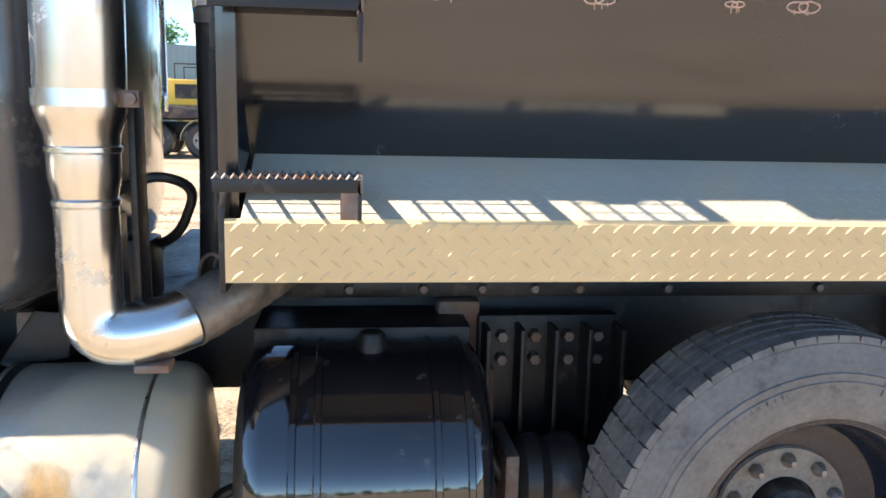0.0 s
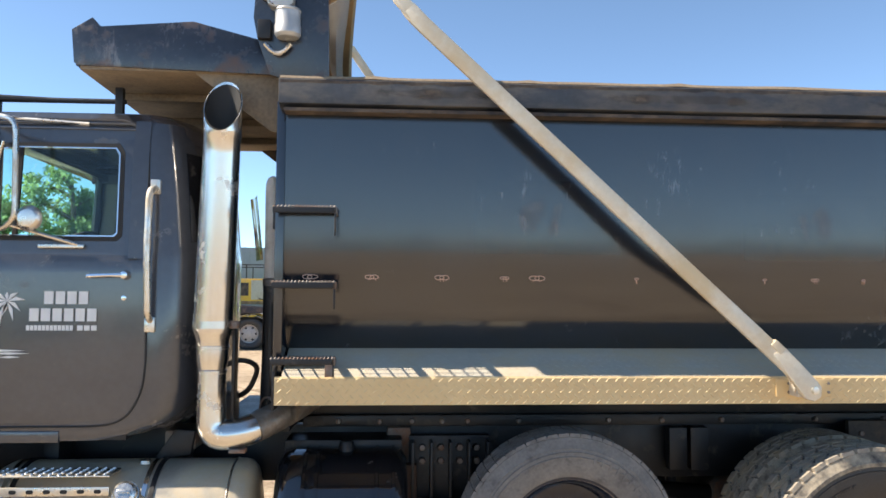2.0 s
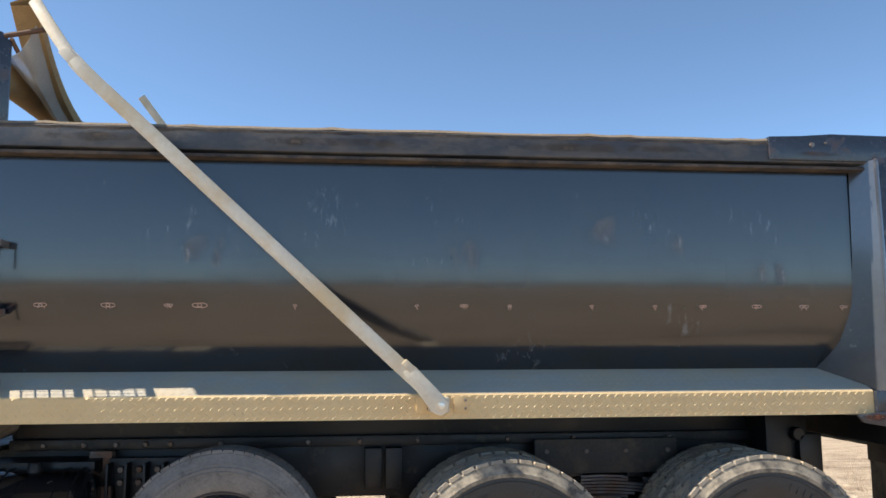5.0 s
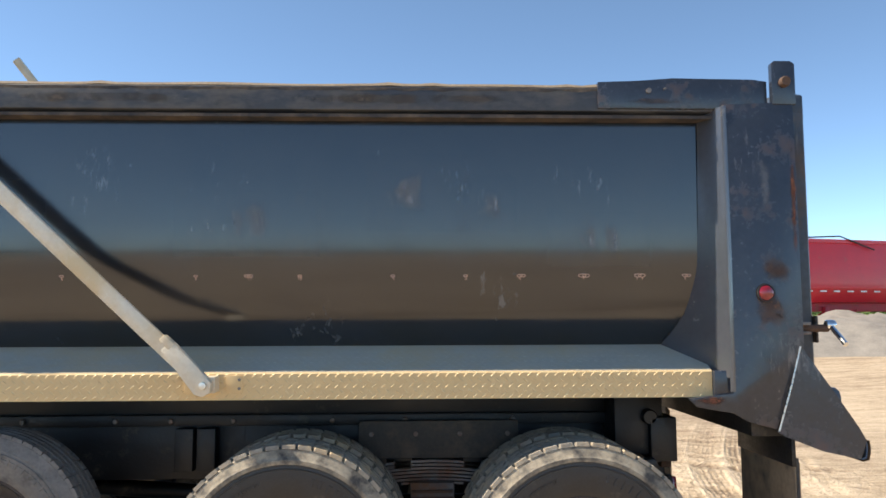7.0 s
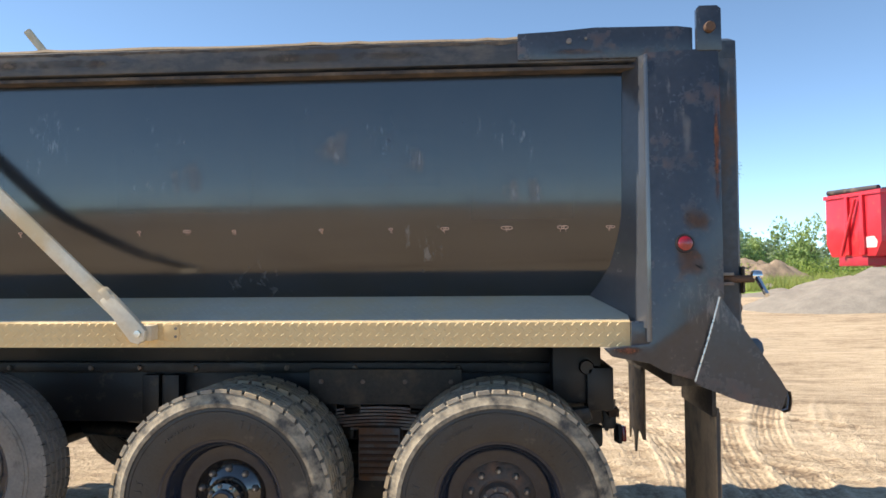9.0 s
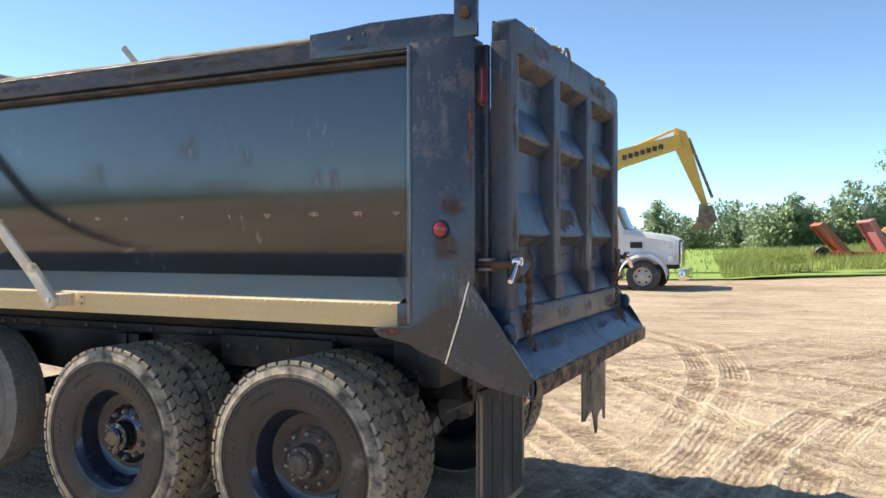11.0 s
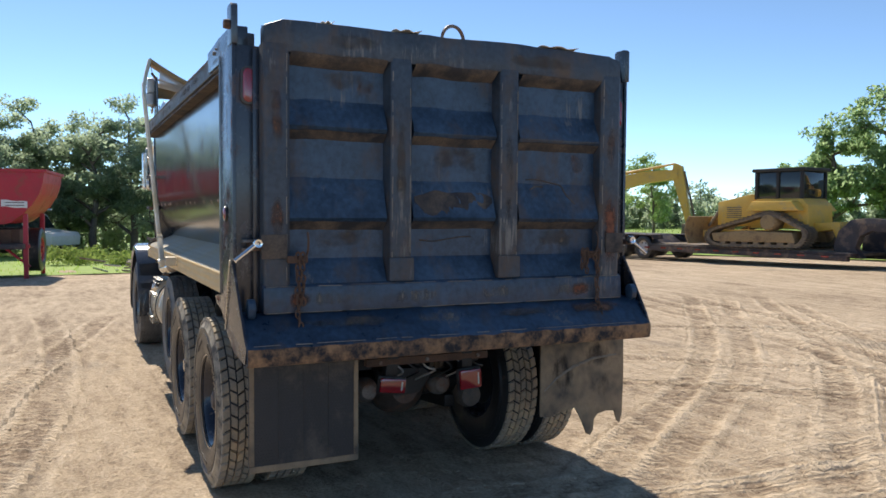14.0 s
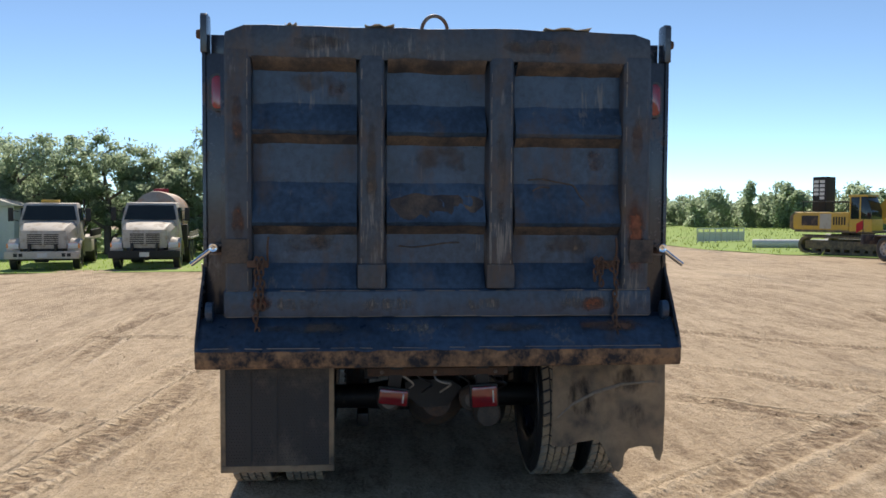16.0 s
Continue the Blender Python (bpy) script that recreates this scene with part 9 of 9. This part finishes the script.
class Leaves:
    """Gathers many small leaf clumps in one mesh."""

    def __init__(self, seed):
        self.rng = np.random.default_rng(seed)
        self.v, self.f = [], []
        self.count = 0

    def clump(self, centre, spread, number, size):
        r = self.rng
        d = r.normal(size=(number, 3))
        d /= np.linalg.norm(d, axis=1)[:, None]
        pos = np.array(centre) + d * (r.random(number) ** 0.45)[:, None] * np.array(spread)
        a = r.normal(size=(number, 3))
        a /= np.linalg.norm(a, axis=1)[:, None]
        b = np.cross(a, r.normal(size=(number, 3)))
        b /= np.linalg.norm(b, axis=1)[:, None]
        s = size * (0.55 + 0.9 * r.random(number))[:, None]
        quad = np.stack([pos - a * s, pos - b * s * 0.45 + a * s * 0.1, pos + a * s, pos + b * s * 0.45 + a * s * 0.1], axis=1)
        self.v.append(quad.reshape(-1, 3))
        i = self.count + 4 * np.arange(number)
        self.f.append(np.stack([i, i + 1, i + 2, i + 3], axis=1))
        self.count += 4 * number

    def blades(self, x, y, z, height, width):
        r = self.rng
        n = len(x)
        ang = r.random(n) * 2 * np.pi
        h = height * (0.5 + r.random(n))
        lean_x, lean_y = r.normal(size=n) * 0.35 * h, r.normal(size=n) * 0.35 * h
        dx, dy = np.cos(ang) * width * (0.6 + r.random(n)), np.sin(ang) * width * (0.6 + r.random(n))
        base = np.stack([x, y, z], axis=1)
        t = np.stack([base + np.stack([-dx, -dy, 0 * h], 1), base + np.stack([dx, dy, 0 * h], 1), base + np.stack([lean_x, lean_y, h], 1)], axis=1)
        self.v.append(t.reshape(-1, 3))
        i = self.count + 3 * np.arange(n)
        self.f.append(np.stack([i, i + 1, i + 2, i + 2], axis=1))
        self.count += 3 * n

    def mesh(self, name, mat):
        me = bpy.data.meshes.new(name)
        faces = []
        for block in self.f:
            faces += [tuple(dict.fromkeys(q)) for q in block.tolist()]
        me.from_pydata(np.concatenate(self.v).tolist(), [], faces)
        me.materials.append(mat)
        return me


def tree(x, y, height, spread, seed, mat, label, trunk=0.22, low=0.25, clumps=60, leaves=42, size=0.16, lanky=False):
    rng = random.Random(seed)
    t = thing("tree", label, "tree", "trees round the yard", at=place(x, y, rng.uniform(0, 360)))
    wood = bmesh.new()
    top = height * (0.75 if not lanky else 0.9)
    spine = [Vector((0, 0, -0.1))]
    for i in range(1, 7):
        spine.append(Vector((rng.uniform(-0.1, 0.1) * i * 0.6, rng.uniform(-0.1, 0.1) * i * 0.6, top * i / 6)))
    tube(spine, [trunk * (1 - 0.14 * i) for i in range(7)], 9, wood)
    tips = []
    n_limb = 11 if not lanky else 15
    for k in range(n_limb):
        u = low + (1 - low) * (k + rng.random()) / n_limb
        i = min(int(u * 6), 5)
        a = spine[i].lerp(spine[i + 1], u * 6 - i)
        ang = k * 2.4 + rng.uniform(-0.4, 0.4)
        reach = spread * (0.55 + 0.5 * rng.random()) * (1.1 - 0.65 * max(0, u - 0.35)) * (0.75 if lanky else 1)
        end = a + Vector((math.cos(ang) * reach, math.sin(ang) * reach, reach * rng.uniform(0.25, 0.75)))
        mid = a.lerp(end, 0.5) + Vector((rng.uniform(-0.2, 0.2), rng.uniform(-0.2, 0.2), reach * 0.12))
        r0 = trunk * (0.55 - 0.3 * u)
        tube([a, mid, end], [r0, r0 * 0.6, r0 * 0.22], 6, wood)
        tips += [(end, 1.0), (mid, 0.75)]
        for j in range(2):
            e2 = mid + Vector((rng.uniform(-1, 1), rng.uniform(-1, 1), rng.uniform(0.1, 0.9))) * reach * 0.5
            tube([mid, e2], [r0 * 0.4, r0 * 0.12], 5, wood)
            tips.append((e2, 0.8))
    tips.append((spine[-1] + Vector((0, 0, height * 0.1)), 1.0))
    part("trunk", wood, bark, t, angle=60)
    lv = Leaves(seed)
    while len(tips) < clumps:
        b, _ = rng.choice(tips[:30])
        tips.append((b + Vector((rng.uniform(-1, 1), rng.uniform(-1, 1), rng.uniform(-0.5, 0.8))) * spread * 0.28, 0.8))
    for c, k in tips[:clumps]:
        s = spread * rng.uniform(0.16, 0.30) * k
        if c.z + s > height * 1.05:
            c = Vector((c.x, c.y, height - s))
        lv.clump(c, (s * 1.2, s * 1.2, s * 0.8), int(leaves * rng.uniform(0.7, 1.3)), size)
    part("crown", lv.mesh("crown", mat), None, t, "loose green crown with gaps")
    return t


def woods(name, points, height, depth, seed, mat, step, size, label, leaves=52):
    """A far wood along a line of points: many crowns with an uneven top, and bare stems."""
    rng = random.Random(seed)
    lv = Leaves(seed)
    stems = bmesh.new()
    for (x0, y0), (x1, y1) in zip(points, points[1:]):
        length = math.hypot(x1 - x0, y1 - y0)
        n = int(length / step)
        for i in range(n):
            t = (i + rng.random()) / n
            for row in range(3):
                off = depth * (row + rng.random()) / 3
                nx, ny = (y1 - y0) / length, -(x1 - x0) / length
                x, y = x0 + (x1 - x0) * t + nx * off, y0 + (y1 - y0) * t + ny * off
                h = height * (0.55 + 0.55 * rng.random() ** 1.6) * (0.72 + 0.14 * row)
                z = rise(x, y)
                w = height * rng.uniform(0.14, 0.26)
                k = 0
                zz = z + 0.25
                while zz < z + h:
                    cx, cy = x + rng.uniform(-0.6, 0.6) * w, y + rng.uniform(-0.6, 0.6) * w
                    lv.clump((cx, cy, zz), (w, w, w * 0.75), leaves, size)
                    zz += w * rng.uniform(0.5, 1.0)
                if row < 2:
                    tube([(x, y, z - 0.1), (x + rng.uniform(-0.3, 0.3), y, z + h * 0.9)], [0.14, 0.05], 5, stems)
    me = lv.mesh(name, mat)
    ob = part(name, me, None, None, label, kind="stuff")
    ob["category"] = "trees"
    part("stems", stems, bark, ob, kind="stuff")


def bush(x, y, r, h, seed, mat=weed_green):
    lv = Leaves(seed)
    rng = random.Random(seed)
    for k in range(int(10 + 6 * r)):
        a, q = rng.uniform(0, 6.28), r * math.sqrt(rng.random())
        lv.clump((q * math.cos(a), q * math.sin(a), h * rng.uniform(0.1, 0.75) * (1.1 - q / r * 0.6)), (0.35 * r, 0.35 * r, 0.3 * h), 40, 0.07 + 0.02 * h)
    ob = part("bush", lv.mesh("bush", mat), None, None, at=place(x, y, 0))
    return tagged(ob, "weedy green bush in the grass", "bush", "bushes")


def meadow(name, outline, seed, count, height, mat, width=0.03, lift=0.03):
    """A piece of grassland: a sheet and its blades."""
    xs, ys = [p[0] for p in outline], [p[1] for p in outline]

    def inside(x, y):
        c = False
        for (x0, y0), (x1, y1) in zip(outline, outline[1:] + outline[:1]):
            if (y0 > y) != (y1 > y) and x < (x1 - x0) * (y - y0) / (y1 - y0) + x0:
                c = not c
        return c

    bm = bmesh.new()
    vs = [bm.verts.new((x, y, 0)) for x, y in outline]
    bm.faces.new(vs)
    bmesh.ops.triangulate(bm, faces=bm.faces[:])
    for _ in range(5):
        long_edges = [e for e in bm.edges if e.calc_length() > 5.0]
        if not long_edges:
            break
        bmesh.ops.subdivide_edges(bm, edges=long_edges, cuts=1)
        bmesh.ops.triangulate(bm, faces=bm.faces[:])
    for v in bm.verts:
        v.co.z = rise(v.co.x, v.co.y) + lift + 0.03 * noise.noise((v.co.x * 0.3, v.co.y * 0.3, 4))
    bmesh.ops.recalc_face_normals(bm, faces=bm.faces[:])
    if sum(f.normal.z for f in bm.faces) < 0:
        bmesh.ops.reverse_faces(bm, faces=bm.faces[:])
    field = part(name, bm, grass_floor, None, angle=180)
    tagged(field, "green grass verge at the edge of the yard", "grass", kind="structure")
    r = np.random.default_rng(seed)
    lv = Leaves(seed)
    px, py = [], []
    while len(px) < count:
        x, y = r.uniform(min(xs), max(xs)), r.uniform(min(ys), max(ys))
        if inside(x, y) and noise.noise((x * 0.25, y * 0.25, seed)) > r.uniform(-0.7, 0.2):
            px.append(x)
            py.append(y)
    pz = [rise(x, y) + lift - 0.02 for x, y in zip(px, py)]
    lv.blades(np.array(px), np.array(py), np.array(pz), height, width)
    part("blades", lv.mesh("blades", mat), None, field, "grass blades", kind="stuff")


def heap(name, x, y, rx, ry, h, seed, mat, label, category, rough=0.25):
    rows = []
    for i in range(41):
        row = []
        for j in range(41):
            u, w = i / 20 - 1, j / 20 - 1
            d = math.hypot(u, w)
            edge = 1 + 0.18 * noise.noise((3 * math.atan2(w, u + 1e-6) * 0.4, seed, 0))
            z = min(1.0, 1.35 * max(0.0, 1 - (d / edge)) ** 0.8)
            px, py = x + u * rx, y + w * ry
            z *= 1 - 0.35 * rough * abs(noise.noise((5 * math.atan2(w, u + 1e-6), 2.2 * d, seed + 4)))
            z = z * h * (1 + rough * noise.noise((px * 0.9, py * 0.9, seed))) + (0.10 * h * rough * noise.noise((px * 3, py * 3, seed)) if z > 0 else 0)
            row.append((px - x, py - y, z - 0.24))
        rows.append(row)
    ob = part(name, sheet(rows), mat, None, at=(x, y, rise(x, y)), angle=70)
    return tagged(ob, label, category)


# grass on the truck park side, along the back and by the scrap
meadow("verge_1", [(-18.0, -40), (-17.8, -20), (-17.4, -9), (-16.8, -3), (-17.0, 2), (-19, 5), (-32, 8), (-60, 11), (-120, 13), (-120, -40)], 11, 30000, 0.10, blade_green, 0.02)
meadow("verge_2", [(-60, 21.5), (-44, 20.5), (-33, 19.2), (-26, 19.8), (-21, 23.0), (-12, 25.8), (4, 27.5), (8, 32), (18, 35.0), (30, 39), (60, 44), (120, 60), (120, 110), (-140, 110), (-140, 40)], 12, 30000, 0.22, weed_green, 0.03)
meadow("verge_3", [(3.6, 28.0), (7.8, 32.4), (18, 35.4), (30, 39.4), (34, 53), (8, 52), (2, 40)], 15, 34000, 0.42, tall_weed, 0.022, 0.045)
for k, (x, y, r, h) in enumerate(((-24, -0.8, 1.2, 0.8), (-25.5, 0.6, 1.5, 0.9), (-27, 2.4, 1.4, 0.7), (-22.5, 1.2, 0.7, 0.4), (-28, 3.8, 1.6, 1.1), (-29, -0.8, 1.5, 0.9), (12, 45, 2.0, 1.2), (15.5, 43, 1.8, 1.3), (18, 44.5, 2.4, 1.5), (21, 48, 2.6, 1.8), (9.5, 47, 1.8, 0.9),
                                  (-16, 29, 1.2, 0.8), (-22, 31, 1.5, 1.0), (5.5, 36, 1.2, 0.6), (17, 40.5, 1.0, 0.7), (25, 46, 3, 1.8), (-12, 31, 1.5, 0.9))):
    bush(x, y, r, h, 40 + k)
tree(-9.8, 35.9, 8.2, 2.3, 21, leaf_oak, "broad green oak behind the lowboy", 0.36, 0.10, 120, 96, 0.115)
tree(-11.3, 34.8, 8.6, 2.5, 27, leaf_oak, "broad green oak behind the lowboy", 0.40, 0.10, 130, 96, 0.115)
tree(-13.9, 33.2, 8.9, 2.6, 22, leaf_oak, "broad green oak behind the bulldozer", 0.40, 0.10, 140, 96, 0.115)
tree(-16.2, 31.8, 7.0, 1.9, 26, leaf_oak, "lower green oak beside the taller ones", 0.30, 0.10, 95, 120, 0.105)
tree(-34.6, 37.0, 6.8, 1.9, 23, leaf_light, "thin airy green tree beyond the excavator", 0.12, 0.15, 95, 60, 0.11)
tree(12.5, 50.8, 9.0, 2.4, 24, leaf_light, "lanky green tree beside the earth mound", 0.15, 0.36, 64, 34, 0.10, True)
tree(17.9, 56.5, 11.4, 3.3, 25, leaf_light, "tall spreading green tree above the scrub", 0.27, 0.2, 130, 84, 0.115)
for k, (x, y, top, s) in enumerate(((-35.9, -6.8, 6.4, 2.2), (-36.2, -4.1, 6.9, 2.3), (-38.3, -2.2, 7.8, 2.4), (-36.3, 0.6, 6.9, 2.2), (-32.7, -17.2, 5.4, 2.6), (-34.1, -13.4, 5.9, 2.3), (-34.6, -11.5, 5.4, 2.2), (-35.2, -9.3, 5.3, 2.2),
                                    (-38.5, -0.2, 7.2, 2.4), (-36.4, 2.6, 8.0, 2.5), (-34.6, 4.4, 6.9, 2.4), (-37.0, -20.5, 6.2, 2.8), (-40.0, 7.5, 7.0, 3.0), (-36.0, -15.6, 5.6, 2.4))):
    tree(x, y, 1.16 * top - rise(x, y), s, 60 + k, leaf_wood_hazed, "grey-green roadside tree behind the parked trucks", 0.22, 0.08, 120, 110, 0.10)
tree(-39.4, -9.0, 8.5, 1.5, 70, leaf_wood_hazed, "tall thin pine above the other trees", 0.17, 0.66, 46, 60, 0.10, True)
tree(-39.7, -7.3, 7.4, 1.5, 71, leaf_wood_hazed, "tall thin pine above the other trees", 0.17, 0.66, 46, 60, 0.10, True)
woods("wood_left", [(-42, -50), (-44, -10), (-48, 6), (-62, 18)], 5.0, 8, 31, leaf_wood_hazed, 1.3, 0.26, "grey-green wood behind the yard")
woods("wood_back", [(-150, 45), (-95, 52), (-60, 66), (-20, 95), (15, 110), (60, 112), (110, 90)], 5.0, 14, 32, leaf_wood_hazed, 1.15, 0.24, "far green tree line", 100)
# never in view; added to close the yard and darken the paint's reflections
woods("unseen_wood", [(110, 90), (95, 20), (90, -40), (50, -58), (0, -60), (-46, -50)], 3.0, 9, 34, leaf_wood_hazed, 2.4, 0.34, "unseen green woods added to close the yard and darken reflections", 44)
woods("wood_far", [(0, 87), (8, 91), (16, 94), (32, 96)], 6.2, 8, 35, leaf_wood_hazed, 1.1, 0.26, "far trees beyond the mound, haze in their leaf colour", 130)
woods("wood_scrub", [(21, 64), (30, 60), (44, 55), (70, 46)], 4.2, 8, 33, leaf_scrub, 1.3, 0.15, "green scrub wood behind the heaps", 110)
heap("earth_mound", 15.5, 67.9, 5.0, 5, 3.2, 3, orange_dirt, "orange earth mound with eroded sides", "mound", 0.5)
heap("gravel_mound", 19.0, 24.3, 7.0, 4.2, 1.5, 5, gravel_grey, "low grey gravel heap under the red trailer", "heap", 0.3)
heap("dirt_heap", 19.5, 44, 3.5, 3.0, 1.5, 7, rubble, "heap of broken tan concrete and earth", "heap", 0.6)
heap("gravel_mound", 18, 32.5, 4, 2.2, 0.5, 9, gravel_grey, "low spread of grey gravel on the sand", "heap", 0.3)


# ---- small far things ----
def far_pieces():
    grey_clad = surface("grey_clad", (0.40, 0.43, 0.46), (0.32, 0.35, 0.38), 0.6, 0.7, scale=1, fine=10, bump=0.05)
    t = thing("container", "grey corrugated steel container behind the excavator", "container", at=place(-8.0, 34.5, 15))
    part("shell", box(0, 3.1, 0, 2.4, 0, 3.75, 0.03), grey_clad, t)
    for i in range(12):
        part("corrugation", box(0.1 + i * 0.25, 0.2 + i * 0.25, -0.025, 0.0, 0.1, 3.75, 0.005), grey_clad, t)
    pvc = surface("pvc", (0.74, 0.75, 0.74), (0.66, 0.66, 0.65), 0.4, 0.5, bump=0.02)
    pipe = tagged(part("drain_pipe", tube([(-35.2, 23.1, rise(-35, 23) + 0.25), (-33.0, 27.2, rise(-33, 27) + 0.25)], 0.27, 20), pvc), "long white plastic drain pipe on the grass", "pipe")
    for k in range(3):
        t = thing("barrier", "pale concrete barrier at the yard's edge", "barrier", "barriers", at=place(-27.5 - 2.6 * k, 26.2 + 0.5 * k, 170))
        part("block", prism([(-0.3, 0), (0.3, 0), (0.14, 0.3), (0.09, 0.8), (-0.09, 0.8), (-0.14, 0.3)], 0, 2.4, "x", 0.02), faded_white, t)
    rail = thing("guard_fence", "white railing beyond the grass", "fence", at=place(-45.8, 24.2, 120))
    for i in range(9):
        part("post", box(i * 0.7, i * 0.7 + 0.07, 0, 0.07, 0, 1.1), white_paint, rail)
    part("rail", box(0, 5.7, 0, 0.07, 1.02, 1.1), white_paint, rail)
    part("panel", box(0, 5.7, 0.02, 0.05, 0.12, 0.80), white_paint, rail)
    # white camper behind the trucks, built as a small gabled house
    house = thing("house", "white camper behind the parked trucks, shaped as a sided house", "house", at=place(-31.0, -20.5, 12))
    wall = surface("siding", (0.62, 0.62, 0.60), (0.52, 0.52, 0.50), 0.6, 0.7, scale=1, fine=8, bump=0.03)
    body = part("wall", box(-3, 3, -4, 4, 0, 2.7, 0.02), wall, house)
    part("roof", prism([(-4.4, 2.6), (4.4, 2.6), (0, 3.9)], -3.3, 3.3, "x", 0.02), faded_white, house)
    for y in (-2.8, -1.0, 1.0, 2.6):
        w = part("window", box(2.99, 3.03, y - 0.4, y + 0.4, 0.9, 2.0, 0.01), dark_glass, body)
        part("frame", ring_plate([(y - 0.47, 0.83), (y + 0.47, 0.83), (y + 0.47, 2.07), (y - 0.47, 2.07)], [(y - 0.4, 0.9), (y + 0.4, 0.9), (y + 0.4, 2.0), (y - 0.4, 2.0)], 2.99, 3.05, "x"), white_paint, w)
    scrap = thing("scrap_heap", "loose pale pipes and boards lying on the grass edge", "scrap", at=place(-17.3, 1.1, 70))
    rng = random.Random(8)
    for i in range(16):
        a = Vector((rng.uniform(-0.8, 0.8), rng.uniform(-0.5, 0.5), 0.06 + 0.035 * i * rng.random()))
        d = Vector((rng.uniform(-1, 1), rng.uniform(-0.6, 0.6), rng.uniform(-0.04, 0.16))) * 0.9
        part("scrap_bar", tube([a, a + d], 0.03, 6), rng.choice((faded_white, aluminium, worn_steel)), scrap)
    for k, (x, y, s) in enumerate(((-16.9, 2.6, 0.2), (-17.1, 2.1, 0.14), (17.5, 36.3, 0.3), (16.0, 36.6, 0.25))):
        bm = bmesh.new()
        bmesh.ops.create_icosphere(bm, subdivisions=2, radius=s)
        for v in bm.verts:
            v.co *= 1 + 0.3 * noise.noise(v.co * 4 + Vector((k, 0, 0)))
            v.co.z *= 0.7
        tagged(part("rock", bm, gravel_grey, None, at=place(x, y, 0, s * 0.45), angle=20), "grey broken stone on the ground", "rock", "stones")


far_pieces()


# ---- loose clods on the sand ----
def clods():
    rng = random.Random(77)
    verts, faces = [], []
    while len(verts) < 700 * 8:
        x, y = rng.uniform(-5, 8.5), rng.uniform(-4, 12)
        if -0.3 < y < 2.9 and -3.6 < x < 5.6:
            continue
        s = 0.005 + 0.011 * rng.random() ** 3
        a = rng.uniform(0, 6.28)
        z = rise(x, y) - 0.3 * s
        k = len(verts)
        for dz, w in ((0, 1.0), (s * rng.uniform(0.9, 1.5), 0.55)):
            for i in range(4):
                r = s * w * rng.uniform(0.75, 1.25)
                verts.append((x + r * math.cos(a + i * 1.571), y + r * math.sin(a + i * 1.571), z + dz))
        faces += [(k + 4, k + 5, k + 6, k + 7)] + [(k + i, k + (i + 1) % 4, k + 4 + (i + 1) % 4, k + 4 + i) for i in range(4)]
    me = bpy.data.meshes.new("clod_scatter")
    me.from_pydata(verts, [], faces)
    me.materials.append(sand)
    return tagged(new("clod_scatter", me), "loose sandy clods scattered on the yard", "clods", kind="stuff")


clods()
